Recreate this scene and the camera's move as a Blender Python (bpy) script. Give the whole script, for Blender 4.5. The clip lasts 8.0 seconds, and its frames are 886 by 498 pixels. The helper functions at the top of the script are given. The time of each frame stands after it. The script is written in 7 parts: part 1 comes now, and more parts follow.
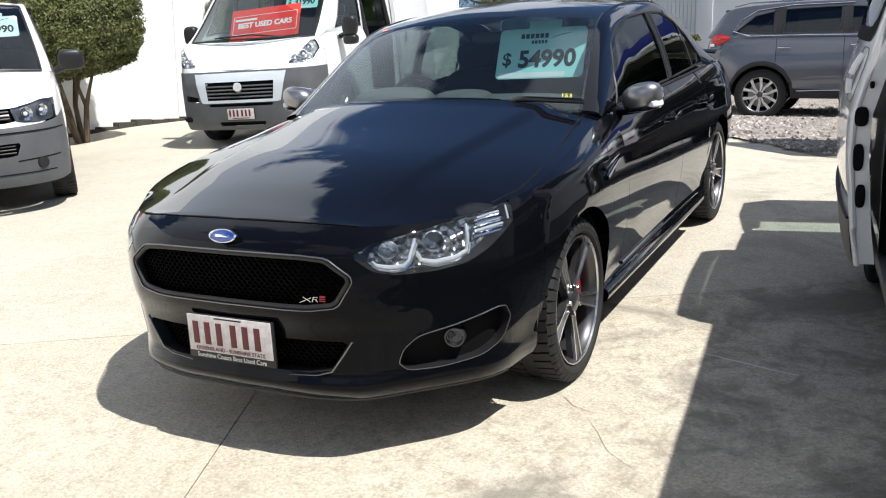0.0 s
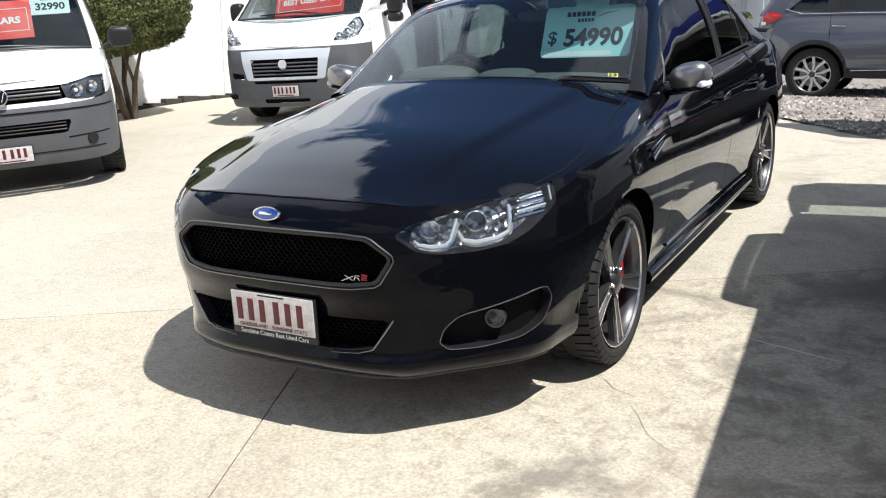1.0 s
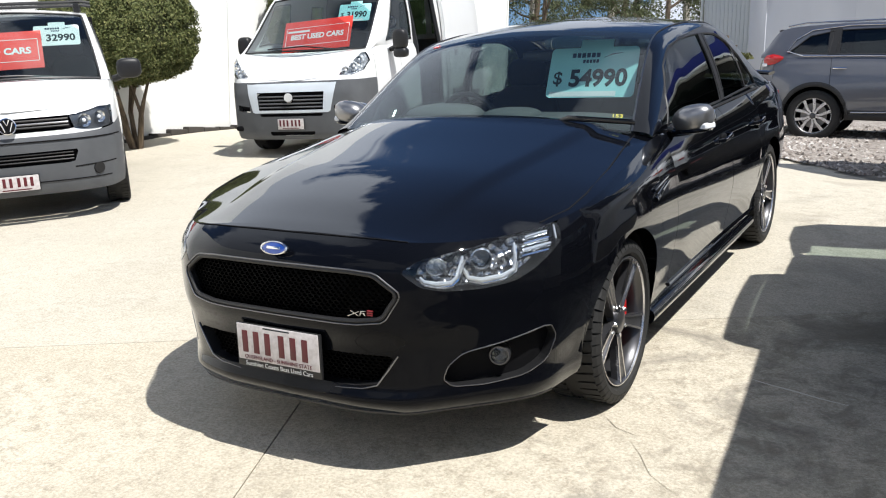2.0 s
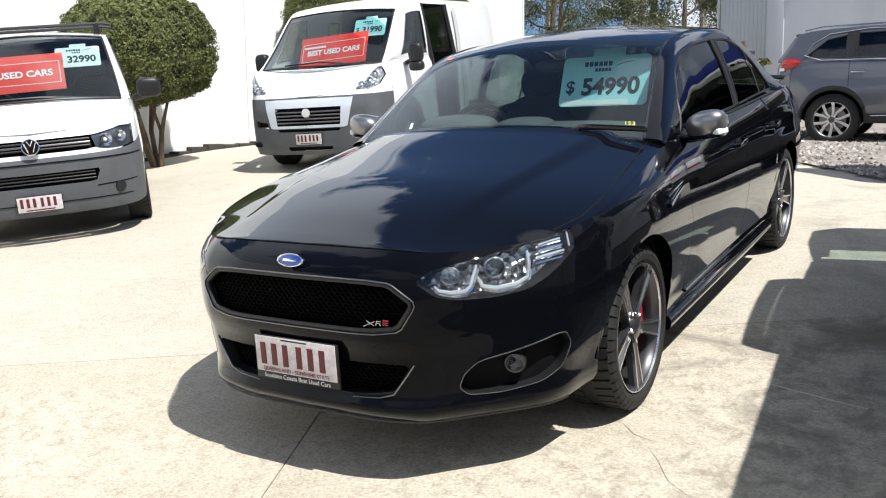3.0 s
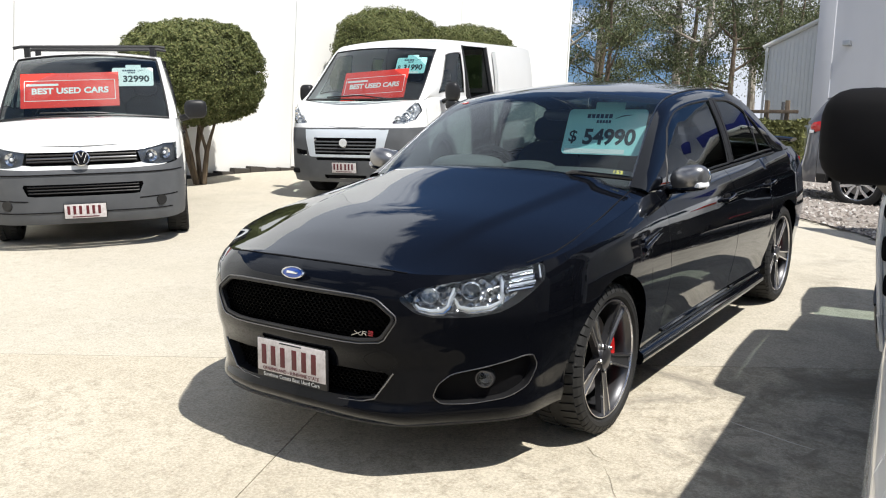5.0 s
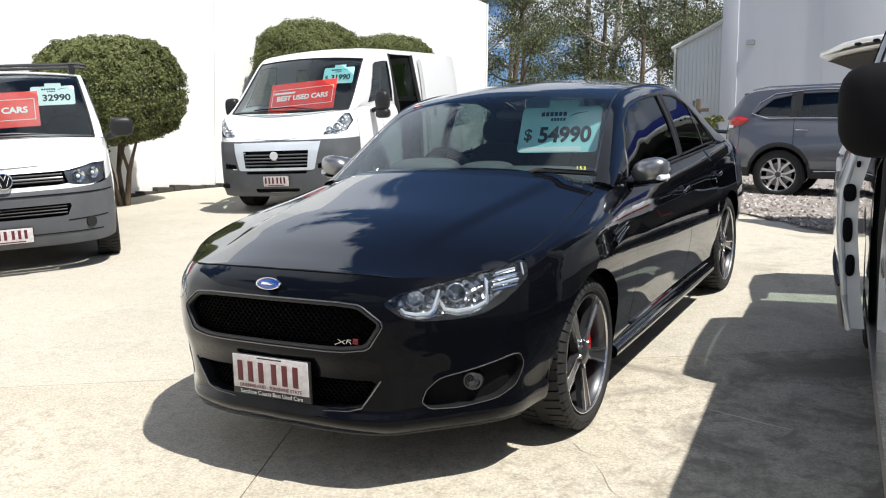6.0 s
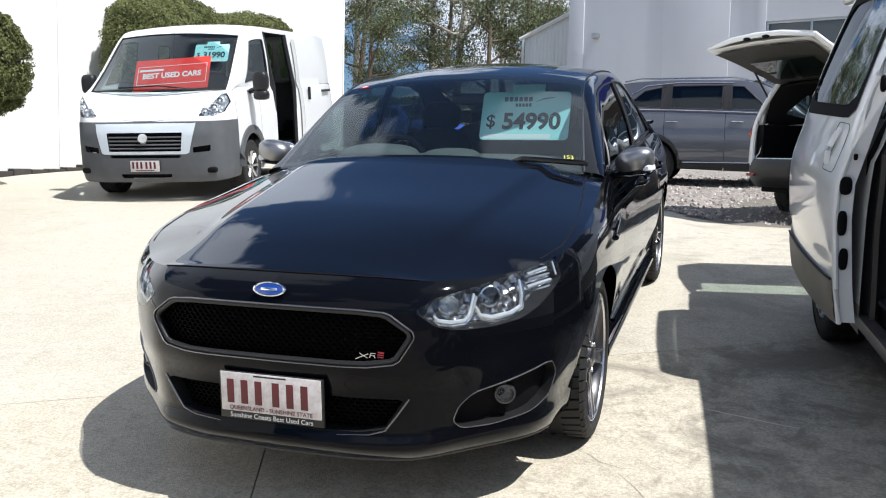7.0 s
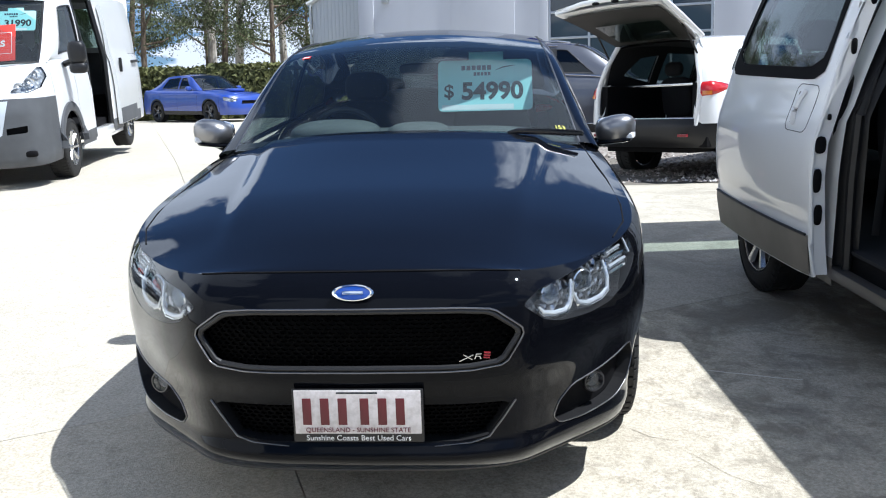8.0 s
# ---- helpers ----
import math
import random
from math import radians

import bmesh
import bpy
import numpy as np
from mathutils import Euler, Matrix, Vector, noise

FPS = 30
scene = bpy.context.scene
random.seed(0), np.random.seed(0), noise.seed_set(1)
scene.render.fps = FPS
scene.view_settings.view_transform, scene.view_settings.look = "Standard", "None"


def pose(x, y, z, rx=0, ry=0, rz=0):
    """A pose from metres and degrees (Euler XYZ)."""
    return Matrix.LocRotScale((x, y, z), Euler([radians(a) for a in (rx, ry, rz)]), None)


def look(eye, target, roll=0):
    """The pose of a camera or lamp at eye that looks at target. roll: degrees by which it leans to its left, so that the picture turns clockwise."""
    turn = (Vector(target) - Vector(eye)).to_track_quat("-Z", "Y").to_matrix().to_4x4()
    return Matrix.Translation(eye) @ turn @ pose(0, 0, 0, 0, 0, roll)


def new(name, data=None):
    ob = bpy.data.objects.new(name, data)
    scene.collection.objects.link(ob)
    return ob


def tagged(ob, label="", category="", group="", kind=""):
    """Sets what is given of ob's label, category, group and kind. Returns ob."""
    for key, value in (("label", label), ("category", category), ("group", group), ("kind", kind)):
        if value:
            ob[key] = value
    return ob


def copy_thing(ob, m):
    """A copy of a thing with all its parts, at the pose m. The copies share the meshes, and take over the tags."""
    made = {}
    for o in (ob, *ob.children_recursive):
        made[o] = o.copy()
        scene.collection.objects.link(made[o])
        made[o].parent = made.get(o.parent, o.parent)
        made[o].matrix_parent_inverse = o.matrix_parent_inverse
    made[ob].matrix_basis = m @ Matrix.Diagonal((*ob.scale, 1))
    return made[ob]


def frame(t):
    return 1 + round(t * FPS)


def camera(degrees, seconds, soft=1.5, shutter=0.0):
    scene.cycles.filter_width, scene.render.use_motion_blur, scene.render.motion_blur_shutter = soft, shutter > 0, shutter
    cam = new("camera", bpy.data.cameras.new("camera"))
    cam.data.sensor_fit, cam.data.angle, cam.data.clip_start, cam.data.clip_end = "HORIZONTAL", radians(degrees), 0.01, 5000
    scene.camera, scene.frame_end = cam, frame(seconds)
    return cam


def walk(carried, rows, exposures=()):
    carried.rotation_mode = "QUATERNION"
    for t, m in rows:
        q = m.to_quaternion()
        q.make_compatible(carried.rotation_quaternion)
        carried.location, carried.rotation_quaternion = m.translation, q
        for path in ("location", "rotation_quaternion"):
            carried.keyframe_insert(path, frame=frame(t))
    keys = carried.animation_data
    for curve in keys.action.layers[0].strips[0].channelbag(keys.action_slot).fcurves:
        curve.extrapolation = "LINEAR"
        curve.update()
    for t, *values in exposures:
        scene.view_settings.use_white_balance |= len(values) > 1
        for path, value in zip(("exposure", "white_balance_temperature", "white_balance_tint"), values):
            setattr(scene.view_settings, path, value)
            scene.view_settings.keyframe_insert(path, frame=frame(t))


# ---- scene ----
# the drive rises away from the camera: lot coordinates are turned by this slope
SLOPE = 6.7
LOT = pose(0, 0, 0, SLOPE, 0, 0)
cam = camera(54.0, 8.0, soft=1.1)
PATH = [
    (0, (2.07, -2.181, 1.468), (1.119, -0.499, 0.951), -4.0),
    (0.5, (2.071, -2.176, 1.46), (1.062, -0.539, 0.913), -5.0),
    (1, (2.067, -2.176, 1.472), (1.037, -0.555, 0.914), -4.0),
    (1.5, (2.061, -2.189, 1.492), (1.028, -0.554, 0.983), -3.2),
    (3, (2.098, -2.216, 1.488), (1.019, -0.595, 1.034), -4.4),
    (3.5, (2.156, -2.225, 1.486), (0.947, -0.69, 1.062), -4.6),
    (3.8, (2.235, -2.301, 1.487), (1.069, -0.718, 1.119), -2.2),
    (4, (2.3, -2.353, 1.483), (1.168, -0.758, 1.067), 0.7),
    (4.5, (2.415, -2.41, 1.509), (1.281, -0.822, 1.069), -0.4),
    (4.7, (2.47, -2.406, 1.524), (1.31, -0.827, 1.126), -0.8),
    (5.8, (2.376, -2.461, 1.476), (1.286, -0.817, 1.147), -2.9),
    (6, (2.248, -2.488, 1.478), (1.239, -0.797, 1.127), -2.8),
    (6.5, (1.903, -2.465, 1.471), (1.037, -0.698, 1.112), -1.6),
    (6.8, (1.626, -2.417, 1.482), (0.809, -0.633, 1.093), -1.7),
    (7, (1.474, -2.437, 1.473), (0.808, -0.593, 1.079), -1.1),
    (7.2, (1.274, -2.497, 1.468), (0.824, -0.592, 1.059), -0.4),
    (7.5, (1.012, -2.526, 1.492), (0.711, -0.598, 1.052), 1.2),
    (7.7, (0.783, -2.469, 1.467), (0.518, -0.542, 1.0), 1.3),
    (8, (0.478, -2.39, 1.507), (0.305, -0.456, 1.027), -1.8),
]
walk(cam, [(t, LOT @ look(eye, target, roll)) for t, eye, target, roll in PATH],
     exposures=[(0.0, 0.57, 6250, 10), (1.5, 0.5, 6250, 10), (3.0, 0.55, 6250, 10), (3.5, 0.44, 6400, 10), (4.7, 0.42, 6400, 10), (6.5, 0.53, 6200, 10), (7.0, 0.56, 6050, 10), (7.5, 0.61, 5850, 10), (8.0, 0.70, 5700, 9)])

# ---- light ----
SUN_TO = (LOT.to_3x3() @ Vector((0.535, -0.04, 1.0))).normalized()
world = bpy.data.worlds.new("world")
scene.world = world
world.use_nodes = True
wn, wl = world.node_tree.nodes, world.node_tree.links
sky = wn.new("ShaderNodeTexSky")
sky.sky_type, sky.sun_disc = "NISHITA", False
sky.air_density, sky.dust_density, sky.ozone_density = 1.0, 0.5, 8.0
sky.sun_elevation = math.asin(SUN_TO.z)
sky.sun_rotation = math.atan2(SUN_TO.x, SUN_TO.y)
bg = wn["Background"]
bg.inputs["Strength"].default_value = 0.060
tc = wn.new("ShaderNodeTexCoord")
# fair-weather clouds on a flat layer, so that they shrink towards the horizon
axes = wn.new("ShaderNodeSeparateXYZ")
high, over_z = wn.new("ShaderNodeMath"), wn.new("ShaderNodeMath")
high.operation, high.inputs[1].default_value = "MAXIMUM", 0.0
over_z.operation, over_z.inputs[1].default_value = "ADD", 0.18
flat = wn.new("ShaderNodeCombineXYZ")
wl.new(tc.outputs["Generated"], axes.inputs[0])
wl.new(axes.outputs["Z"], high.inputs[0])
wl.new(high.outputs[0], over_z.inputs[0])
for axis, shift in (("X", 272.21), ("Y", 368.75)):
    ratio, moved_by = wn.new("ShaderNodeMath"), wn.new("ShaderNodeMath")
    ratio.operation, moved_by.operation, moved_by.inputs[1].default_value = "DIVIDE", "ADD", shift
    wl.new(axes.outputs[axis], ratio.inputs[0])
    wl.new(over_z.outputs[0], ratio.inputs[1])
    wl.new(ratio.outputs[0], moved_by.inputs[0])
    wl.new(moved_by.outputs[0], flat.inputs[axis])
cl = wn.new("ShaderNodeTexNoise")
cl.inputs["Scale"].default_value, cl.inputs["Detail"].default_value, cl.inputs["Roughness"].default_value = 1.3, 9.0, 0.60
cr = wn.new("ShaderNodeValToRGB")
cr.color_ramp.elements[0].position, cr.color_ramp.elements[1].position = 0.505, 0.556
mx = wn.new("ShaderNodeMix")
mx.data_type = "RGBA"
mx.inputs[7].default_value = (9.8, 10.3, 11.2, 1)
wl.new(flat.outputs[0], cl.inputs["Vector"])
# a broader noise gathers the clouds into banks
drift = wn.new("ShaderNodeVectorMath")
drift.inputs[1].default_value = (-165.01, -173.46, 0.0)
banks = wn.new("ShaderNodeTexNoise")
banks.inputs["Scale"].default_value, banks.inputs["Detail"].default_value, banks.inputs["Roughness"].default_value = 1.2, 2.0, 0.5
gather = wn.new("ShaderNodeMath")
gather.operation, gather.inputs[1].default_value = "MULTIPLY_ADD", 0.9
lowered = wn.new("ShaderNodeMath")
lowered.operation, lowered.inputs[1].default_value = "SUBTRACT", 0.45 + 0.14
wl.new(flat.outputs[0], drift.inputs[0])
wl.new(drift.outputs[0], banks.inputs["Vector"])
wl.new(banks.outputs["Fac"], gather.inputs[0])
wl.new(cl.outputs["Fac"], gather.inputs[2])
wisps = wn.new("ShaderNodeTexNoise")
wisps.inputs["Scale"].default_value, wisps.inputs["Detail"].default_value, wisps.inputs["Roughness"].default_value = 5.0, 6.0, 0.62
fray = wn.new("ShaderNodeMath")
fray.operation, fray.inputs[1].default_value = "MULTIPLY_ADD", 0.28
wl.new(flat.outputs[0], wisps.inputs["Vector"])
wl.new(wisps.outputs["Fac"], fray.inputs[0])
wl.new(gather.outputs[0], fray.inputs[2])
wl.new(fray.outputs[0], lowered.inputs[0])
wl.new(lowered.outputs[0], cr.inputs["Fac"])
wl.new(cr.outputs["Color"], mx.inputs[0])
wl.new(sky.outputs[0], mx.inputs[6])
wl.new(mx.outputs[2], bg.inputs[0])
sun = new("sun", bpy.data.lights.new("sun", "SUN"))
sun.data.energy, sun.data.angle, sun.data.color = 4.65, radians(0.53), (1.0, 0.955, 0.88)
sun.matrix_world = look((0, 0, 0), tuple(-SUN_TO)) 

# ---- materials ----
def shader(name, col=(0.5, 0.5, 0.5), rough=0.5, metal=0.0, coat=0.0, spec=0.5, trans=0.0, ior=1.45, emit=None, power=0.0):
    m = bpy.data.materials.new(name)
    m.use_nodes = True
    b = m.node_tree.nodes["Principled BSDF"]
    b.inputs["Base Color"].default_value = (*col, 1)
    b.inputs["Roughness"].default_value = rough
    b.inputs["Metallic"].default_value = metal
    b.inputs["Coat Weight"].default_value = coat
    b.inputs["Coat Roughness"].default_value = 0.02
    b.inputs["Specular IOR Level"].default_value = spec
    b.inputs["Transmission Weight"].default_value = trans
    b.inputs["IOR"].default_value = ior
    if emit:
        b.inputs["Emission Color"].default_value = (*emit, 1)
        b.inputs["Emission Strength"].default_value = power
    return m


def nodes_of(m):
    t = m.node_tree
    return t.nodes, t.links, t.nodes["Principled BSDF"]


def tex(m, kind, scale, detail=4.0, rough=0.55, dist=0.0, stretch=None, space="Object"):
    """A noise, voronoi or wave texture in metres."""
    n, l, b = nodes_of(m)
    co = n.new("ShaderNodeTexCoord")
    out = co.outputs[space]
    if stretch:
        mp = n.new("ShaderNodeMapping")
        mp.inputs["Scale"].default_value = stretch
        l.new(out, mp.inputs["Vector"])
        out = mp.outputs[0]
    x = n.new({"noise": "ShaderNodeTexNoise", "voronoi": "ShaderNodeTexVoronoi", "wave": "ShaderNodeTexWave"}[kind])
    x.inputs["Scale"].default_value = scale
    if kind == "noise":
        x.inputs["Detail"].default_value, x.inputs["Roughness"].default_value, x.inputs["Distortion"].default_value = detail, rough, dist
    l.new(out, x.inputs["Vector"])
    return x


def ramp(m, fac, stops):
    n, l, b = nodes_of(m)
    r = n.new("ShaderNodeValToRGB")
    e = r.color_ramp.elements
    while len(e) < len(stops):
        e.new(0.5)
    for k, (p, c) in zip(e, stops):
        k.position, k.color = p, (*c, 1) if len(c) == 3 else c
    l.new(fac, r.inputs["Fac"])
    return r.outputs["Color"]


def mix(m, fac, a, b2, mode="MIX"):
    n, l, b = nodes_of(m)
    x = n.new("ShaderNodeMix")
    x.data_type, x.blend_type = "RGBA", mode
    for sock, val in ((x.inputs[0], fac), (x.inputs[6], a), (x.inputs[7], b2)):
        if isinstance(val, (int, float)):
            sock.default_value = val
        elif isinstance(val, tuple):
            sock.default_value = (*val, 1)
        else:
            l.new(val, sock)
    return x.outputs[2]


def bump(m, height, strength=0.3, distance=0.01):
    n, l, b = nodes_of(m)
    x = n.new("ShaderNodeBump")
    x.inputs["Strength"].default_value, x.inputs["Distance"].default_value = strength, distance
    l.new(height, x.inputs["Height"])
    l.new(x.outputs[0], b.inputs["Normal"])


def basecol(m, out):
    nodes_of(m)[1].new(out, nodes_of(m)[2].inputs["Base Color"])


def paint(name, col, metal=0.0, rough=0.3, dust=0.06, flake=0.0):
    """Car paint under clear coat, with faint dust and orange peel."""
    m = shader(name, col, rough, metal, coat=1.0)
    n, l, b = nodes_of(m)
    d = tex(m, "noise", 3.0, 6)
    c = ramp(m, d.outputs["Fac"], [(0.35, col), (0.8, tuple(k * (1 - dust) + 0.35 * dust for k in col))])
    basecol(m, c)
    g = tex(m, "noise", 60.0, 3)
    r = n.new("ShaderNodeMapRange")
    r.inputs["To Min"].default_value, r.inputs["To Max"].default_value = 0.012, 0.05
    l.new(g.outputs["Fac"], r.inputs["Value"])
    l.new(r.outputs[0], b.inputs["Coat Roughness"])
    return m


def glass(name, tint, rough=0.0, dust=0.0):
    """Thin window glass: it tints what is seen through it and mirrors by its angle."""
    m = bpy.data.materials.new(name)
    m.use_nodes = True
    t = m.node_tree
    for k in list(t.nodes):
        if k.type != "OUTPUT_MATERIAL":
            t.nodes.remove(k)
    out = t.nodes["Material Output"]
    tr = t.nodes.new("ShaderNodeBsdfTransparent")
    tr.inputs[0].default_value = (*tint, 1)
    gl = t.nodes.new("ShaderNodeBsdfGlossy")
    gl.inputs["Roughness"].default_value = rough
    gl.inputs["Color"].default_value = (0.9, 0.95, 1.0, 1)
    lw = t.nodes.new("ShaderNodeLayerWeight")
    lw.inputs["Blend"].default_value = 0.5
    pw = t.nodes.new("ShaderNodeMath")
    pw.operation, pw.inputs[1].default_value = "POWER", 4.0
    fr = t.nodes.new("ShaderNodeMath")
    fr.operation, fr.inputs[1].default_value, fr.inputs[2].default_value = "MULTIPLY_ADD", 0.9, 0.045
    t.links.new(lw.outputs["Facing"], pw.inputs[0])
    t.links.new(pw.outputs[0], fr.inputs[0])
    mx = t.nodes.new("ShaderNodeMixShader")
    t.links.new(fr.outputs[0], mx.inputs[0])
    t.links.new(tr.outputs[0], mx.inputs[1])
    t.links.new(gl.outputs[0], mx.inputs[2])
    last = mx.outputs[0]
    # pale film for dust; its colour also stands in for the dashboard's reflection
    if dust:
        dust_veil = t.nodes.new("ShaderNodeBsdfDiffuse")
        dust_veil.inputs[0].default_value = (0.42, 0.50, 0.50, 1)
        m2 = t.nodes.new("ShaderNodeMixShader")
        m2.inputs[0].default_value = dust
        t.links.new(last, m2.inputs[1])
        t.links.new(dust_veil.outputs[0], m2.inputs[2])
        last = m2.outputs[0]
    t.links.new(last, out.inputs["Surface"])
    return m


def plastic(name, col, rough=0.55, grain=0.25):
    m = shader(name, col, rough)
    a = tex(m, "noise", 4.0, 5)
    basecol(m, ramp(m, a.outputs["Fac"], [(0.3, tuple(k * 0.85 for k in col)), (0.75, tuple(min(1, k * 1.15) for k in col))]))
    g = tex(m, "noise", 350.0, 2)
    bump(m, g.outputs["Fac"], grain, 0.001)
    return m


def gloss_black(name, col, floor, gain, power):
    """Deep black lacquer: a dark ground under a clear coat that mirrors more the flatter it is seen."""
    m = bpy.data.materials.new(name)
    m.use_nodes = True
    t = m.node_tree
    ground = t.nodes["Principled BSDF"]
    ground.inputs["Base Color"].default_value = (*col, 1)
    ground.inputs["Roughness"].default_value, ground.inputs["Specular IOR Level"].default_value = 0.5, 0.0
    peel = tex(m, "noise", 60.0, 3)
    haze = t.nodes.new("ShaderNodeMapRange")
    haze.inputs["To Min"].default_value, haze.inputs["To Max"].default_value = 0.01, 0.05
    t.links.new(peel.outputs["Fac"], haze.inputs["Value"])
    coat = t.nodes.new("ShaderNodeBsdfGlossy")
    coat.inputs["Color"].default_value = (0.95, 0.97, 1.0, 1)
    t.links.new(haze.outputs[0], coat.inputs["Roughness"])
    lw = t.nodes.new("ShaderNodeLayerWeight")
    lw.inputs["Blend"].default_value = 0.5
    pw, fr = t.nodes.new("ShaderNodeMath"), t.nodes.new("ShaderNodeMath")
    pw.operation, pw.inputs[1].default_value = "POWER", power
    fr.operation, fr.inputs[1].default_value, fr.inputs[2].default_value = "MULTIPLY_ADD", gain, floor
    mx = t.nodes.new("ShaderNodeMixShader")
    t.links.new(lw.outputs["Facing"], pw.inputs[0])
    t.links.new(pw.outputs[0], fr.inputs[0])
    t.links.new(fr.outputs[0], mx.inputs[0])
    t.links.new(ground.outputs[0], mx.inputs[1])
    t.links.new(coat.outputs[0], mx.inputs[2])
    t.links.new(mx.outputs[0], t.nodes["Material Output"].inputs["Surface"])
    return m


BLACK_PAINT = gloss_black("black_paint", (0.003, 0.0034, 0.005), 0.009, 0.9, 3.35)
WHITE_PAINT = paint("white_paint", (0.78, 0.79, 0.79), rough=0.35, dust=0.04)
PEARL_WHITE = paint("pearl_white_paint", (0.81, 0.82, 0.82), rough=0.35, dust=0.03)
GREY_PAINT = paint("graphite_paint", (0.10, 0.105, 0.125), metal=0.5, rough=0.35, dust=0.05)
BLUE_PAINT = paint("blue_paint", (0.025, 0.065, 0.34), rough=0.3, dust=0.03)
SILVER_CAP = paint("satin_silver_paint", (0.24, 0.24, 0.245), metal=0.8, rough=0.32, dust=0.02)
TRIM = plastic("black_trim_plastic", (0.012, 0.012, 0.013), 0.45)
GREY_PLASTIC = plastic("grey_bumper_plastic", (0.085, 0.09, 0.098), 0.6)
DARK = shader("dark_lining", (0.006, 0.006, 0.007), 0.8, spec=0.15)
MESH = shader("black_grille_mesh", (0.002, 0.002, 0.002), 0.6, spec=0.04)
CLOTH = plastic("dark_seat_cloth", (0.016, 0.016, 0.018), 0.9, 0.5)
DASH = plastic("dashboard_vinyl", (0.022, 0.022, 0.023), 0.6, 0.4)
DASH_TOP = plastic("grey_dashboard_vinyl", (0.085, 0.088, 0.088), 0.75, 0.4)
RUBBER = plastic("tyre_rubber", (0.017, 0.017, 0.017), 0.75, 0.4)
CHROME = shader("chrome", (0.78, 0.79, 0.8), 0.08, 1.0)
SATIN = shader("satin_chrome", (0.55, 0.56, 0.57), 0.25, 1.0)
WIPER_BLACK = shader("wiper_black", (0.008, 0.008, 0.009), 0.22, coat=0.6)
SMOKE = shader("smoked_chrome", (0.20, 0.20, 0.21), 0.28, 1.0)
ALLOY = shader("machined_alloy", (0.62, 0.62, 0.64), 0.25, 1.0)
ALLOY_DARK = shader("dark_alloy_paint", (0.06, 0.06, 0.065), 0.35, 0.6, coat=0.6)
IRON = shader("brake_iron", (0.25, 0.24, 0.23), 0.4, 0.9)
RED_PAINT = shader("red_caliper_paint", (0.5, 0.012, 0.012), 0.3, coat=0.5)
RED_LENS = shader("red_lamp_lens", (0.45, 0.01, 0.01), 0.1, coat=1.0)
AMBER = shader("amber_lens", (0.6, 0.18, 0.02), 0.15, coat=0.5)
STRIP = shader("light_guide", (0.62, 0.65, 0.68), 0.12, 0.45, coat=1.0)
WHITE_LENS = shader("clear_lamp_lens", (0.85, 0.87, 0.9), 0.15, 0.0, coat=1.0)
REFLECTOR = shader("lamp_reflector", (0.72, 0.74, 0.77), 0.18, 0.85)
facets = tex(REFLECTOR, "voronoi", 55.0)
bump(REFLECTOR, facets.outputs["Distance"], 0.5, 0.008)
LAMP_WHITE = shader("bright_lamp_housing", (0.70, 0.71, 0.72), 0.3, 0.35)
prisms = tex(LAMP_WHITE, "voronoi", 26.0)
basecol(LAMP_WHITE, ramp(LAMP_WHITE, prisms.outputs["Distance"], [(0.1, (0.80, 0.81, 0.82)), (0.6, (0.38, 0.40, 0.42))]))
bump(LAMP_WHITE, prisms.outputs["Distance"], 0.8, 0.02)
SMOKED_LAMP = shader("smoked_lamp_housing", (0.13, 0.135, 0.14), 0.3, 0.7)
LAMP_BACK = shader("lamp_housing", (0.50, 0.51, 0.53), 0.2, 0.9)
flutes = tex(LAMP_BACK, "voronoi", 38.0)
bump(LAMP_BACK, flutes.outputs["Distance"], 0.9, 0.02)
WINDSCREEN = glass("windscreen_glass", (0.66, 0.76, 0.75), dust=0.006)
TINT = glass("tinted_glass", (0.16, 0.20, 0.195))
TINT_DARK = glass("dark_tinted_glass", (0.08, 0.10, 0.10))
TINT_MID = glass("green_tinted_glass", (0.42, 0.52, 0.49))
LAMP_GLASS = glass("lamp_cover", (0.93, 0.95, 0.97))
SIGN_RED = shader("red_sign_card", (0.84, 0.042, 0.026), 0.5)
CARD_TEAL = shader("teal_price_card", (0.42, 0.78, 0.79), 0.5)
CARD_WHITE = shader("white_card", (0.8, 0.82, 0.82), 0.5)
CARD_NAVY = shader("navy_print", (0.015, 0.03, 0.07), 0.5)
CARD_INK = shader("dark_ink", (0.01, 0.015, 0.02), 0.5)
PLATE_WHITE = shader("number_plate_white", (0.58, 0.545, 0.545), 0.4)
film_dirt = tex(PLATE_WHITE, "noise", 30.0, 6, 0.7)
basecol(PLATE_WHITE, ramp(PLATE_WHITE, film_dirt.outputs["Fac"], [(0.35, (0.46, 0.43, 0.42)), (0.6, (0.62, 0.59, 0.59))]))
PLATE_MAROON = shader("number_plate_maroon", (0.10, 0.012, 0.018), 0.4)
BADGE_RED = shader("badge_red", (0.22, 0.012, 0.02), 0.3, coat=0.5)
BADGE_BLUE = shader("badge_blue", (0.01, 0.05, 0.28), 0.2, coat=1.0)
YELLOW_INK = shader("yellow_marker", (0.75, 0.72, 0.12), 0.5)
for window in (WINDSCREEN, TINT, TINT_DARK, TINT_MID, LAMP_GLASS):
    window.use_backface_culling = False

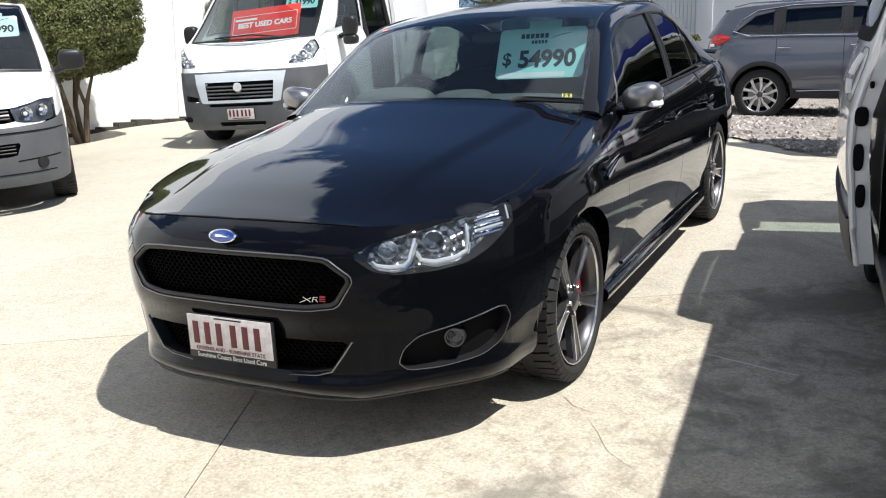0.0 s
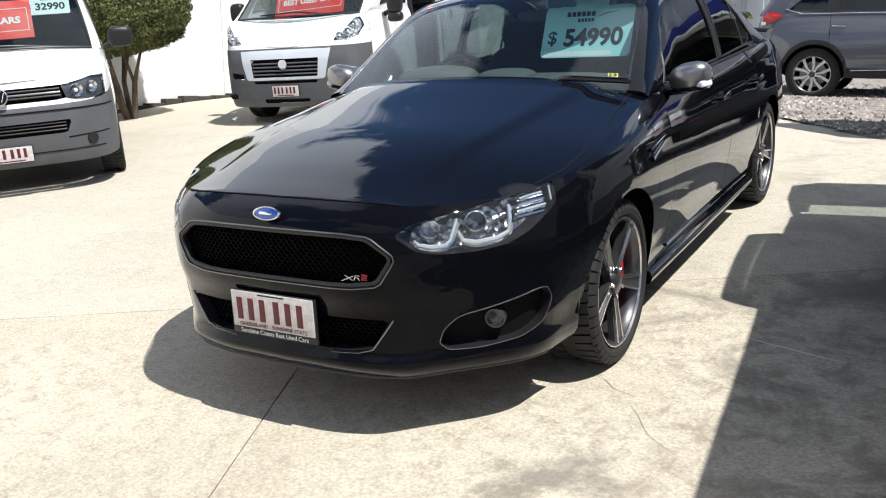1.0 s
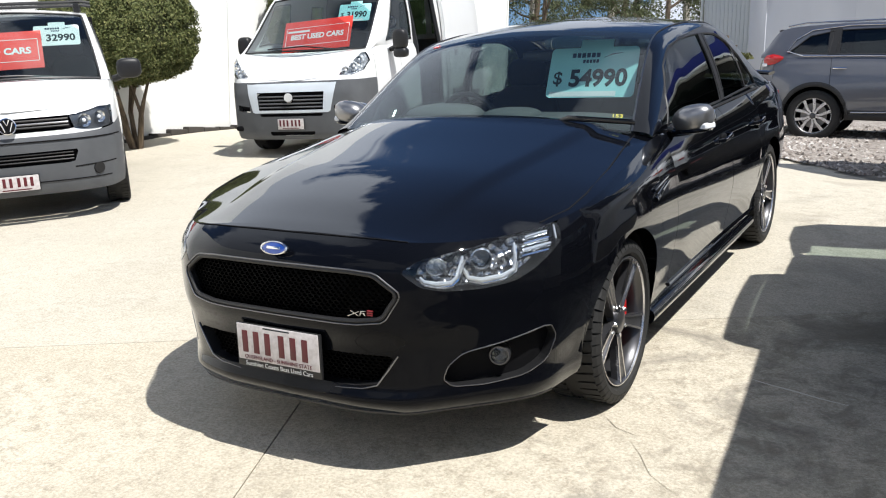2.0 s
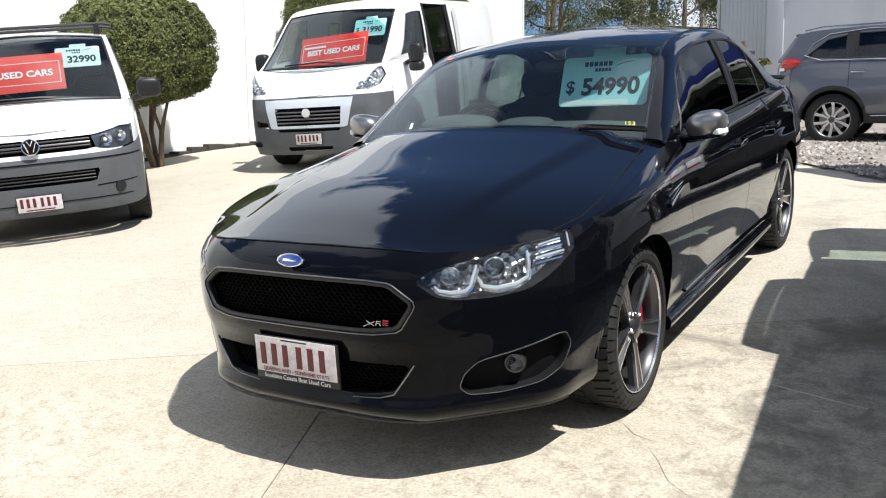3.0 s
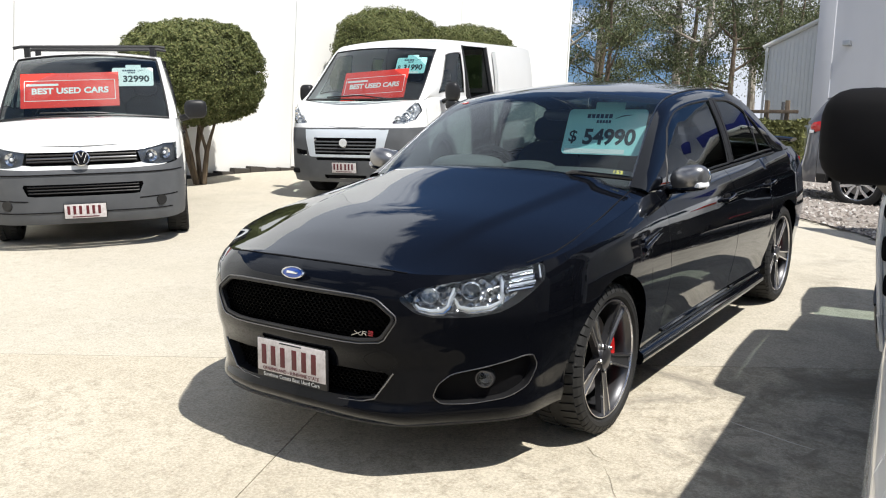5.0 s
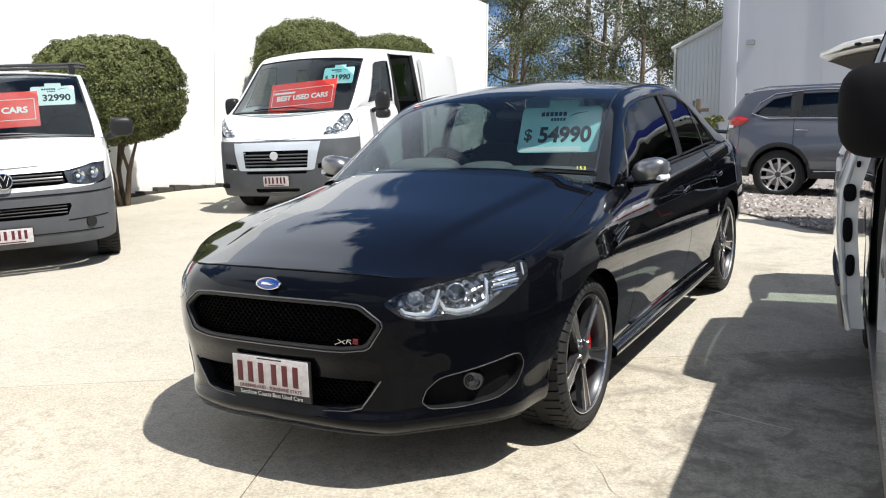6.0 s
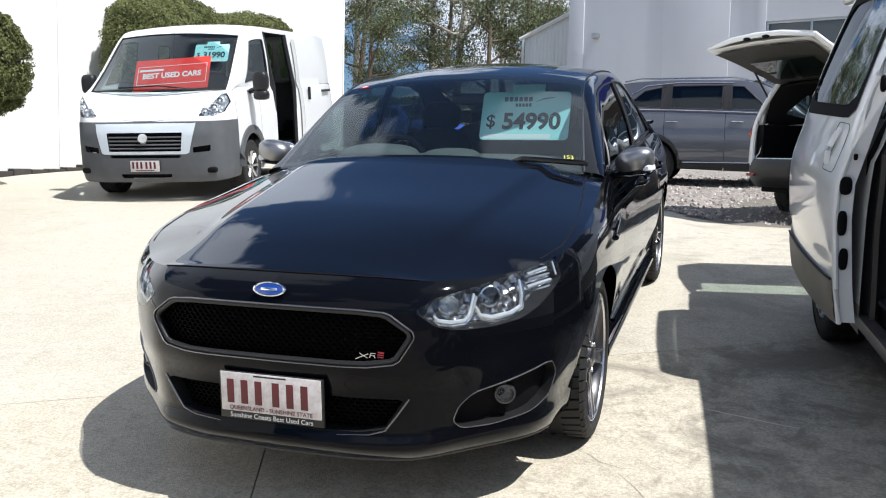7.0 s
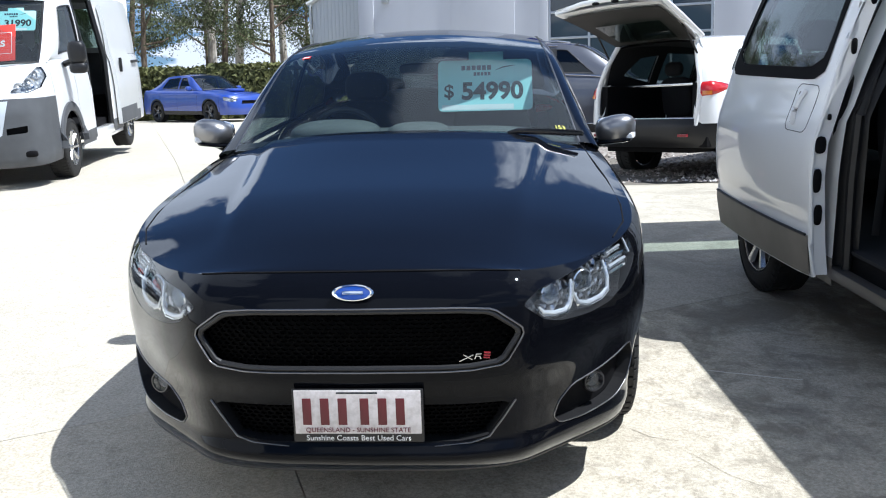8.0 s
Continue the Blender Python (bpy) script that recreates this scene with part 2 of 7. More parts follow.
# ---- building blocks ----
def as_mesh(name, bm_or_data, material, smooth=True):
    if isinstance(bm_or_data, bmesh.types.BMesh):
        me = bpy.data.meshes.new(name)
        bm_or_data.to_mesh(me)
        bm_or_data.free()
    else:
        me = bpy.data.meshes.new(name)
        me.from_pydata(bm_or_data[0], [], bm_or_data[1])
    if material:
        me.materials.append(material)
    if smooth:
        me.polygons.foreach_set("use_smooth", [True] * len(me.polygons))
        me.set_sharp_from_angle(angle=radians(35))
    me.update()
    return me


def part(name, bm, material, parent=None, label="", smooth=True, m=None):
    """One mesh object under a thing or under a part; bm is a bmesh, (verts, faces) or a mesh."""
    me = bm if isinstance(bm, bpy.types.Mesh) else as_mesh(name, bm, material, smooth)
    ob = new(name, me)
    if parent:
        ob.parent = parent
    if m is not None:
        ob.matrix_basis = m
    if label:
        tagged(ob, label)
    return ob


def thing(name, m, label, category, group="", kind=""):
    ob = new(name)
    ob.empty_display_size = 0.2
    ob.matrix_basis = m
    return tagged(ob, label, category, group, kind)


def join(*pieces):
    """Several (verts, faces) as one."""
    vs, fs = [], []
    for v, f in pieces:
        k = len(vs)
        vs += [tuple(p) for p in v]
        fs += [tuple(i + k for i in q) for q in f]
    return vs, fs


def moved(piece, m):
    return [tuple(m @ Vector(p)) for p in piece[0]], piece[1]


def mirrored(piece):
    return [(-p[0], p[1], p[2]) for p in piece[0]], [tuple(reversed(f)) for f in piece[1]]


def slab(lo, hi, r=0.0):
    """A box with chamfered edges."""
    bm = bmesh.new()
    c = [(a + b) / 2 for a, b in zip(lo, hi)]
    s = [b - a for a, b in zip(lo, hi)]
    bmesh.ops.create_cube(bm, size=1.0, matrix=Matrix.LocRotScale(c, None, s))
    if r > 0:
        bmesh.ops.bevel(bm, geom=bm.edges[:], offset=min(r, 0.45 * min(s)), segments=2, profile=0.6, affect="EDGES")
    out = [tuple(v.co) for v in bm.verts], [tuple(v.index for v in f.verts) for f in bm.faces]
    bm.free()
    return out


def rod(points, r, n=8, closed=False, flat=1.0):
    """A tube along points; flat squeezes it along its second axis."""
    P = [Vector(p) for p in points]
    k = len(P)
    rad = r if isinstance(r, (list, tuple)) else [r] * k
    vs, fs = [], []
    up = Vector((0, 0, 1))
    for i, p in enumerate(P):
        a = P[(i - 1) % k] if closed or i else p
        b = P[(i + 1) % k] if closed or i < k - 1 else p
        d = (b - a).normalized() if (b - a).length > 1e-9 else Vector((0, 1, 0))
        ref = up if abs(d.z) < 0.95 else Vector((1, 0, 0))
        s = d.cross(ref).normalized()
        t = s.cross(d).normalized()
        for j in range(n):
            w = 2 * math.pi * j / n
            vs.append(tuple(p + rad[i] * (s * math.cos(w) * flat + t * math.sin(w))))
    for i in range(k if closed else k - 1):
        for j in range(n):
            fs.append((i * n + j, i * n + (j + 1) % n, ((i + 1) % k) * n + (j + 1) % n, ((i + 1) % k) * n + j))
    if not closed:
        fs += [tuple(reversed(range(n))), tuple(range((k - 1) * n, k * n))]
    return vs, fs


def lathe(profile, n=40, axis="x", closed=False):
    """Turns (along the axis, radius) points round it."""
    vs, fs = [], []
    k = len(profile)
    for j in range(n):
        w = 2 * math.pi * j / n
        for a, r in profile:
            c, s = r * math.cos(w), r * math.sin(w)
            vs.append((a, c, s) if axis == "x" else (c, a, s) if axis == "y" else (c, s, a))
    for j in range(n):
        for i in range(k if closed else k - 1):
            q = (j * k + i, j * k + (i + 1) % k, ((j + 1) % n) * k + (i + 1) % k, ((j + 1) % n) * k + i)
            fs.append(q if axis != "y" else tuple(reversed(q)))
    return vs, fs


def blob(c, r, e=0.8, n=20, k=12):
    """A rounded block: a superellipsoid with radii r."""
    def f(w, p):
        return math.copysign(abs(w) ** p, w)
    vs, fs = [], []
    for i in range(k + 1):
        t = -math.pi / 2 + math.pi * i / k
        for j in range(n):
            w = 2 * math.pi * j / n
            vs.append((c[0] + r[0] * f(math.cos(t), e) * f(math.cos(w), e), c[1] + r[1] * f(math.cos(t), e) * f(math.sin(w), e), c[2] + r[2] * f(math.sin(t), e)))
    for i in range(k):
        for j in range(n):
            fs.append((i * n + j, i * n + (j + 1) % n, (i + 1) * n + (j + 1) % n, (i + 1) * n + j))
    return vs, fs


def curve1(pts):
    """A smooth function through (x, y) points, without overshoot."""
    X = np.array([p[0] for p in pts], float)
    Yv = np.array([p[1] for p in pts], float)
    h = np.diff(X)
    d = np.diff(Yv) / h
    m = np.zeros(len(X))
    m[0], m[-1] = d[0], d[-1]
    for i in range(1, len(X) - 1):
        m[i] = 0 if d[i - 1] * d[i] <= 0 else 2 * d[i - 1] * d[i] / (d[i - 1] + d[i])

    def f(x):
        x = np.clip(np.asarray(x, float), X[0], X[-1])
        i = np.clip(np.searchsorted(X, x, side="right") - 1, 0, len(X) - 2)
        t = (x - X[i]) / h[i]
        return (2 * t**3 - 3 * t**2 + 1) * Yv[i] + (t**3 - 2 * t**2 + t) * h[i] * m[i] + (3 * t**2 - 2 * t**3) * Yv[i + 1] + (t**3 - t**2) * h[i] * m[i + 1]
    return f


def inside(P, poly):
    x, y = P[..., 0], P[..., 1]
    r = np.zeros(x.shape, bool)
    for (x0, y0), (x1, y1) in zip(poly, poly[1:] + poly[:1]):
        if y0 != y1:
            r ^= ((y0 > y) != (y1 > y)) & (x < (x1 - x0) * (y - y0) / (y1 - y0) + x0)
    return r


def nearest(p, poly):
    best, at = 1e9, p
    for a, b in zip(poly, poly[1:] + poly[:1]):
        a, b = np.array(a), np.array(b)
        t = np.clip(np.dot(p - a, b - a) / max(np.dot(b - a, b - a), 1e-12), 0, 1)
        q = a + t * (b - a)
        if np.sum((q - p)**2) < best:
            best, at = np.sum((q - p)**2), q
    return at


def patch(fn, A, B, holes=(), only=None, flip=False):
    """A grid over parameters A x B of the surface fn(a, b) -> (x, y, z). Holes are cut along polygons in (a, b); only: keeps the inside of one."""
    G = np.stack(np.meshgrid(A, B, indexing="ij"), -1)
    C = (G[:-1, :-1] + G[1:, 1:]) / 2
    keep = np.ones(C.shape[:2], bool)
    for h in holes:
        keep &= ~inside(C, list(h))
    if only:
        keep &= inside(C, list(only))
    na, nb = G.shape[:2]
    used = np.zeros((na, nb), bool)
    for di in (0, 1):
        for dj in (0, 1):
            used[di:na - 1 + di, dj:nb - 1 + dj] |= keep
    lost = np.zeros((na, nb), bool)
    for di in (0, 1):
        for dj in (0, 1):
            lost[di:na - 1 + di, dj:nb - 1 + dj] |= ~keep
    for h in list(holes) + ([only] if only else []):
        h = list(h)
        lo, hi = np.min(h, 0), np.max(h, 0)
        pad = np.array([abs(A[-1] - A[0]) / len(A), abs(B[-1] - B[0]) / len(B)]) * 1.6
        near = np.all((G > lo - pad) & (G < hi + pad), -1)
        for i, j in np.argwhere(used & lost & near):
            q = nearest(G[i, j], h)
            if np.all(np.abs(q - G[i, j]) <= pad):
                G[i, j] = q
    idx = -np.ones((na, nb), int)
    idx[used] = np.arange(used.sum())
    vs = [tuple(fn(a, b)) for a, b in G[used]]
    fs = []
    for i, j in np.argwhere(keep):
        q = (idx[i, j], idx[i + 1, j], idx[i + 1, j + 1], idx[i, j + 1])
        fs.append(tuple(int(k) for k in (reversed(q) if flip else q)))
    return vs, fs


def text_mesh(words, size, material, depth=0.0005, align="CENTER", bold=0.0):
    """Words in the built-in font, upright in the xz plane, facing -y."""
    cu = bpy.data.curves.new("words", "FONT")
    cu.body, cu.size, cu.extrude, cu.align_x, cu.align_y, cu.offset = words, size, depth, align, "CENTER", bold
    cu.resolution_u = 4
    ob = bpy.data.objects.new("words", cu)
    me = bpy.data.meshes.new_from_object(ob)
    bpy.data.objects.remove(ob)
    bpy.data.curves.remove(cu)
    me.transform(pose(0, 0, 0, 90))
    me.materials.clear()
    me.materials.append(material)
    return me


TAN = math.tan(radians(SLOPE))


def gz(y, x=-6.0):
    """Height of the ground: the drive rises, then eases, and falls a little towards the gravel."""
    return rise(y) - 0.16 * ease((x + 2.5) / 3.0) * ease((y - 6.2) / 2.0) - 0.09 * ease((x - 0.3) / 1.2) * ease((y - 5.0) / 2.0) * (1 - ease((y - 9.5) / 2.0))


def ease(t):
    t = min(max(t, 0.0), 1.0)
    return t * t * (3 - 2 * t)


def rise(y):
    if y < -18:
        return -18 * TAN
    if y < 7.6:
        return y * TAN
    if y < 9.2:
        t = (y - 7.6) / 1.6
        return 7.6 * TAN + 1.6 * (t * TAN + 0.5 * t * t * (0.058 - TAN))
    return 7.6 * TAN + 0.8 * (TAN + 0.058) + (min(y, 48) - 9.2) * 0.058


def place(xl, yl, yaw, lift=0.0):
    """A pose standing on the ground at lot coordinates."""
    y = yl * math.cos(radians(SLOPE))
    s = math.degrees(math.atan((gz(y + 0.8, xl) - gz(y - 0.8, xl)) / 1.6))
    return pose(xl, y, gz(y, xl), s, 0, 0) @ pose(0, 0, lift, 0, 0, yaw)

# ---- vehicles ----
class Shell:
    """A car body from a plan outline, profiles over height, a belt line and a roof rail. x across, y from the nose to the tail, z up."""

    def __init__(self, outline, side, front, rear, top, bottom, arches, curl, rail, crown, bow):
        d = [0.0]
        for (x0, y0), (x1, y1) in zip(outline, outline[1:]):
            d.append(d[-1] + math.hypot(x1 - x0, y1 - y0))
        fx = curve1([(t, p[0]) for t, p in zip(d, outline)])
        fy = curve1([(t, p[1]) for t, p in zip(d, outline)])
        t = np.linspace(0, d[-1], 900)
        X, Yv = fx(t), fy(t)
        a = np.concatenate([[0], np.cumsum(np.hypot(np.diff(X), np.diff(Yv)))])
        self.A, self.X, self.Y, self.len = a, X, Yv, a[-1]
        tx, ty = np.gradient(X, a), np.gradient(Yv, a)
        k = np.hypot(tx, ty)
        nx, ny = ty / k, -tx / k
        w = np.ones(25) / 25
        self.nx = np.convolve(np.pad(nx, 12, mode="edge"), w, "valid")
        self.ny = np.convolve(np.pad(ny, 12, mode="edge"), w, "valid")
        self.nx[0] = self.nx[-1] = 0
        self.side, self.front, self.rear, self.top, self.bottom = (curve1(c) for c in (side, front, rear, top, bottom))
        self.arches, self.curl, self.flare = arches, curl, None
        self.rx, self.rz = curve1([(p[0], p[1]) for p in rail]), curve1([(p[0], p[2]) for p in rail])
        self.crown, self.bow = curve1(crown), curve1(bow)
        self.mid = a[int(np.argmax(X))]

    def at_y(self, y):
        return float(np.interp(y, self.Y, self.A))

    def at_x(self, x):
        k = self.A <= self.mid
        s = -1 if x < 0 else 1
        return s * float(np.interp(abs(x), self.X[k], self.A[k]))

    def zt(self, a):
        return float(self.top(np.interp(abs(a), self.A, self.Y)))

    def zb(self, a):
        y = float(np.interp(abs(a), self.A, self.Y))
        z = float(self.bottom(y))
        for yc, r, zc in self.arches:
            if abs(y - yc) < r and self.X[np.searchsorted(self.A, min(abs(a), self.len - 1e-6))] > 0.5:
                z = max(z, zc + math.sqrt(r * r - (y - yc)**2))
        return z

    def point(self, a, z, off=0.0):
        s = -1 if a < 0 else 1
        a = abs(a)
        x, y, nx, ny = (float(np.interp(a, self.A, v)) for v in (self.X, self.Y, self.nx, self.ny))
        k = math.hypot(nx, ny)
        nx, ny = nx / k, ny / k
        end = self.front if ny < 0 else self.rear
        d = nx * nx * float(self.side(z)) + ny * ny * float(end(z))
        depth, much = self.curl
        g = (self.zt(a) - z) / depth
        if g < 1:
            d += much * (1 - max(g, 0))**2
        if self.flare:
            d -= self.flare(y, z)
        d -= off
        return (s * max(x - nx * d, 0.0), y - ny * d, z)

    def belt(self, y):
        a = self.at_y(y)
        return self.point(a, self.zt(a))

    def skin(self, a, v, off=0.0):
        b, t = self.zb(a), self.zt(a)
        return self.point(a, b + (t - b) * v, off)

    def av(self, pts):
        """Polygon corners (x, z) on the nose as parameters of the skin."""
        out = []
        for x, z in pts:
            a = self.at_x(x)
            out.append((a, (z - self.zb(a)) / (self.zt(a) - self.zb(a))))
        return out

    def columns(self, a0, a1, step):
        A = list(np.linspace(a0, a1, max(2, int(abs(a1 - a0) / step) + 1)))
        for yc, r, zc in self.arches:
            for w in np.linspace(0, math.pi, 25):
                A.append(self.at_y(yc - (r - 2e-4) * math.cos(w)))
            A += [self.at_y(yc - r - 2e-4), self.at_y(yc + r + 2e-4)]
        A = sorted(v for v in A if a0 <= v <= a1)
        return np.array([v for i, v in enumerate(A) if i == 0 or v - A[i - 1] > 1e-6])

    def panel(self, y0, y1, rows=14, step=0.05, v0=0.0, v1=1.0, holes=(), gap=0.003):
        """A flank panel between two y, right side."""
        A = self.columns(self.at_y(y0) + gap, self.at_y(y1) - gap, step)
        return patch(self.skin, A, np.linspace(v0, v1, rows), holes)

    def nose(self, y_end, step=0.014, rows=44, holes=(), only=None, off=0.0, v0=0.0, v1=1.0):
        e = self.at_y(y_end) - 0.0012
        A = np.linspace(-e, e, 2 * int(e / step) + 1)
        return patch(lambda a, v: self.skin(a, v, off), A, np.linspace(v0, v1, rows), holes, only)

    def tail(self, y_start, step=0.04, rows=20, holes=()):
        s = self.at_y(y_start) + 0.003
        A = np.linspace(s, self.len, int((self.len - s) / step) + 2)
        r = patch(self.skin, A, np.linspace(0, 1, rows), holes)
        return join(r, mirrored(r))

    def lid(self, a0, a1, height, bow, n=26, cols=25, power=2.2, dome=None):
        """A bonnet or boot lid: rows across between the two belt edges; height(y) along the middle."""
        A = np.linspace(a0, a1, n)
        U = np.linspace(-1, 1, cols)

        def f(a, u):
            x, y, z = self.point(a, self.zt(a))
            c = float(height(y))
            zz = z + (c - z) * (1 - abs(u)**power)
            if dome:
                zz += dome(u * x, y)
            return (u * x, y - float(bow(y)) * (1 - u * u), zz)
        return patch(f, A, U), f

    def over(self, u, y, off=0.0):
        """Windscreen, roof and rear window in one sweep."""
        x, z = float(self.rx(y)), float(self.rz(y))
        k = 1 - u * u
        return (u * x, y - float(self.bow(y)) * k, z + float(self.crown(y)) * k + off)

    def flank(self, y, v, off=0.0, bulge=0.02):
        bx, by, bz = self.belt(y)
        rx, rz = float(self.rx(y)), float(self.rz(y))
        k = 4 * v * (1 - v) * bulge
        return (bx + (rx - bx) * v + k + off, y, bz + (rz - bz) * v)

    def fv(self, pts):
        """Polygon corners (y, z) above the belt as parameters of flank."""
        out = []
        for y, z in pts:
            b = self.belt(y)[2]
            out.append((y, (z - b) / max(float(self.rz(y)) - b, 1e-3)))
        return out


def loop_on(f, poly, n=12):
    """Points along a polygon in parameters, mapped by f."""
    out = []
    for a, b in zip(poly, poly[1:] + poly[:1]):
        for i in range(n):
            t = i / n
            out.append(f(a[0] + (b[0] - a[0]) * t, a[1] + (b[1] - a[1]) * t))
    return out


def rounded(poly, r=0.25):
    """Cuts the corners of a polygon twice, for a softer outline."""
    for _ in range(2):
        out = []
        for a, b in zip(poly, poly[1:] + poly[:1]):
            out += [(a[0] + (b[0] - a[0]) * r, a[1] + (b[1] - a[1]) * r), (a[0] + (b[0] - a[0]) * (1 - r), a[1] + (b[1] - a[1]) * (1 - r))]
        poly = out
    return poly


def wheel(name, radius, width, rim, material_face, material_dark, spokes, style, parent, m, brake=None):
    """A wheel whose outer face looks along +x; the centre is its origin."""
    w = thing(name, m, "", "") if parent is None else new(name)
    if parent:
        w.parent = parent
        w.matrix_basis = m
    h = width / 2
    prof = [(-h * 0.85, rim + 0.004), (-h, rim + 0.02), (-h * 1.02, (rim + radius) / 2), (-h * 0.93, radius - 0.022), (-h * 0.78, radius - 0.008), (0, radius - 0.006), (h * 0.78, radius - 0.008), (h * 0.93, radius - 0.022), (h * 1.02, (rim + radius) / 2), (h, rim + 0.02), (h * 0.85, rim + 0.004)]
    part("tyre", lathe(prof, 56), RUBBER, w)
    tread = []
    for k in range(46):
        t = 360.0 * k / 46
        for sgn in (-1, 1):
            block = slab((sgn * h * 0.56 - h * 0.30, -radius * 0.055, radius - 0.012), (sgn * h * 0.56 + h * 0.30, radius * 0.055, radius + 0.001))
            tread.append(moved(block, pose(0, 0, 0, t + (2 if sgn > 0 else 0)) @ pose(0, 0, 0, 0, 0, sgn * 10)))
            edge = [(sgn * h * 0.84, radius + 0.0005), (sgn * h * 0.96, radius - 0.012), (sgn * h * 1.025, radius - 0.034), (sgn * h * 0.80, radius - 0.03)]
            v = [(a, d * radius * 0.055, c) for d in (-1, 1) for a, c in edge]
            tread.append(moved((v, [(0, 1, 5, 4), (1, 2, 6, 5), (2, 3, 7, 6), (3, 2, 1, 0), (4, 5, 6, 7)]), pose(0, 0, 0, t + (2 if sgn > 0 else 0))))
    tagged(part("tread", join(*tread), RUBBER, w, smooth=False), kind="stuff")
    part("rim", lathe([(-h * 0.8, rim), (-h * 0.3, rim * 0.93), (h * 0.55, rim * 0.93), (h * 0.85, rim * 0.97), (h * 0.93, rim * 1.015), (h * 0.85, rim * 1.02), (h * 0.8, rim * 1.0)], 48), material_dark, w)
    part("rim_lip", lathe([(h * 0.88, rim * 0.988), (h * 0.945, rim * 0.996), (h * 0.95, rim * 1.012), (h * 0.86, rim * 1.02)], 48), material_face, w)
    for k in range(spokes):
        t = 360.0 * k / spokes
        q = []
        if style == "blade":
            ys = ((-0.105, 0.16), (0.105, 0.16), (0.085, 0.45), (0.135, 0.98), (-0.135, 0.98), (-0.085, 0.45))
            deep = (0.60, 0.60, 0.62, 0.72, 0.72, 0.62)
            v = [(h * (d + 0.12 - back), y * rim, z * rim) for back in (0.0, 0.26) for (y, z), d in zip(ys, deep)]
            part("spoke", moved((v, [(0, 1, 2, 5), (5, 2, 3, 4), (7, 6, 11, 8), (8, 11, 10, 9)] + [(i, 6 + i, 6 + (i + 1) % 6, (i + 1) % 6) for i in range(6)]), pose(0, 0, 0, t)), material_dark, w, smooth=False)
            for s in (-1, 1):
                ys = ((0.062, 0.17, 0.70), (0.100, 0.17, 0.70), (0.086, 0.45, 0.755), (0.138, 0.985, 0.87), (0.098, 0.985, 0.87), (0.052, 0.45, 0.755))
                v = [(h * (d + 0.03 - back), s * y * rim, z * rim) for back in (0.0, 0.10) for y, z, d in ys]
                q.append((v, [(0, 1, 2, 5), (5, 2, 3, 4)] + [(i, 6 + i, 6 + (i + 1) % 6, (i + 1) % 6) for i in range(6)]))
            part("spoke_face", moved(join(*q), pose(0, 0, 0, t)), material_face, w, smooth=False)
        elif style == "star":
            for s in (-1, 1):
                ys = ((0.0, 0.16), (0.11, 0.16), (0.15, 0.42), (0.42, 0.90), (0.25, 0.955), (0.035, 0.50))
                v = [(h * d, s * y * rim, z * rim) for d in (0.86, 0.62) for y, z in ys]
                q.append((v, [(0, 1, 2, 5), (5, 2, 3, 4)] + [(i, 6 + i, 6 + (i + 1) % 6, (i + 1) % 6) for i in range(6)]))
            part("spoke", moved(join(*q), pose(0, 0, 0, t)), material_face, w, smooth=False)
        elif style == "twin":
            for s in (-1, 1):
                q.append(rod([(h * 0.52, s * rim * 0.05, rim * 0.14), (h * 0.72, s * rim * 0.10, rim * 0.5), (h * 0.82, s * rim * 0.20, rim * 0.97)], [rim * 0.075, rim * 0.06, rim * 0.075], 6, flat=1.0))
            part("spoke", moved(join(*q), pose(0, 0, 0, t)), material_dark, w)
            q = []
            for s in (-1, 1):
                ys = ((0.012, 0.2), (0.075, 0.2), (0.145, 0.6), (0.262, 0.965), (0.150, 0.985), (0.062, 0.6))
                v = [(h * d, s * y * rim, z * rim) for d in (0.855, 0.80) for y, z in ys]
                q.append((v, [tuple(range(6)), tuple(range(11, 5, -1))] + [(i, (i + 1) % 6, 6 + (i + 1) % 6, 6 + i) for i in range(6)]))
            part("spoke_face", moved(join(*q), pose(0, 0, 0, t)), material_face, w)
        else:
            part("spoke", moved(rod([(h * 0.6, 0, rim * 0.12), (h * 0.75, 0, rim * 0.55), (h * 0.8, 0, rim * 0.96)], [rim * 0.13, rim * 0.10, rim * 0.14], 6, flat=1.0), pose(0, 0, 0, t)), material_face, w)
    part("hub_cap", lathe([(h * 0.5, rim * 0.22), (h * 0.82, rim * 0.19), (h * 0.87, rim * 0.13), (h * 0.88, 0.0005)], 24), material_face if style == "plain" else ALLOY_DARK, w)
    for nut in [moved(lathe([(h * 0.75, 0.011), (h * 0.86, 0.009), (h * 0.865, 0.0005)], 6), pose(0, 0.057 * math.cos(2 * math.pi * k / 5), 0.057 * math.sin(2 * math.pi * k / 5))) for k in range(5)]:
        part("wheel_nut", nut, CHROME, w)
    part("brake_disc", lathe([(h * 0.0, rim * 0.3), (h * 0.12, rim * 0.3), (h * 0.12, rim * 0.72), (h * 0.0, rim * 0.72)], 40, closed=True), IRON, w)
    part("well", lathe([(-h * 0.7, 0.001), (-h * 0.7, rim * 0.95)], 24), DARK, w)
    if brake:
        arc = [(h * 0.30, rim * 0.60 * math.cos(t), rim * 0.60 * math.sin(t)) for t in np.linspace(-0.36, 0.36, 8)]
        part("brake_caliper", moved(rod(arc, rim * 0.13, 8, flat=0.8), pose(0, 0, 0, brake)), RED_PAINT, w)
    return w


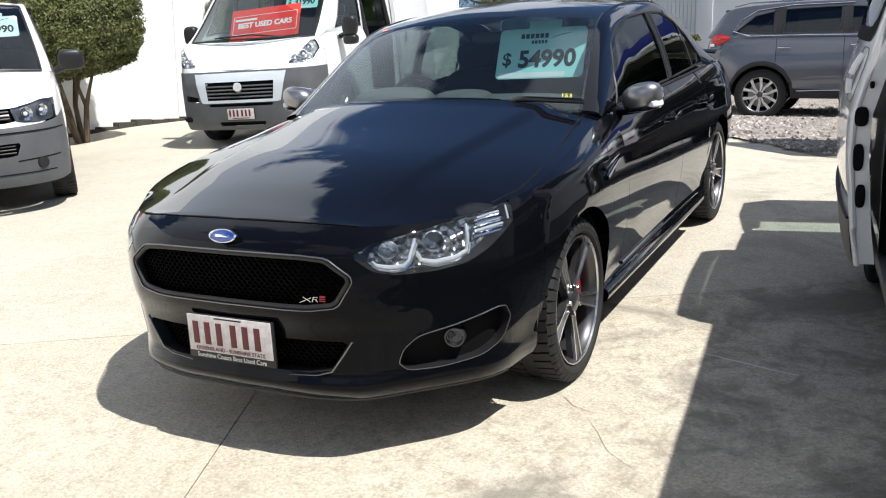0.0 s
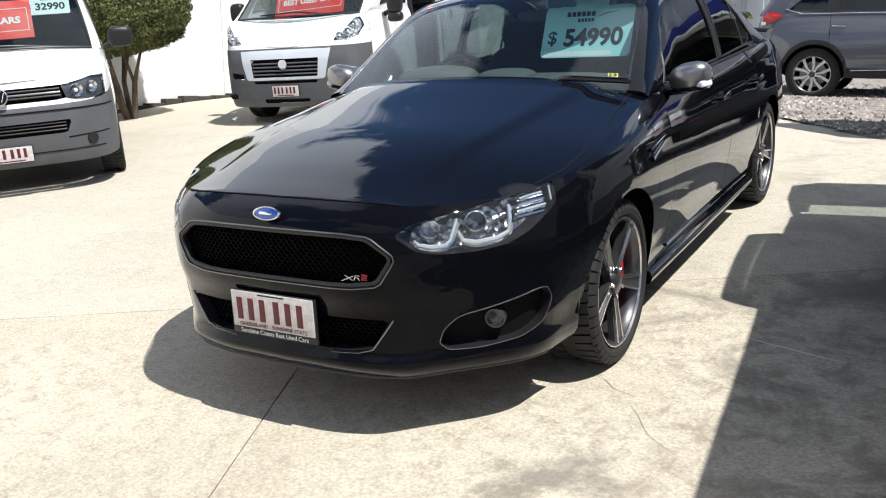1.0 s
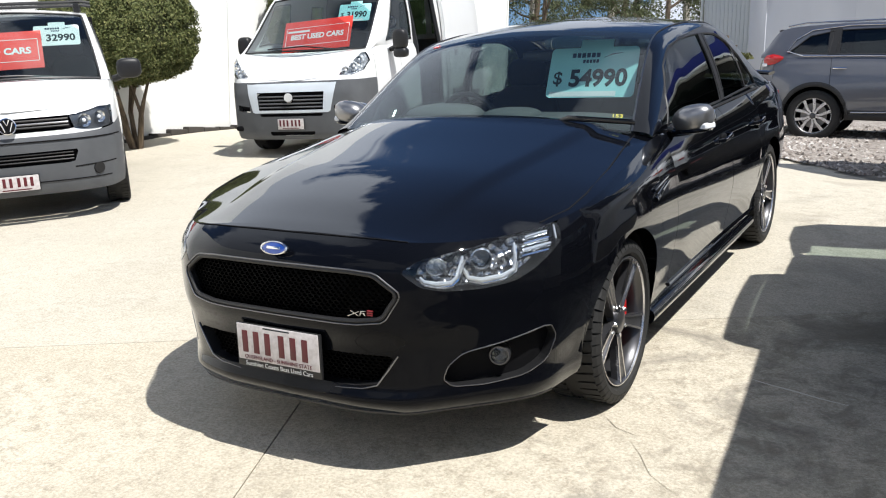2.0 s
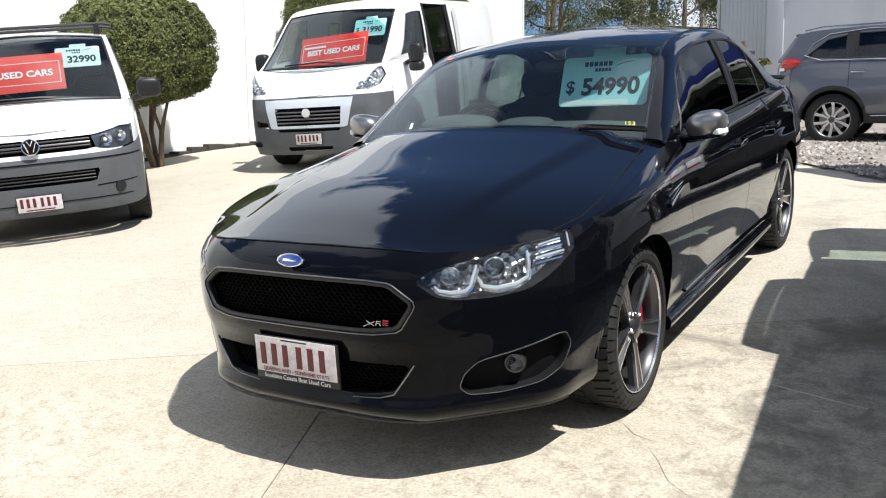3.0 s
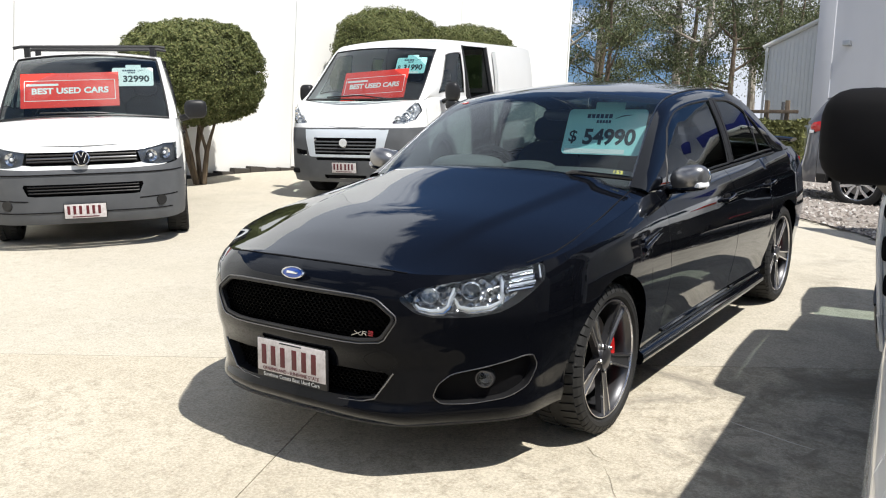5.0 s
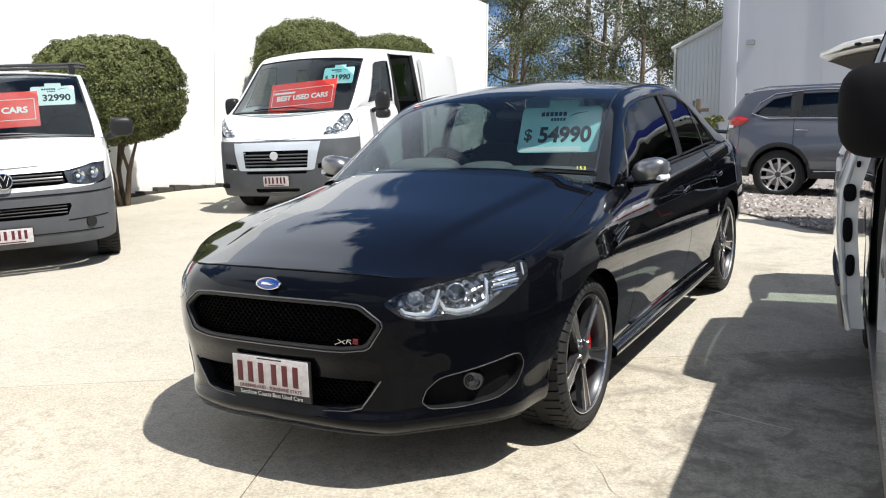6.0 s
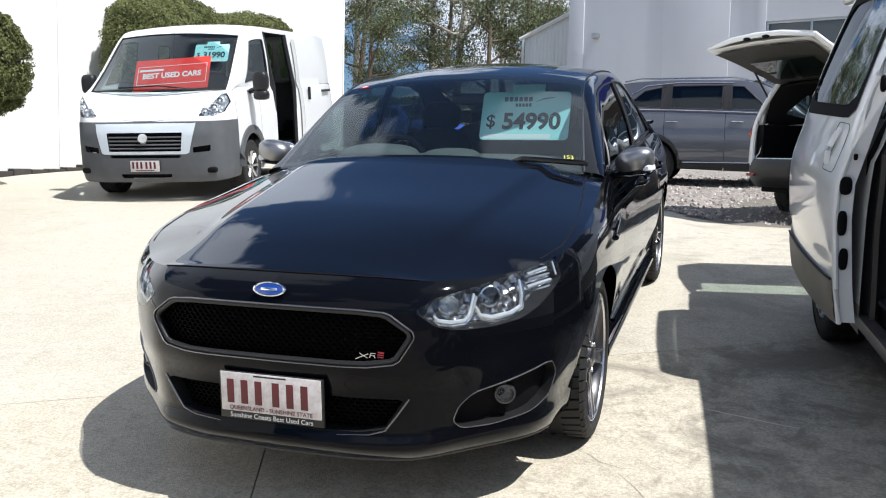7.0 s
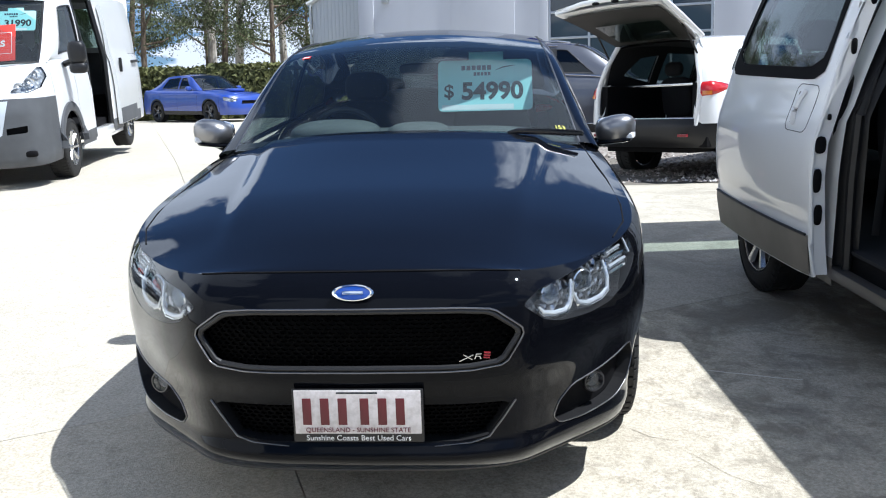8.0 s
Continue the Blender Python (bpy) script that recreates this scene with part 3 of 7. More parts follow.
def number_plate(parent_pose, label, slogan=False):
    """A plate with its number as plain bars."""
    p = thing("number_plate", parent_pose, label, "number plate")
    part("plate_frame", slab((-0.193, 0, -0.085 if slogan else -0.072), (0.193, 0.012, 0.078 if slogan else 0.072), 0.004), TRIM, p)
    part("plate_face", slab((-0.186, -0.003, -0.058 if slogan else -0.067), (0.186, 0.002, 0.076 if slogan else 0.067), 0.002), PLATE_WHITE, p)
    x = -0.162
    for k in range(6):
        if k == 3:
            x += 0.012
        b = slab((x, -0.0045, -0.030), (x + 0.026, -0.002, 0.052), 0.002)
        part("character_bar", b, PLATE_MAROON, p)
        x += 0.0525
    if slogan:
        t = part("state_words", text_mesh("QUEENSLAND - SUNSHINE STATE", 0.0205, PLATE_MAROON), None, p, m=pose(0, -0.0042, -0.046))
        t = part("dealer_words", text_mesh("Sunshine Coasts Best Used Cars", 0.0235, CARD_WHITE), None, p, m=pose(0, -0.0015, -0.072))
        part("small_print", slab((-0.06, -0.0042, 0.066), (0.06, -0.002, 0.071)), CARD_INK, p)
    else:
        part("small_print", slab((-0.12, -0.0045, -0.058), (0.12, -0.002, -0.048)), PLATE_MAROON, p)
    return p

# ---- the black sedan ----
SEDAN = place(0.005, 0.0, 1.0)
S = Shell(
    outline=[(0, -0.065), (0.25, -0.058), (0.46, -0.02), (0.605, 0.075), (0.757, 0.25), (0.868, 0.41), (0.926, 0.58), (0.952, 0.80), (0.957, 1.05), (0.942, 1.7), (0.938, 2.6), (0.947, 3.5), (0.945, 4.0), (0.91, 4.4), (0.83, 4.68), (0.70, 4.83), (0.40, 4.91), (0, 4.93)],
    side=[(0.2, 0.085), (0.27, 0.055), (0.36, 0.043), (0.48, 0.018), (0.62, 0.0), (0.72, 0.004), (0.80, 0.014), (0.86, 0.02), (0.93, 0.045), (1.05, 0.085)],
    front=[(0.2, 0.09), (0.25, 0.02), (0.29, 0.0), (0.335, 0.02), (0.45, 0.02), (0.56, 0.0), (0.66, 0.004), (0.75, 0.022), (0.80, 0.045), (0.84, 0.075)],
    rear=[(0.25, 0.08), (0.4, 0.0), (0.65, 0.0), (0.72, 0.05), (0.95, 0.06), (1.05, 0.07)],
    top=[(-0.07, 0.84), (0.05, 0.822), (0.22, 0.815), (0.5, 0.848), (0.8, 0.90), (1.1, 0.94), (1.52, 0.992), (2.2, 1.003), (3.0, 1.015), (3.9, 1.03), (4.4, 1.025), (4.75, 1.015), (4.95, 1.0)],
    bottom=[(-0.1, 0.235), (0.3, 0.235), (0.55, 0.25), (1.2, 0.235), (3.4, 0.235), (4.3, 0.27), (4.95, 0.3)],
    arches=[(0.95, 0.378, 0.33), (3.79, 0.378, 0.33)], curl=(0.09, 0.03),
    rail=[(1.46, 0.818, 1.012), (1.65, 0.778, 1.137), (1.9, 0.728, 1.293), (2.1, 0.695, 1.392), (2.25, 0.681, 1.428), (2.5, 0.676, 1.455), (2.8, 0.674, 1.466), (3.1, 0.672, 1.460), (3.45, 0.668, 1.415), (3.75, 0.678, 1.325), (4.0, 0.70, 1.200), (4.25, 0.73, 1.075)],
    crown=[(1.46, 0.055), (2.2, 0.052), (2.8, 0.066), (3.5, 0.055), (4.25, 0.03)],
    bow=[(1.46, 0.17), (2.25, 0.12), (2.8, 0.0), (3.55, -0.08), (4.25, -0.16)])


def bumper_flare(y, z):
    """The lower corners of the bumper stand out below the lamps."""
    f = max(0.0, 1 - abs(y - 0.30) / 0.24)
    g = 1.0 if z < 0.40 else max(0.0, 1 - (z - 0.40) / 0.16)
    return 0.034 * f * f * (3 - 2 * f) * g * g * (3 - 2 * g)


S.flare = bumper_flare
GRILLE = [(-0.393, 0.748), (0.393, 0.748), (0.496, 0.672), (0.425, 0.562), (-0.425, 0.562), (-0.496, 0.672)]
INTAKE = [(-0.455, 0.45), (0.455, 0.45), (0.385, 0.348), (0.30, 0.335), (-0.30, 0.335), (-0.385, 0.348)]
LAMP = [(0.490, 0.742), (0.550, 0.776), (0.638, 0.790), (0.720, 0.803), (0.790, 0.816), (0.888, 0.838), (0.880, 0.778), (0.820, 0.705), (0.770, 0.672), (0.700, 0.664), (0.600, 0.672), (0.548, 0.690)]
FOG = [(0.596, 0.356), (0.612, 0.405), (0.650, 0.446), (0.740, 0.466), (0.850, 0.500), (0.862, 0.450), (0.840, 0.372), (0.790, 0.335), (0.700, 0.320), (0.620, 0.326)]


def flipx(poly):
    return [(-x, z) for x, z in reversed(poly)]


sedan = thing("sedan_car", SEDAN, "gleaming black sedan with dark alloy wheels parked on concrete", "car")
nose_holes = [S.av(rounded(GRILLE, 0.12)), S.av(INTAKE), S.av(rounded(LAMP, 0.1)), S.av(rounded(flipx(LAMP), 0.1)), S.av(rounded(FOG, 0.15)), S.av(rounded(flipx(FOG), 0.15))]
bumper = part("front_bumper", S.nose(0.57, holes=nose_holes), BLACK_PAINT, sedan)
# grille, lower intake and fog pockets set back behind the skin
dark_back = [S.nose(0.57, step=0.03, rows=24, only=S.av(GRILLE), off=-0.05), S.nose(0.57, step=0.03, rows=24, only=S.av(INTAKE), off=-0.06)]
for poly in (FOG, flipx(FOG)):
    dark_back.append(S.nose(0.57, step=0.03, rows=24, only=S.av(poly), off=-0.045))
part("grille_backing", join(*dark_back), DARK, bumper)


def ledge(poly, depth):
    """The wall from the skin's edge back to the recess."""
    q = S.av(poly)
    a, b = loop_on(lambda u, v: S.skin(u, v, 0.001), q, 8), loop_on(lambda u, v: S.skin(u, v, -depth), q, 8)
    n = len(a)
    return a + b, [(i, (i + 1) % n, n + (i + 1) % n, n + i) for i in range(n)]


part("recess_wall", join(ledge(rounded(GRILLE, 0.12), 0.05), ledge(INTAKE, 0.06), ledge(rounded(FOG, 0.15), 0.045), ledge(rounded(flipx(FOG), 0.15), 0.045), ledge(rounded(LAMP, 0.1), 0.07), ledge(rounded(flipx(LAMP), 0.1), 0.07)), TRIM, bumper)


def honeycomb(poly, size, off):
    """Hexagon cells of a mesh grille, each a ring with depth."""
    pieces = []
    zs = [p[1] for p in poly]
    xs = [p[0] for p in poly]
    row, z = 0, min(zs)
    while z < max(zs):
        x = min(xs) + (size * 0.9 if row % 2 else 0)
        while x < max(xs):
            if inside(np.array([[x, z]]), poly)[0]:
                vs = []
                for d in (0.0, -0.012):
                    for k in (0.98, 0.80):
                        for j in range(6):
                            t = math.pi / 6 + j * math.pi / 3
                            px, pz = x + size * k * 1.05 * math.cos(t), z + size * k * 0.62 * math.sin(t)
                            vs.append(S.point(S.at_x(px), pz, off + d))
                fs = []
                for j in range(6):
                    i = (j + 1) % 6
                    fs += [(j, i, 6 + i, 6 + j), (6 + j, 6 + i, 18 + i, 18 + j)]
                pieces.append((vs, fs))
            x += size * 1.8
        z += size * 0.92
        row += 1
    return join(*pieces)


part("grille_mesh", honeycomb(GRILLE, 0.0135, -0.030), MESH, bumper, smooth=False)
part("intake_mesh", honeycomb(INTAKE, 0.0135, -0.037), MESH, bumper, smooth=False)
part("grille_frame", rod(loop_on(lambda a, v: S.skin(a, v, 0.001), S.av(rounded(GRILLE, 0.12)), 8), 0.0026, 8, True), SMOKE, bumper, "smoked chrome grille surround")
part("grille_inner_frame", rod(loop_on(lambda a, v: S.skin(a, v, -0.008), S.av([(x * 0.975, 0.655 + (z - 0.655) * 0.90) for x, z in rounded(GRILLE, 0.12)]), 8), 0.009, 8, True), TRIM, bumper)
for s in (-1, 1):
    edge = [(s * 0.468, 0.452), (s * 0.43, 0.40), (s * 0.385, 0.343), (s * 0.33, 0.328), (s * 0.22, 0.322)]
    part("intake_trim", rod([S.point(S.at_x(x), z, 0.002) for x, z in edge], [0.003, 0.0034, 0.0034, 0.0022, 0.0012], 8), SMOKE, bumper)
    poly = FOG if s > 0 else flipx(FOG)
    part("fog_lamp_surround", rod(loop_on(lambda a, v: S.skin(a, v, 0.001), S.av(rounded(poly, 0.15)), 8), 0.0022, 8, True), SMOKE, bumper)
    c = Vector(S.point(S.at_x(s * 0.738), 0.410, -0.03))
    fog = part("fog_lamp", lathe([(0.03, 0.038), (-0.004, 0.038), (-0.012, 0.034), (-0.012, 0.030), (0.010, 0.024), (0.018, 0.0005)], 24, "y"), ALLOY_DARK, bumper, m=pose(*c, 0, 0, s * 20))
    part("fog_lens", lathe([(-0.008, 0.030), (-0.014, 0.018), (-0.016, 0.0005)], 24, "y"), LAMP_GLASS, fog)
# lower lip
lip = [S.point(S.at_x(x), 0.240, -0.006) for x in np.linspace(-0.86, 0.86, 60)]
part("chin_lip", rod(lip, 0.009, 8, flat=1.0), TRIM, bumper)
# flanks
EDGE_U, EDGE_V = 0.945, 0.905


def rail_edge(k, y):
    """The rounded pillar and roof edge, from the side windows over to windscreen and roof."""
    a, b, c = Vector(S.over(EDGE_U, y)), Vector(S.over(1.0, y)), Vector(S.flank(y, EDGE_V))
    return tuple(c * (1 - k)**2 + b * 2 * k * (1 - k) + a * k * k)


for s, side in ((1, lambda p: p), (-1, mirrored)):
    part("front_wing", side(S.panel(0.57, 1.585, rows=22, gap=0.0012)), BLACK_PAINT, sedan)
    for y0, y1 in ((1.585, 2.69), (2.69, 3.52)):
        door = part("door", side(S.panel(y0, y1, rows=22)), BLACK_PAINT, sedan)
        yh = y1 - 0.17
        hp = S.point(S.at_y(yh), 0.865, 0.012)
        path = [(s * (hp[0] - 0.018), yh - 0.10, 0.858), (s * (hp[0] + 0.016), yh - 0.075, 0.862), (s * (hp[0] + 0.02), yh, 0.868), (s * (hp[0] + 0.016), yh + 0.075, 0.872), (s * (hp[0] - 0.018), yh + 0.10, 0.872)]
        part("door_handle", rod(path, 0.012, 8, flat=0.7), BLACK_PAINT, door)
        part("handle_cup", moved(blob((0, 0, 0), (0.012, 0.05, 0.028), 0.8, 14, 8), pose(s * (hp[0] - 0.012), yh, 0.862)), DARK, door)
        lo = [S.skin(S.at_y(y), (0.30 - S.zb(S.at_y(y))) / (S.zt(S.at_y(y)) - S.zb(S.at_y(y))), 0.002) for y in np.linspace(y0 + 0.02, y1 - 0.02, 12)]
        part("sill_crease", side(rod(lo, 0.009, 6)), BLACK_PAINT, door)
    part("rear_quarter", side(S.panel(3.52, 4.5, rows=22)), BLACK_PAINT, sedan)
    # side skirt
    sk = [(0.888, y, 0.225) for y in np.linspace(1.34, 3.40, 14)]
    part("side_skirt", side(rod(sk, 0.034, 10, flat=0.8)), BLACK_PAINT, sedan)
    # wing vent behind the front wheel
    v = part("wing_vent", side(join(rod([S.point(S.at_y(y), z, 0.003) for y, z in ((1.24, 0.772), (1.33, 0.792), (1.47, 0.815))], [0.012, 0.010, 0.004], 8), rod([S.point(S.at_y(y), z, 0.003) for y, z in ((1.23, 0.812), (1.34, 0.826), (1.48, 0.838))], [0.008, 0.008, 0.003], 8))), BLACK_PAINT, sedan)
    part("vent_recess", side(blob(S.point(S.at_y(1.32), 0.808, -0.006), (0.010, 0.075, 0.018), 0.7, 14, 8)), DARK, v)
    part("vent_bar", side(rod([S.point(S.at_y(y), z, 0.006) for y, z in ((1.26, 0.792), (1.34, 0.808), (1.42, 0.822))], [0.004, 0.004, 0.002], 6)), SATIN, v)
    # glass house
    F = [(1.74, 0.06), (2.80, 0.06), (2.755, 0.875), (2.40, 0.875), (2.16, 0.87), (1.98, 0.82), (1.84, 0.58)]
    R = [(2.875, 0.06), (3.72, 0.10), (3.69, 0.25), (3.54, 0.60), (3.36, 0.79), (3.12, 0.865), (2.83, 0.875)]
    Yc, Vc = np.concatenate([np.linspace(1.475, 2.3, 36), np.linspace(2.32, 4.23, 64)]), np.linspace(0, EDGE_V, 24)
    part("side_frame", side(patch(S.flank, Yc, Vc, [F, R])), BLACK_PAINT, sedan)
    part("cant_rail", side(patch(rail_edge, np.linspace(0, 1, 11), np.linspace(1.475, 4.23, 60))), BLACK_PAINT, sedan)
    for q in (F, R):
        part("side_window", side(patch(lambda y, v: S.flank(y, v, -0.006), Yc, Vc, only=q)), TINT, sedan)
        part("window_rubber", side(rod(loop_on(lambda y, v: S.flank(y, v, -0.001), q, 8), 0.006, 6, True)), TRIM, sedan)
    part("pillar_cover", side(patch(lambda y, v: S.flank(y, v, 0.002), np.linspace(2.765, 2.885, 5), np.linspace(0.06, 0.88, 8))), TRIM, sedan)
    part("quarter_pillar", side(patch(lambda y, v: S.flank(y, v, 0.001), np.linspace(3.40, 3.43, 3), np.linspace(0.08, 0.74, 8))), TRIM, sedan)
    part("belt_moulding", side(rod([S.flank(y, 0.02, 0.004) for y in np.linspace(1.70, 3.76, 30)], 0.007, 6)), TRIM, sedan)
    part("roof_gutter", side(rod([S.over(EDGE_U, y, 0.0015) for y in np.linspace(2.12, 3.5, 24)], 0.0045, 6)), TRIM, sedan)
    # mirror
    mc = Vector((s * 0.962, 1.745, 1.05 if s > 0 else 1.075))
    cap = blob((0, 0, 0), (0.094, 0.078, 0.066), 0.85, 30, 18)
    cap = ([(s * (x + 0.10 * z if x > 0 else x), y * (1 - 0.18 * max(0.0, x) / 0.092), max(z, -0.046) + 0.10 * x * (z > 0)) for x, y, z in cap[0]], cap[1])
    mirror = part("door_mirror", moved(cap, pose(*mc, 0, s * -4, s * -10)), SILVER_CAP, sedan, "satin silver mirror cap")
    part("mirror_base", moved(blob((0, 0, 0), (0.094, 0.072, 0.014), 0.6, 20, 8), pose(mc.x - s * 0.012, mc.y + 0.004, mc.z - 0.052, 0, s * -6, s * -10)), BLACK_PAINT, mirror)
    part("mirror_stalk", rod([(s * 0.845, 1.74, 0.990), (s * 0.89, 1.740, 0.988), (s * 0.95, 1.742, mc.z - 0.056)], [0.024, 0.019, 0.016], 10), BLACK_PAINT, mirror)
    part("mirror_indicator", moved(blob((0, 0, 0), (0.026, 0.046, 0.016), 0.5, 16, 8), pose(mc.x + s * 0.064, mc.y - 0.018, mc.z - 0.028, 0, s * -8, s * -16)), WHITE_LENS, mirror)
    part("mirror_face", moved(blob((0, 0, 0), (0.084, 0.006, 0.048), 0.7, 20, 8), pose(mc.x, mc.y + 0.074, mc.z + 0.004)), CHROME, mirror)

# bonnet with its raised middle, roof, windows, boot
hood_c = curve1([(0.035, 0.8405), (0.12, 0.866), (0.3, 0.909), (0.6, 0.952), (1.0, 1.004), (1.5, 1.076)])
hood_bow = curve1([(-0.07, 0.0), (0.7, 0.01), (1.5, 0.13)])


def dome(x, y):
    w = 0.44 + 0.115 * min(max(y, 0), 1.5)
    edge = float(np.interp(y, [0.1, 0.25, 0.5, 1.0, 1.5], [0.5, 0.70, 0.85, 0.91, 0.86]))
    t = ease((w + 0.05 - abs(x)) / 0.085)
    k = ease((y - 0.10) / 0.55)
    fall = 1.0 if abs(x) < w else max(0.0, 1 - (abs(x) - w) / max(edge - w, 0.05))
    return k * (0.013 * t + 0.014 * fall)


bonnet, bf = S.lid(0.0, S.at_y(1.52), hood_c, hood_bow, 90, 121, 2.4, dome)
lid = part("bonnet", bonnet, BLACK_PAINT, sedan)
for s in (-1, 1):
    seam = [bf(S.at_y(y), s * u) for y, u in ((0.40, 0.975), (0.55, 0.97), (0.7, 0.96), (1.0, 0.945), (1.3, 0.925), (1.5, 0.915))]
    part("bonnet_gap", rod([(p[0], p[1], p[2]) for p in seam], 0.003, 6), DARK, lid)
    part("washer_jet", slab((s * 0.33 - 0.012, 1.23, 1.034), (s * 0.33 + 0.012, 1.26, 1.046), 0.004), TRIM, lid)
front_seam = [bf(S.at_x(x), 0.999) for x in np.linspace(0.02, 0.52, 20)]
gap = [(p[0], p[1] - 0.002, p[2] + 0.0005) for p in front_seam]
part("bonnet_gap", rod([(-p[0], p[1], p[2]) for p in reversed(gap)] + gap, 0.0022, 6), DARK, lid)
U = np.linspace(-EDGE_U, EDGE_U, 33)
part("roof_panel", patch(lambda u, y: S.over(u, y), U, np.linspace(2.20, 3.47, 30)), BLACK_PAINT, sedan)
part("windscreen", patch(lambda u, y: S.over(u, y, 0.002), U, np.linspace(1.46, 2.195, 24)), WINDSCREEN, sedan)
part("rear_window", patch(lambda u, y: S.over(u, y, 0.0), U, np.linspace(3.48, 4.23, 20)), TINT_DARK, sedan)
band = [patch(lambda u, y: S.over(u, y, 0.0), U, np.linspace(2.11, 2.20, 4)), patch(lambda u, y: S.over(u, y, 0.0), U, np.linspace(1.46, 1.475, 3))]
part("windscreen_band", join(*band), DARK, sedan)
for s in (-1, 1):
    part("windscreen_seal", rod([S.over(s * EDGE_U, y, 0.003) for y in np.linspace(1.47, 2.19, 18)], 0.0042, 6), SMOKE, sedan)
boot, _ = S.lid(S.at_y(4.24), S.len, curve1([(4.2, 1.07), (4.7, 1.05), (4.95, 1.02)]), curve1([(4.2, -0.14), (4.9, 0.0), (4.95, 0)]), 24, 31)
part("boot_lid", boot, BLACK_PAINT, sedan)
part("rear_bumper", S.tail(4.5), BLACK_PAINT, sedan)
for s in (-1, 1):
    part("tail_lamp", rod([S.point(S.at_y(y), z, 0.004) if s > 0 else tuple(np.array(S.point(S.at_y(y), z, 0.004)) * (-1, 1, 1)) for y, z in ((4.60, 0.93), (4.70, 0.92), (4.80, 0.9))], [0.02, 0.035, 0.035], 10, flat=0.3), RED_LENS, sedan)
wing = []
for u in np.linspace(-1, 1, 25):
    wing.append((0.76 * u, 4.78 - 0.13 * u * u, 1.085 - 0.035 * abs(u)**5))
spoiler = part("boot_spoiler", rod(wing, 0.045, 8, flat=1.0), BLACK_PAINT, sedan)
for v in spoiler.data.vertices:
    v.co.z = 1.080 + (v.co.z - 1.080) * 0.35
for s in (-1, 1):
    part("spoiler_foot", slab((s * 0.62 - 0.02, 4.66, 1.01), (s * 0.62 + 0.02, 4.74, 1.085), 0.01), BLACK_PAINT, spoiler)

# headlights
for s in (-1, 1):
    q = S.av(rounded(LAMP if s > 0 else flipx(LAMP), 0.1))
    lamp = part("headlight", S.nose(0.57, step=0.03, rows=30, only=q, off=-0.07), LAMP_BACK, sedan, "clear headlight with projector lens and white light strips")
    part("lamp_cover", S.nose(0.57, step=0.02, rows=36, only=q, off=0.0), LAMP_GLASS, lamp)

    def lp(x, z, off):
        return S.point(S.at_x(s * x), z, off)
    for x, z, r in ((0.596, 0.746, 0.033), (0.712, 0.752, 0.037)):
        c = lp(x, z, -0.05)
        ring = part("projector", lathe([(0.03, r * 0.6), (0.0, r), (-0.022, r * 1.02), (-0.026, r * 0.92), (-0.01, r * 0.85)], 28, "y"), REFLECTOR, lamp, m=pose(*c, 0, 0, s * 35))
        part("projector_lens", blob((0, -0.005, 0), (r * 0.82, 0.02, r * 0.82), 1.0, 20, 12), LAMP_GLASS, ring)
        part("projector_bowl", lathe([(0.02, 0.0005), (0.018, r * 0.8), (-0.005, r * 0.9)], 24, "y"), ALLOY_DARK if x > 0.65 else REFLECTOR, ring)
    for path, girth in ((((0.548, 0.720), (0.558, 0.703), (0.590, 0.692), (0.628, 0.692), (0.643, 0.708), (0.650, 0.735), (0.664, 0.772)), [0.004, 0.008, 0.0095, 0.0085, 0.007, 0.006, 0.005]), (((0.662, 0.735), (0.670, 0.703), (0.700, 0.688), (0.748, 0.690), (0.776, 0.708), (0.780, 0.745), (0.786, 0.790)), [0.004, 0.008, 0.0095, 0.0095, 0.0085, 0.008, 0.006])):
        part("light_strip", rod([lp(x, z, -0.016) for x, z in path], girth, 8, flat=0.8), STRIP, lamp)
        part("strip_bezel", rod([lp(x + 0.004, z - 0.010, -0.022) for x, z in path], 0.009, 6), CHROME, lamp)
    for k in range(4):
        zz = 0.742 + 0.019 * k
        part("reflector_fin", rod([lp(0.800 + 0.006 * k, zz, -0.030), lp(0.842, zz + 0.006, -0.030), lp(0.868, zz + 0.010, -0.026)], 0.0055, 6), STRIP if k % 2 else CHROME, lamp)
        part("fin_gap", rod([lp(0.800 + 0.006 * k, zz + 0.0095, -0.036), lp(0.842, zz + 0.0155, -0.036), lp(0.868, zz + 0.0195, -0.032)], 0.004, 6), REFLECTOR, lamp)
    part("side_marker", rod([lp(0.876, 0.785, -0.012), lp(0.881, 0.828, -0.012)], 0.004, 8), STRIP, lamp)

# badges as plain shapes
badge = part("nose_badge", moved(lathe([(0.004, 0.060), (-0.004, 0.060), (-0.006, 0.054), (-0.004, 0.050)], 40, "y"), Matrix.Diagonal((1, 1, 0.40, 1))), CHROME, bumper, m=pose(0, -0.040, 0.797, -24))
part("badge_field", moved(lathe([(-0.003, 0.052), (-0.006, 0.02), (-0.0065, 0.0005)], 40, "y"), Matrix.Diagonal((1, 1, 0.40, 1))), BADGE_BLUE, badge)
part("badge_stroke", slab((-0.030, -0.0075, -0.005), (0.030, -0.004, 0.005), 0.002), CHROME, badge)
def on_grille(x, z, turn):
    """A frame just before the grille mesh."""
    q = S.point(S.at_x(x), z, -0.012)
    return pose(*q, 0, turn, math.degrees(math.atan2(x, 1.3)))


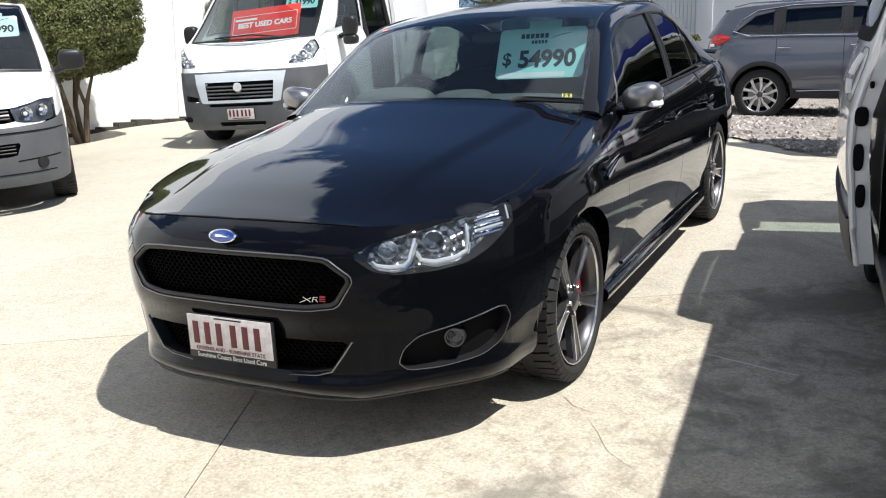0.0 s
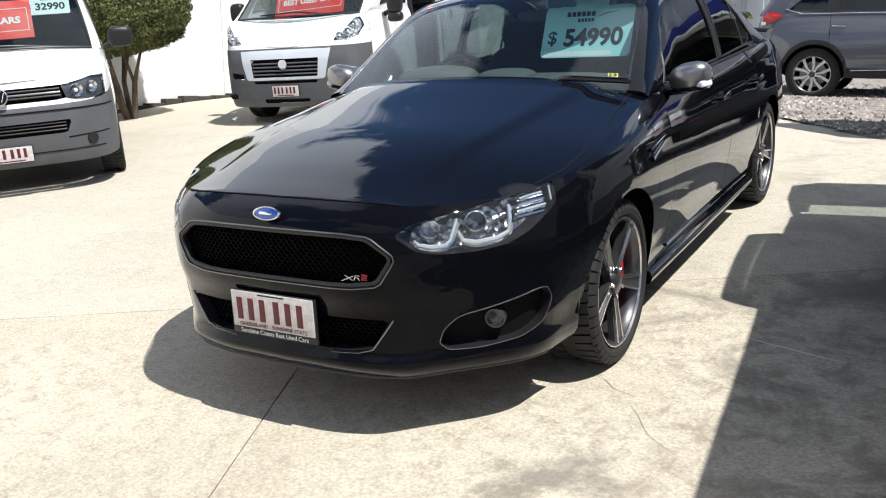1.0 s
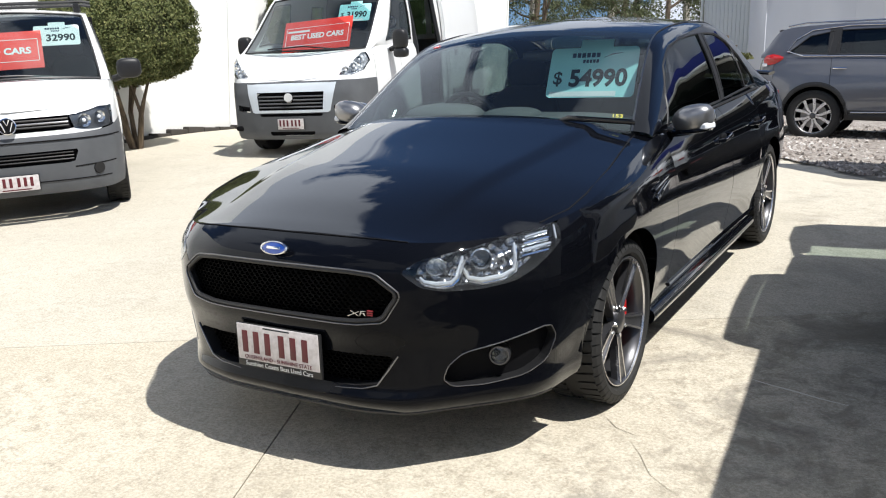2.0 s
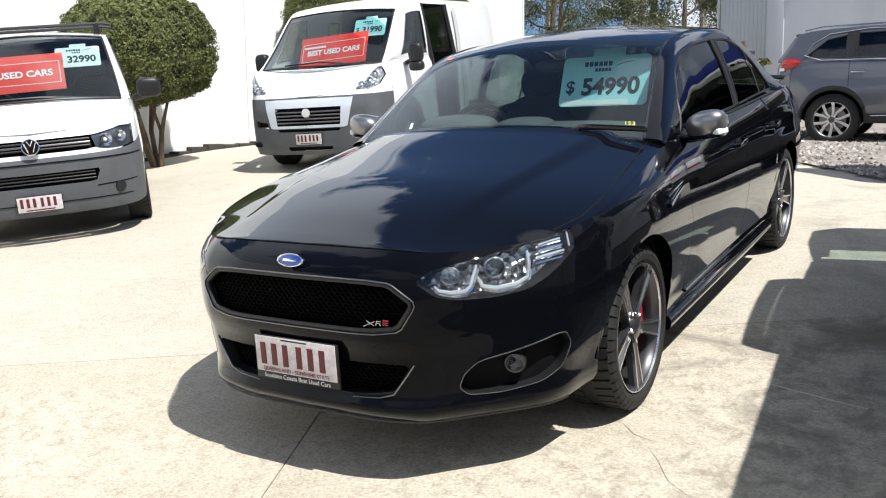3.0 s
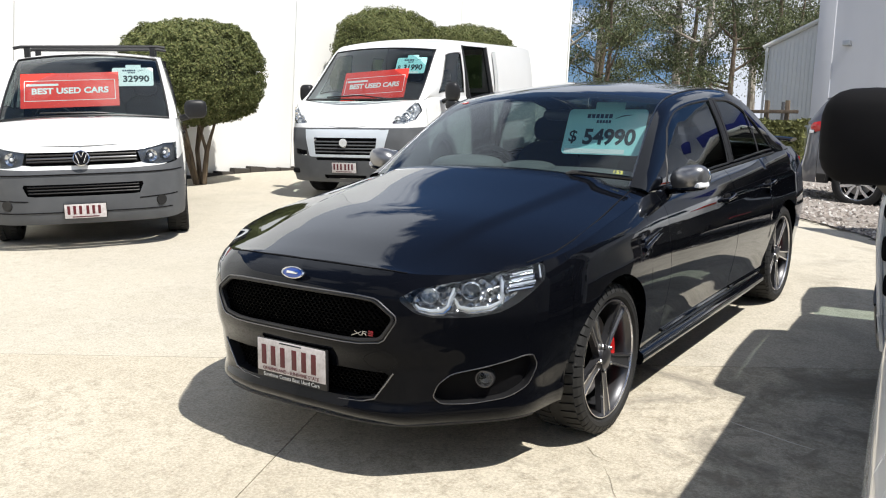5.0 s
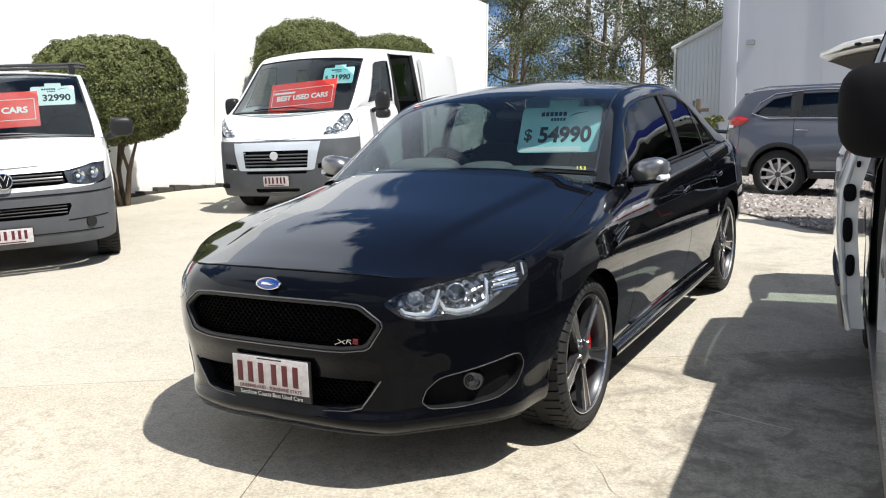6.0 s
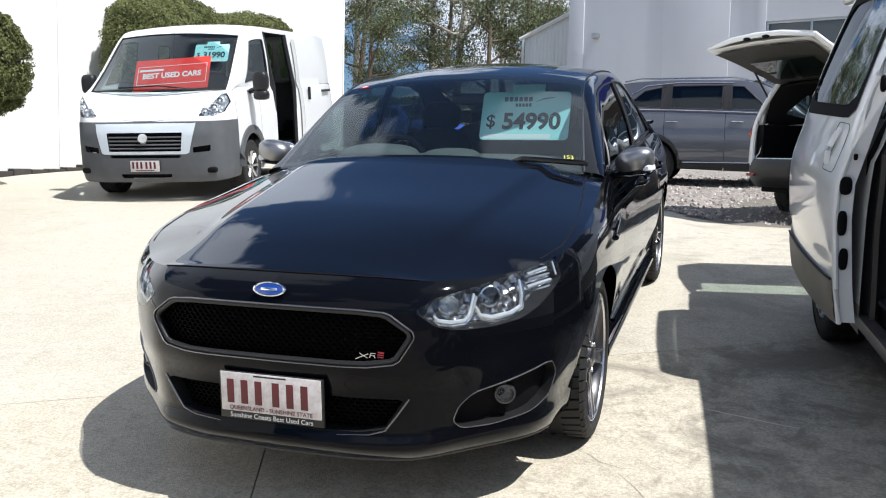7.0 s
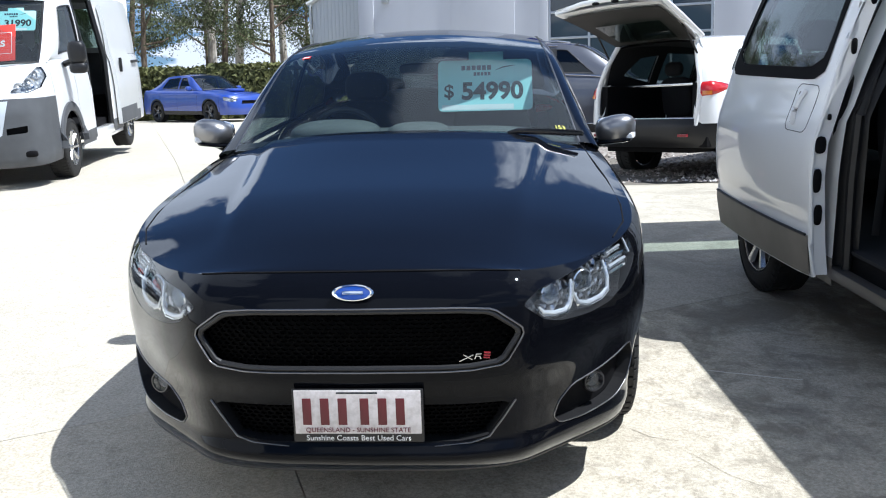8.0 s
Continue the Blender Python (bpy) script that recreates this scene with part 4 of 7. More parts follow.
strokes = [moved(slab((-0.016, -0.003, -0.0016), (0.016, 0.003, 0.0016), 0.0008), on_grille(0.325, 0.600, 34)), moved(slab((-0.032, -0.003, -0.0016), (0.014, 0.003, 0.0016), 0.0008), on_grille(0.329, 0.601, -22)),
           moved(slab((-0.0018, -0.003, -0.009), (0.0018, 0.003, 0.009), 0.0008), on_grille(0.348, 0.601, 20)), moved(slab((-0.008, -0.003, 0.0055), (0.009, 0.003, 0.0085), 0.0008), on_grille(0.356, 0.601, 4)),
           moved(slab((-0.007, -0.003, -0.0012), (0.008, 0.003, 0.0012), 0.0006), on_grille(0.355, 0.601, 4)), moved(slab((-0.0018, -0.003, -0.010), (0.0018, 0.003, 0.002), 0.0008), on_grille(0.359, 0.600, -30))]
gb = part("grille_badge", join(*strokes), SATIN, bumper)
part("badge_digit", join(*[moved(slab((-0.010, -0.003, z - 0.0022), (0.010, 0.003, z + 0.0022), 0.001), on_grille(0.381, 0.602, 8)) for z in (-0.0075, 0.0, 0.0075)]), BADGE_RED, gb)

# inside: floor, dashboard, wheel, seats
part("underbody", join(slab((-0.70, 0.35, 0.22), (0.70, 4.6, 0.34), 0.03), slab((-0.86, 1.38, 0.22), (0.86, 3.36, 0.42), 0.03), slab((-0.46, 0.22, 0.26), (0.46, 1.35, 0.76), 0.05), slab((-0.60, 4.0, 0.3), (0.60, 4.8, 0.98), 0.05)), DARK, sedan)
for yc in (0.95, 3.79):
    for s in (-1, 1):
        ys = [(yc - 0.386 * math.cos(t), 0.33 + 0.386 * math.sin(t)) for t in np.linspace(0.0, math.pi, 20)]
        vs = [(s * x, y, z) for x in (0.6, 0.885) for y, z in ys] + [(s * 0.6, yc, 0.25)]
        part("wheel_arch_liner", (vs, [(i, i + 1, 21 + i, 20 + i) for i in range(19)] + [(i, i + 1, 40) for i in range(19)]), DARK, sedan)
dash = part("dashboard", join(moved(blob((0, 0, 0), (0.74, 0.36, 0.16), 0.5, 36, 14), pose(0, 1.80, 0.90)), moved(blob((0, 0, 0), (0.22, 0.15, 0.075), 0.75, 24, 12), pose(-0.37, 1.78, 1.045)), moved(blob((0, 0, 0), (0.15, 0.13, 0.05), 0.75, 22, 12), pose(0.03, 1.78, 1.05))), DASH_TOP, sedan, "grey vinyl dashboard with two hoods")
ring = [(-0.37 + 0.185 * math.cos(t), 2.07 - 0.05 * math.sin(t), 0.965 + 0.185 * math.sin(t)) for t in np.linspace(0, 2 * math.pi, 36, endpoint=False)]
steer = part("steering_wheel", rod(ring, 0.015, 8, True), DASH, sedan)
part("wheel_boss", join(moved(blob((0, 0, 0), (0.07, 0.03, 0.06), 0.7), pose(-0.37, 2.06, 0.945)), rod([(-0.54, 2.07, 0.95), (-0.20, 2.07, 0.95)], 0.016)), DASH, steer)
for x in (-0.37, 0.37):
    seat = part("front_seat", moved(blob((0, 0, 0), (0.24, 0.09, 0.33), 0.65, 22, 14), pose(x, 2.72, 0.82, -14)), CLOTH, sedan)
    part("headrest", moved(blob((0, 0, 0), (0.13, 0.055, 0.09), 0.7, 18, 10), pose(x, 2.82, 1.215, -8)), CLOTH, seat)
    part("seat_base", blob((x, 2.42, 0.52), (0.25, 0.28, 0.10), 0.6), CLOTH, seat)
part("rear_seat", moved(blob((0, 0, 0), (0.62, 0.10, 0.33), 0.5, 26, 12), pose(0, 3.72, 0.82, -18)), CLOTH, sedan)
for x in (-0.36, 0.36):
    part("headrest", moved(blob((0, 0, 0), (0.12, 0.05, 0.07), 0.7, 16, 10), pose(x, 3.84, 1.15)), CLOTH, sedan)
part("interior_mirror", blob((0.02, 2.20, 1.335), (0.12, 0.02, 0.032), 0.6, 18, 8), TRIM, sedan)
part("headliner", patch(lambda u, y: S.over(u, y, -0.03), np.linspace(-0.93, 0.93, 9), np.linspace(2.25, 3.45, 8)), CLOTH, sedan)
wiper = part("wiper", rod([(0.785, 1.455, 1.066), (0.70, 1.422, 1.075), (0.60, 1.402, 1.084), (0.50, 1.392, 1.090), (0.43, 1.41, 1.074)], [0.011, 0.012, 0.013, 0.013, 0.005], 8, flat=0.6), WIPER_BLACK, sedan)
part("wiper_blade", rod([(0.78, 1.442, 1.079), (0.66, 1.405, 1.090), (0.54, 1.388, 1.099)], 0.0035, 6), WIPER_BLACK, wiper)
part("cowl_grille", patch(lambda u, y: S.over(u, y, -0.02), np.linspace(-0.98, 0.98, 21), np.linspace(1.46, 1.53, 4)), TRIM, sedan)

w = wheel("wheel", 0.331, 0.245, 0.258, ALLOY, ALLOY_DARK, 5, "blade", sedan, pose(0.797, 0.95, 0.331, 36), brake=-40)
for x, y, r, rot in ((0.80, 3.79, 0, 40), (-0.797, 0.95, 180, 10), (-0.79, 3.79, 180, 25)):
    copy_thing(w, pose(x, y, 0.331, 0, 0, r) @ pose(0, 0, 0, rot))

# stickers and cards on the glass
def on_screen(u, y, off=0.006):
    """A frame on the sedan's windscreen, x across and z up the glass."""
    p = Vector(S.over(u, y, off))
    du = (Vector(S.over(u + 0.02, y, off)) - Vector(S.over(u - 0.02, y, off))).normalized()
    dv = (Vector(S.over(u, y + 0.02, off)) - Vector(S.over(u, y - 0.02, off))).normalized()
    n = du.cross(dv).normalized()
    dv = n.cross(du)
    return SEDAN @ Matrix(((du.x, -n.x, dv.x, p.x), (du.y, -n.y, dv.y, p.y), (du.z, -n.z, dv.z, p.z), (0, 0, 0, 1)))


def rounded_card(w, h, r, d):
    """A thin card with rounded corners, facing -y."""
    ring = []
    for cx, cz, a0 in ((w / 2 - r, h / 2 - r, 0), (r - w / 2, h / 2 - r, 90), (r - w / 2, r - h / 2, 180), (w / 2 - r, r - h / 2, 270)):
        ring += [(cx + r * math.cos(radians(a0 + k * 22.5)), cz + r * math.sin(radians(a0 + k * 22.5))) for k in range(5)]
    n = len(ring)
    vs = [(x, 0, z) for x, z in ring] + [(x, d, z) for x, z in ring]
    return vs, [tuple(range(n)), tuple(reversed(range(n, 2 * n)))] + [(i, n + i, n + (i + 1) % n, (i + 1) % n) for i in range(n)]


def price_card(m, words, label, w=0.46, h=0.25, teal=True):
    """A dealer's price card facing -y, with the dealer's mark as plain shapes."""
    c = thing("price_card", m, label, "price card", "price cards")
    part("card", rounded_card(w, h, h * 0.09, 0.002), CARD_TEAL if teal else CARD_WHITE, c, smooth=False)
    part("hanger_tab", slab((-w * 0.17, 0.0004, h / 2), (w * 0.2, 0.0016, h / 2 + h * 0.16)), CARD_TEAL if teal else CARD_WHITE, c)
    digits = words.lstrip("$ ")
    part("price", text_mesh(digits, h * 0.42, CARD_INK, bold=h * 0.014), None, c, m=pose(w * 0.075, -0.001, -h * 0.13) @ Matrix.Diagonal((1.08, 1, 1.10, 1)))
    part("dollar", text_mesh("$", h * 0.36, CARD_INK, bold=h * 0.006), None, c, m=pose(-w * 0.385, -0.001, -h * 0.12))
    for k in range(6):
        part("brand_bar", slab((-w * 0.25 + k * w * 0.055, -0.0012, h * 0.30), (-w * 0.25 + k * w * 0.055 + w * 0.042, 0, h * 0.39)), CARD_NAVY, c)
    for k in range(5):
        part("brand_bar", slab((-w * 0.12 + k * w * 0.038, -0.0012, h * 0.19), (-w * 0.12 + k * w * 0.038 + w * 0.028, 0, h * 0.255)), CARD_NAVY, c)
    part("brand_swoosh", rod([(w * 0.11, -0.001, h * 0.29), (w * 0.2, -0.001, h * 0.35), (w * 0.32, -0.001, h * 0.38)], [0.001, 0.003, 0.001], 6), CARD_NAVY, c)
    part("footer_strip", slab((-w * 0.46, -0.0012, -h * 0.48), (w * 0.30, 0, -h * 0.38)), CARD_WHITE, c)
    return c

tag = price_card(SEDAN @ pose(0.349, 2.075, 1.250, -27, 0, 1), "$ 54990", "teal dealer price card hanging inside the sedan's windscreen", 0.475, 0.275)
number_plate(SEDAN @ pose(0, -0.076, 0.437, -2), "white dealer-framed number plate with maroon bars on the sedan", slogan=True)
note = thing("windscreen_note", on_screen(0.86, 1.545), "small yellow stock number written on the windscreen", "sticker")
part("stock_number", text_mesh("153", 0.035, YELLOW_INK), None, note)
st = thing("inspection_sticker", on_screen(-0.78, 2.08), "small red and white sticker on the windscreen", "sticker")
part("sticker", slab((-0.022, 0, -0.012), (0.022, 0.001, 0.012)), SIGN_RED, st)
part("print_bar", slab((-0.016, -0.001, -0.004), (0.016, 0.0, 0.004)), CARD_WHITE, st)

# ---- ground ----
def concrete(name, light, dark, stain, aged, grime_shade=0.0):
    m = shader(name, light, 0.85, spec=0.3)
    a = tex(m, "noise", 1.1, 8, 0.62, 0.4)
    b = tex(m, "noise", 12.0, 10, 0.76, 0.3)
    c = tex(m, "noise", 75.0, 6, 0.75)
    v = tex(m, "voronoi", 160.0)
    col = ramp(m, b.outputs["Fac"], [(0.37, dark), (0.53, light), (0.75, tuple(min(1, k * 1.12) for k in light))])
    col = mix(m, ramp(m, a.outputs["Fac"], [(0.40, (0, 0, 0)), (0.62, (aged, aged, aged))]), col, stain)
    col = mix(m, 0.50, col, ramp(m, c.outputs["Fac"], [(0.38, tuple(k * 0.43 for k in light)), (0.64, tuple(min(1, k * 1.2) for k in light))]), "MIX")
    d = tex(m, "noise", 0.35, 5, 0.6)
    col = mix(m, ramp(m, d.outputs["Fac"], [(0.55, (0, 0, 0)), (0.75, (0.35, 0.35, 0.35))]), col, tuple(k * 0.6 for k in dark))
    if grime_shade:
        # tyre and oil marks with ragged edges, denser along x
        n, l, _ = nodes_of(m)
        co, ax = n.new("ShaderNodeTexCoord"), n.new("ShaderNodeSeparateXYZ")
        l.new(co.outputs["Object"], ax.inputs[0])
        # the x bias also colours in shade beside the people mover
        shade_bias = n.new("ShaderNodeMapRange")
        shade_bias.inputs["From Min"].default_value, shade_bias.inputs["From Max"].default_value = 0.0, 2.4
        shade_bias.inputs["To Min"].default_value, shade_bias.inputs["To Max"].default_value = -0.09, 0.12
        l.new(ax.outputs["X"], shade_bias.inputs["Value"])
        for scale, colour, much in ((1.6, (0.17, 0.155, 0.13), grime_shade), (6.5, (0.22, 0.195, 0.15), grime_shade * 0.8)):
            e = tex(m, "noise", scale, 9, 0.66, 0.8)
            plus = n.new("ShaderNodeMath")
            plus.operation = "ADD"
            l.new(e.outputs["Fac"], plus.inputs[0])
            l.new(shade_bias.outputs[0], plus.inputs[1])
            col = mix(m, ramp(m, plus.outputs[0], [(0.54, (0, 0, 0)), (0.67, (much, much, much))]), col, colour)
    basecol(m, col)
    bump(m, mix(m, 0.5, c.outputs["Fac"], v.outputs["Distance"]), 0.7, 0.004)
    return m


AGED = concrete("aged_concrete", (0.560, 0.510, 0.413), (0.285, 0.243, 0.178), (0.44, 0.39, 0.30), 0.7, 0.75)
CLEAN = concrete("clean_concrete", (0.548, 0.506, 0.424), (0.415, 0.375, 0.295), (0.50, 0.455, 0.36), 0.6, 0.3)
JOINT = shader("joint_filler", (0.16, 0.145, 0.12), 0.9)
ys = [-400, -60, -18, -17.9, -10, -4, 0, 4, 7.6, 7.9, 8.2, 8.5, 8.8, 9.1, 9.4, 14, 22, 30, 40, 48, 90, 600]
grid = patch(lambda x, y: (x, y, gz(y, x) - 0.02), np.array([-600, -60, -12, -6, -2.5, -1.5, -0.5, 0.5, 6, 12, 60, 600.0]), np.array(ys, float))
ground = tagged(part("ground", grid, JOINT), "sloping ground under the concrete drive", "ground", kind="structure")
# slabs poured in a turned grid, with open joints
TURN = radians(30.3)
EX, EY = (math.cos(TURN), math.sin(TURN)), (-0.406, 0.914)
CR = (-0.657, 1.134)
SIZE = 5.6


def slab_piece(i, j):
    n = 8
    g = 0.0028
    P = []
    for a in np.linspace(0, 1, n + 1):
        for b in np.linspace(0, 1, n + 1):
            u = (i + g / SIZE + a * (1 - 2 * g / SIZE)) * SIZE
            v = (j + g / SIZE + b * (1 - 2 * g / SIZE)) * SIZE
            x = CR[0] + u * EX[0] + v * EY[0]
            y = (CR[1] + u * EX[1] + v * EY[1]) * math.cos(radians(SLOPE))
            P.append((x, y))
    if all(p[0] < -9.95 or p[0] > 15 or p[1] < -16 or p[1] > 40 for p in P):
        return None
    vs = [(x, y, gz(y, x)) for x, y in P]
    k = n + 1
    fs = [(r * k + c, (r + 1) * k + c, (r + 1) * k + c + 1, r * k + c + 1) for r in range(n) for c in range(n)]
    rim = [r * k for r in range(k)] + [n * k + c for c in range(1, k)] + [r * k + n for r in range(n - 1, -1, -1)] + [c for c in range(n - 1, 0, -1)]
    base = len(vs)
    vs += [(vs[q][0], vs[q][1], vs[q][2] - 0.03) for q in rim]
    m = len(rim)
    fs += [(rim[q], base + q, base + (q + 1) % m, rim[(q + 1) % m]) for q in range(m)]
    return vs, fs


# ---- white side wall in tilt-up panels ----
def plaster_wall(name, col, warm=0.9):
    m = shader(name, col, 0.8)
    a = tex(m, "noise", 0.8, 6, 0.6, 0.3, (1, 1, 0.35))
    b = tex(m, "noise", 40.0, 4)
    basecol(m, mix(m, ramp(m, a.outputs["Fac"], [(0.45, (0, 0, 0)), (0.8, (0.22, 0.22, 0.22))]), col, tuple(k * 0.72 for k in col)))
    bump(m, b.outputs["Fac"], 0.25, 0.004)
    return m


WALL_WHITE = plaster_wall("white_plaster", (0.80, 0.80, 0.78))
WALL_LILAC = plaster_wall("pale_grey_wall", (0.55, 0.565, 0.61))
wall = tagged(part("wall_west", slab((-10.28, -18, -5), (-10.06, 20.72, 6.5)), JOINT), "tall white plastered boundary wall in wide panels", "wall", kind="structure")
for k in range(-4, 4):
    y0 = (4.07 + 5.57 * (k - 0)) * math.cos(radians(SLOPE))
    y1 = y0 + 5.57 * math.cos(radians(SLOPE))
    part("wall_panel", slab((-10.07, y0 + 0.008, -5), (-10.0, min(y1, 20.73) - 0.008, 6.5), 0.006), WALL_WHITE, wall) if y0 < 20.5 else None
part("wall_end", slab((-10.3, 20.70, -5), (-10.0, 20.76, 6.5), 0.004), WALL_WHITE, wall)
kerb = thing("kerb", Matrix(), "dark low edging along the foot of the wall", "kerb", kind="structure")
KERB = plastic("dark_edging", (0.05, 0.045, 0.04), 0.9, 0.8)
rk = random.Random(4)
for k in range(90):
    y = -14 + k * 0.38
    h = rk.uniform(0.05, 0.10)
    part("edging_block", moved(slab((-9.99, y, -0.1), (-9.84 + rk.uniform(-0.03, 0.03), y + 0.36, h), 0.015), Matrix.Translation((0, 0, gz(y + 0.2)))), KERB, kerb)

# ---- buildings ----
GLASS_DARK = shader("shop_glass", (0.03, 0.04, 0.045), 0.05, coat=1.0)
ALU = shader("window_aluminium", (0.45, 0.46, 0.47), 0.35, 0.9)
SIGN_BLUE = shader("blue_sign", (0.02, 0.03, 0.22), 0.4)
YB = 30.8
base = gz(YB)
hall = thing("showroom_building", pose(-5.4, YB, base, 0, 0, -12) @ pose(5.4, 0, 0), "pale grey painted showroom with pilasters and glazed front", "building")
for lo, hi in (((-5.4, 0.0, -1), (1.75, 0.3, 9)), ((7.4, 0.0, -1), (26, 0.3, 9)), ((1.75, 0.0, 4.2), (7.4, 0.3, 9)), ((-5.4, 0.3, -1), (-5.1, 14, 9)), ((1.75, 0.0, -1), (7.4, 0.3, 0.25))):
    part("wall", slab(lo, hi), WALL_LILAC, hall)
for x0, x1 in ((-5.45, -4.85), (-1.80, 0.55), (1.45, 1.75), (7.4, 8.6), (12.5, 13.2)):
    part("pilaster", slab((x0, -0.045, -1), (x1, 0.02, 9), 0.004), WALL_LILAC, hall)
shop = part("shop_window", slab((1.76, 0.12, 0.25), (7.39, 0.16, 4.2)), GLASS_DARK, hall)
for x in (1.8, 3.2, 4.6, 6.0, 7.34):
    part("mullion", slab((x - 0.04, 0.05, 0.25), (x + 0.04, 0.2, 4.2), 0.006), ALU, shop)
for z in (0.28, 2.4, 3.3, 4.16):
    part("transom", slab((1.76, 0.055, z - 0.04), (7.39, 0.195, z + 0.04), 0.006), ALU, shop)
part("sign_panel", slab((1.7, -0.35, 5.25), (9.0, -0.28, 6.6), 0.01), SIGN_BLUE, hall)
part("wall_light", slab((-4.45, -0.22, 4.0), (-4.2, 0.0, 4.18), 0.02), ALU, hall)
part("roof", slab((-5.5, -0.1, 9), (26.1, 14, 9.2), 0.02), ALU, hall)
part("bollard_post", rod([(-5.9, -1.2, -0.3), (-5.9, -1.2, 2.0)], 0.06, 8), GREY_PLASTIC, hall)
shed = thing("shed", pose(0, 33.2, gz(33.2)), "pale ribbed metal shed behind the showroom", "shed")
RIB = shader("ribbed_steel", (0.62, 0.63, 0.62), 0.45, 0.2)
for k in range(16):
    x = -7.75 + k * 0.155
    h = 4.45 + 0.46 * (x + 7.75)
    part("steel_rib", slab((x, 0.022, -1), (x + 0.13, 0.05, h), 0.008), RIB, shed)
part("back_sheet", ([(-7.8, 0.04, -1), (-5.3, 0.04, -1), (-5.3, 0.04, 5.55), (-7.8, 0.04, 4.42), (-7.8, 8, -1), (-7.8, 8, 4.42)], [(0, 1, 2, 3), (4, 0, 3, 5)]), RIB, shed)
part("roof_edge", rod([(-8.0, -0.05, 4.32), (-5.3, -0.05, 5.6)], 0.09, 6), RIB, shed)
part("shed_roof", ([(-8.0, -0.1, 4.36), (-5.3, -0.1, 5.62), (-5.3, 9, 5.62), (-8.0, 9, 4.36), (-8.0, -0.1, 4.30), (-5.3, -0.1, 5.56)], [(0, 1, 2, 3), (0, 4, 5, 1)]), RIB, shed)
part("gutter_pipe", rod([(-7.85, -0.08, 4.3), (-7.85, -0.08, -0.5)], 0.05, 8), RIB, shed)
side_hall = thing("side_building", pose(14.5, 0, 0), "pale building with dark windows and a blue sign", "building")
part("wall", slab((0, -16, -4), (0.3, 26, 6.2)), WALL_LILAC, side_hall)
for k in range(5):
    y = -6 + 5.2 * k
    wnd = part("window", slab((-0.03, y, gz(y) + 0.9), (0.02, y + 2.6, gz(y) + 2.6)), GLASS_DARK, side_hall)
    part("window_frame", rod([(-0.03, y, gz(y) + 0.9), (-0.03, y + 2.6, gz(y) + 0.9), (-0.03, y + 2.6, gz(y) + 2.6), (-0.03, y, gz(y) + 2.6)], 0.04, 6, True), ALU, wnd)
part("sign_panel", slab((-0.12, 17.0, 4.6), (-0.02, 20.5, 5.6), 0.01), SIGN_BLUE, side_hall)
# added wall, never in view: it darkens what the sedan's nose mirrors
added_wall = tagged(part("added_wall_south", slab((-12, -17.5, -4), (16, -17.2, 3.2)), WALL_LILAC), "plain pale wall added unseen behind the camera to close the yard", "wall", kind="structure")

# ---- gravel bed ----
GR = shader("gravel_bed", (0.28, 0.25, 0.22), 0.95)
ga, gb_ = tex(GR, "voronoi", 28.0), tex(GR, "noise", 3.0, 6)
basecol(GR, mix(GR, 0.5, ramp(GR, ga.outputs["Color"], [(0.2, (0.14, 0.12, 0.11)), (0.6, (0.32, 0.29, 0.26)), (0.9, (0.5, 0.47, 0.44))]), ramp(GR, gb_.outputs["Fac"], [(0.35, (0.20, 0.17, 0.15)), (0.7, (0.38, 0.35, 0.31))])))
bump(GR, ga.outputs["Distance"], 0.9, 0.03)


def gravel_front(x):
    return float(np.interp(x, [-2.2, -0.4, 0.2, 1.0, 1.8, 6, 14], [10.2, 8.95, 8.3, 7.52, 7.3, 7.2, 7.0]))


def bed(u, v):
    x = -2.2 + 16.2 * u
    y0 = gravel_front(x)
    y = y0 + (16.5 - y0) * v
    return (x, y, gz(y, x) + 0.02 + 0.018 * min(1, v * 14) * (1 + noise.noise((x * 2, y * 2, 0))))


gravel = tagged(part("gravel_bed", patch(bed, np.linspace(0, 1, 90), np.linspace(0, 1, 50)), GR), "loose grey and brown gravel bed", "gravel", kind="stuff")
rg = random.Random(8)
STONE = shader("gravel_stone", (0.3, 0.27, 0.24), 0.9)
oi = nodes_of(STONE)[0].new("ShaderNodeNewGeometry")
basecol(STONE, ramp(STONE, oi.outputs["Random Per Island"], [(0.0, (0.10, 0.085, 0.075)), (0.45, (0.30, 0.26, 0.23)), (0.8, (0.42, 0.38, 0.35)), (1.0, (0.62, 0.60, 0.57))]))
sv, sf = [], []
for k in range(7000):
    u = rg.random()**1.2 * 0.55
    v = rg.random()**1.8 * 0.75
    x, y, z = bed(u, v)
    y -= 0.12 * rg.random() if v < 0.02 else 0
    r = rg.uniform(0.012, 0.04)
    b0 = len(sv)
    w = rg.random() * 6
    for q in range(3):
        t = w + q * 2.1 + rg.uniform(-0.3, 0.3)
        sv.append((x + r * math.cos(t), y + r * math.sin(t), z))
    sv.append((x + rg.uniform(-0.3, 0.3) * r, y, z + r * rg.uniform(0.5, 1.0)))
    sf += [(b0, b0 + 1, b0 + 3), (b0 + 1, b0 + 2, b0 + 3), (b0 + 2, b0, b0 + 3)]
tagged(part("gravel_stones", (sv, sf), STONE, smooth=False), "scattered loose stones on the gravel", "gravel", kind="stuff")

# ---- plants ----
def foliage(name, dark, mid, light):
    m = shader(name, mid, 0.6, spec=0.3)
    n, l, b = nodes_of(m)
    g = n.new("ShaderNodeNewGeometry")
    basecol(m, ramp(m, g.outputs["Random Per Island"], [(0.0, dark), (0.55, mid), (1.0, light)]))
    b.inputs["Subsurface Weight"].default_value = 0.0
    return m


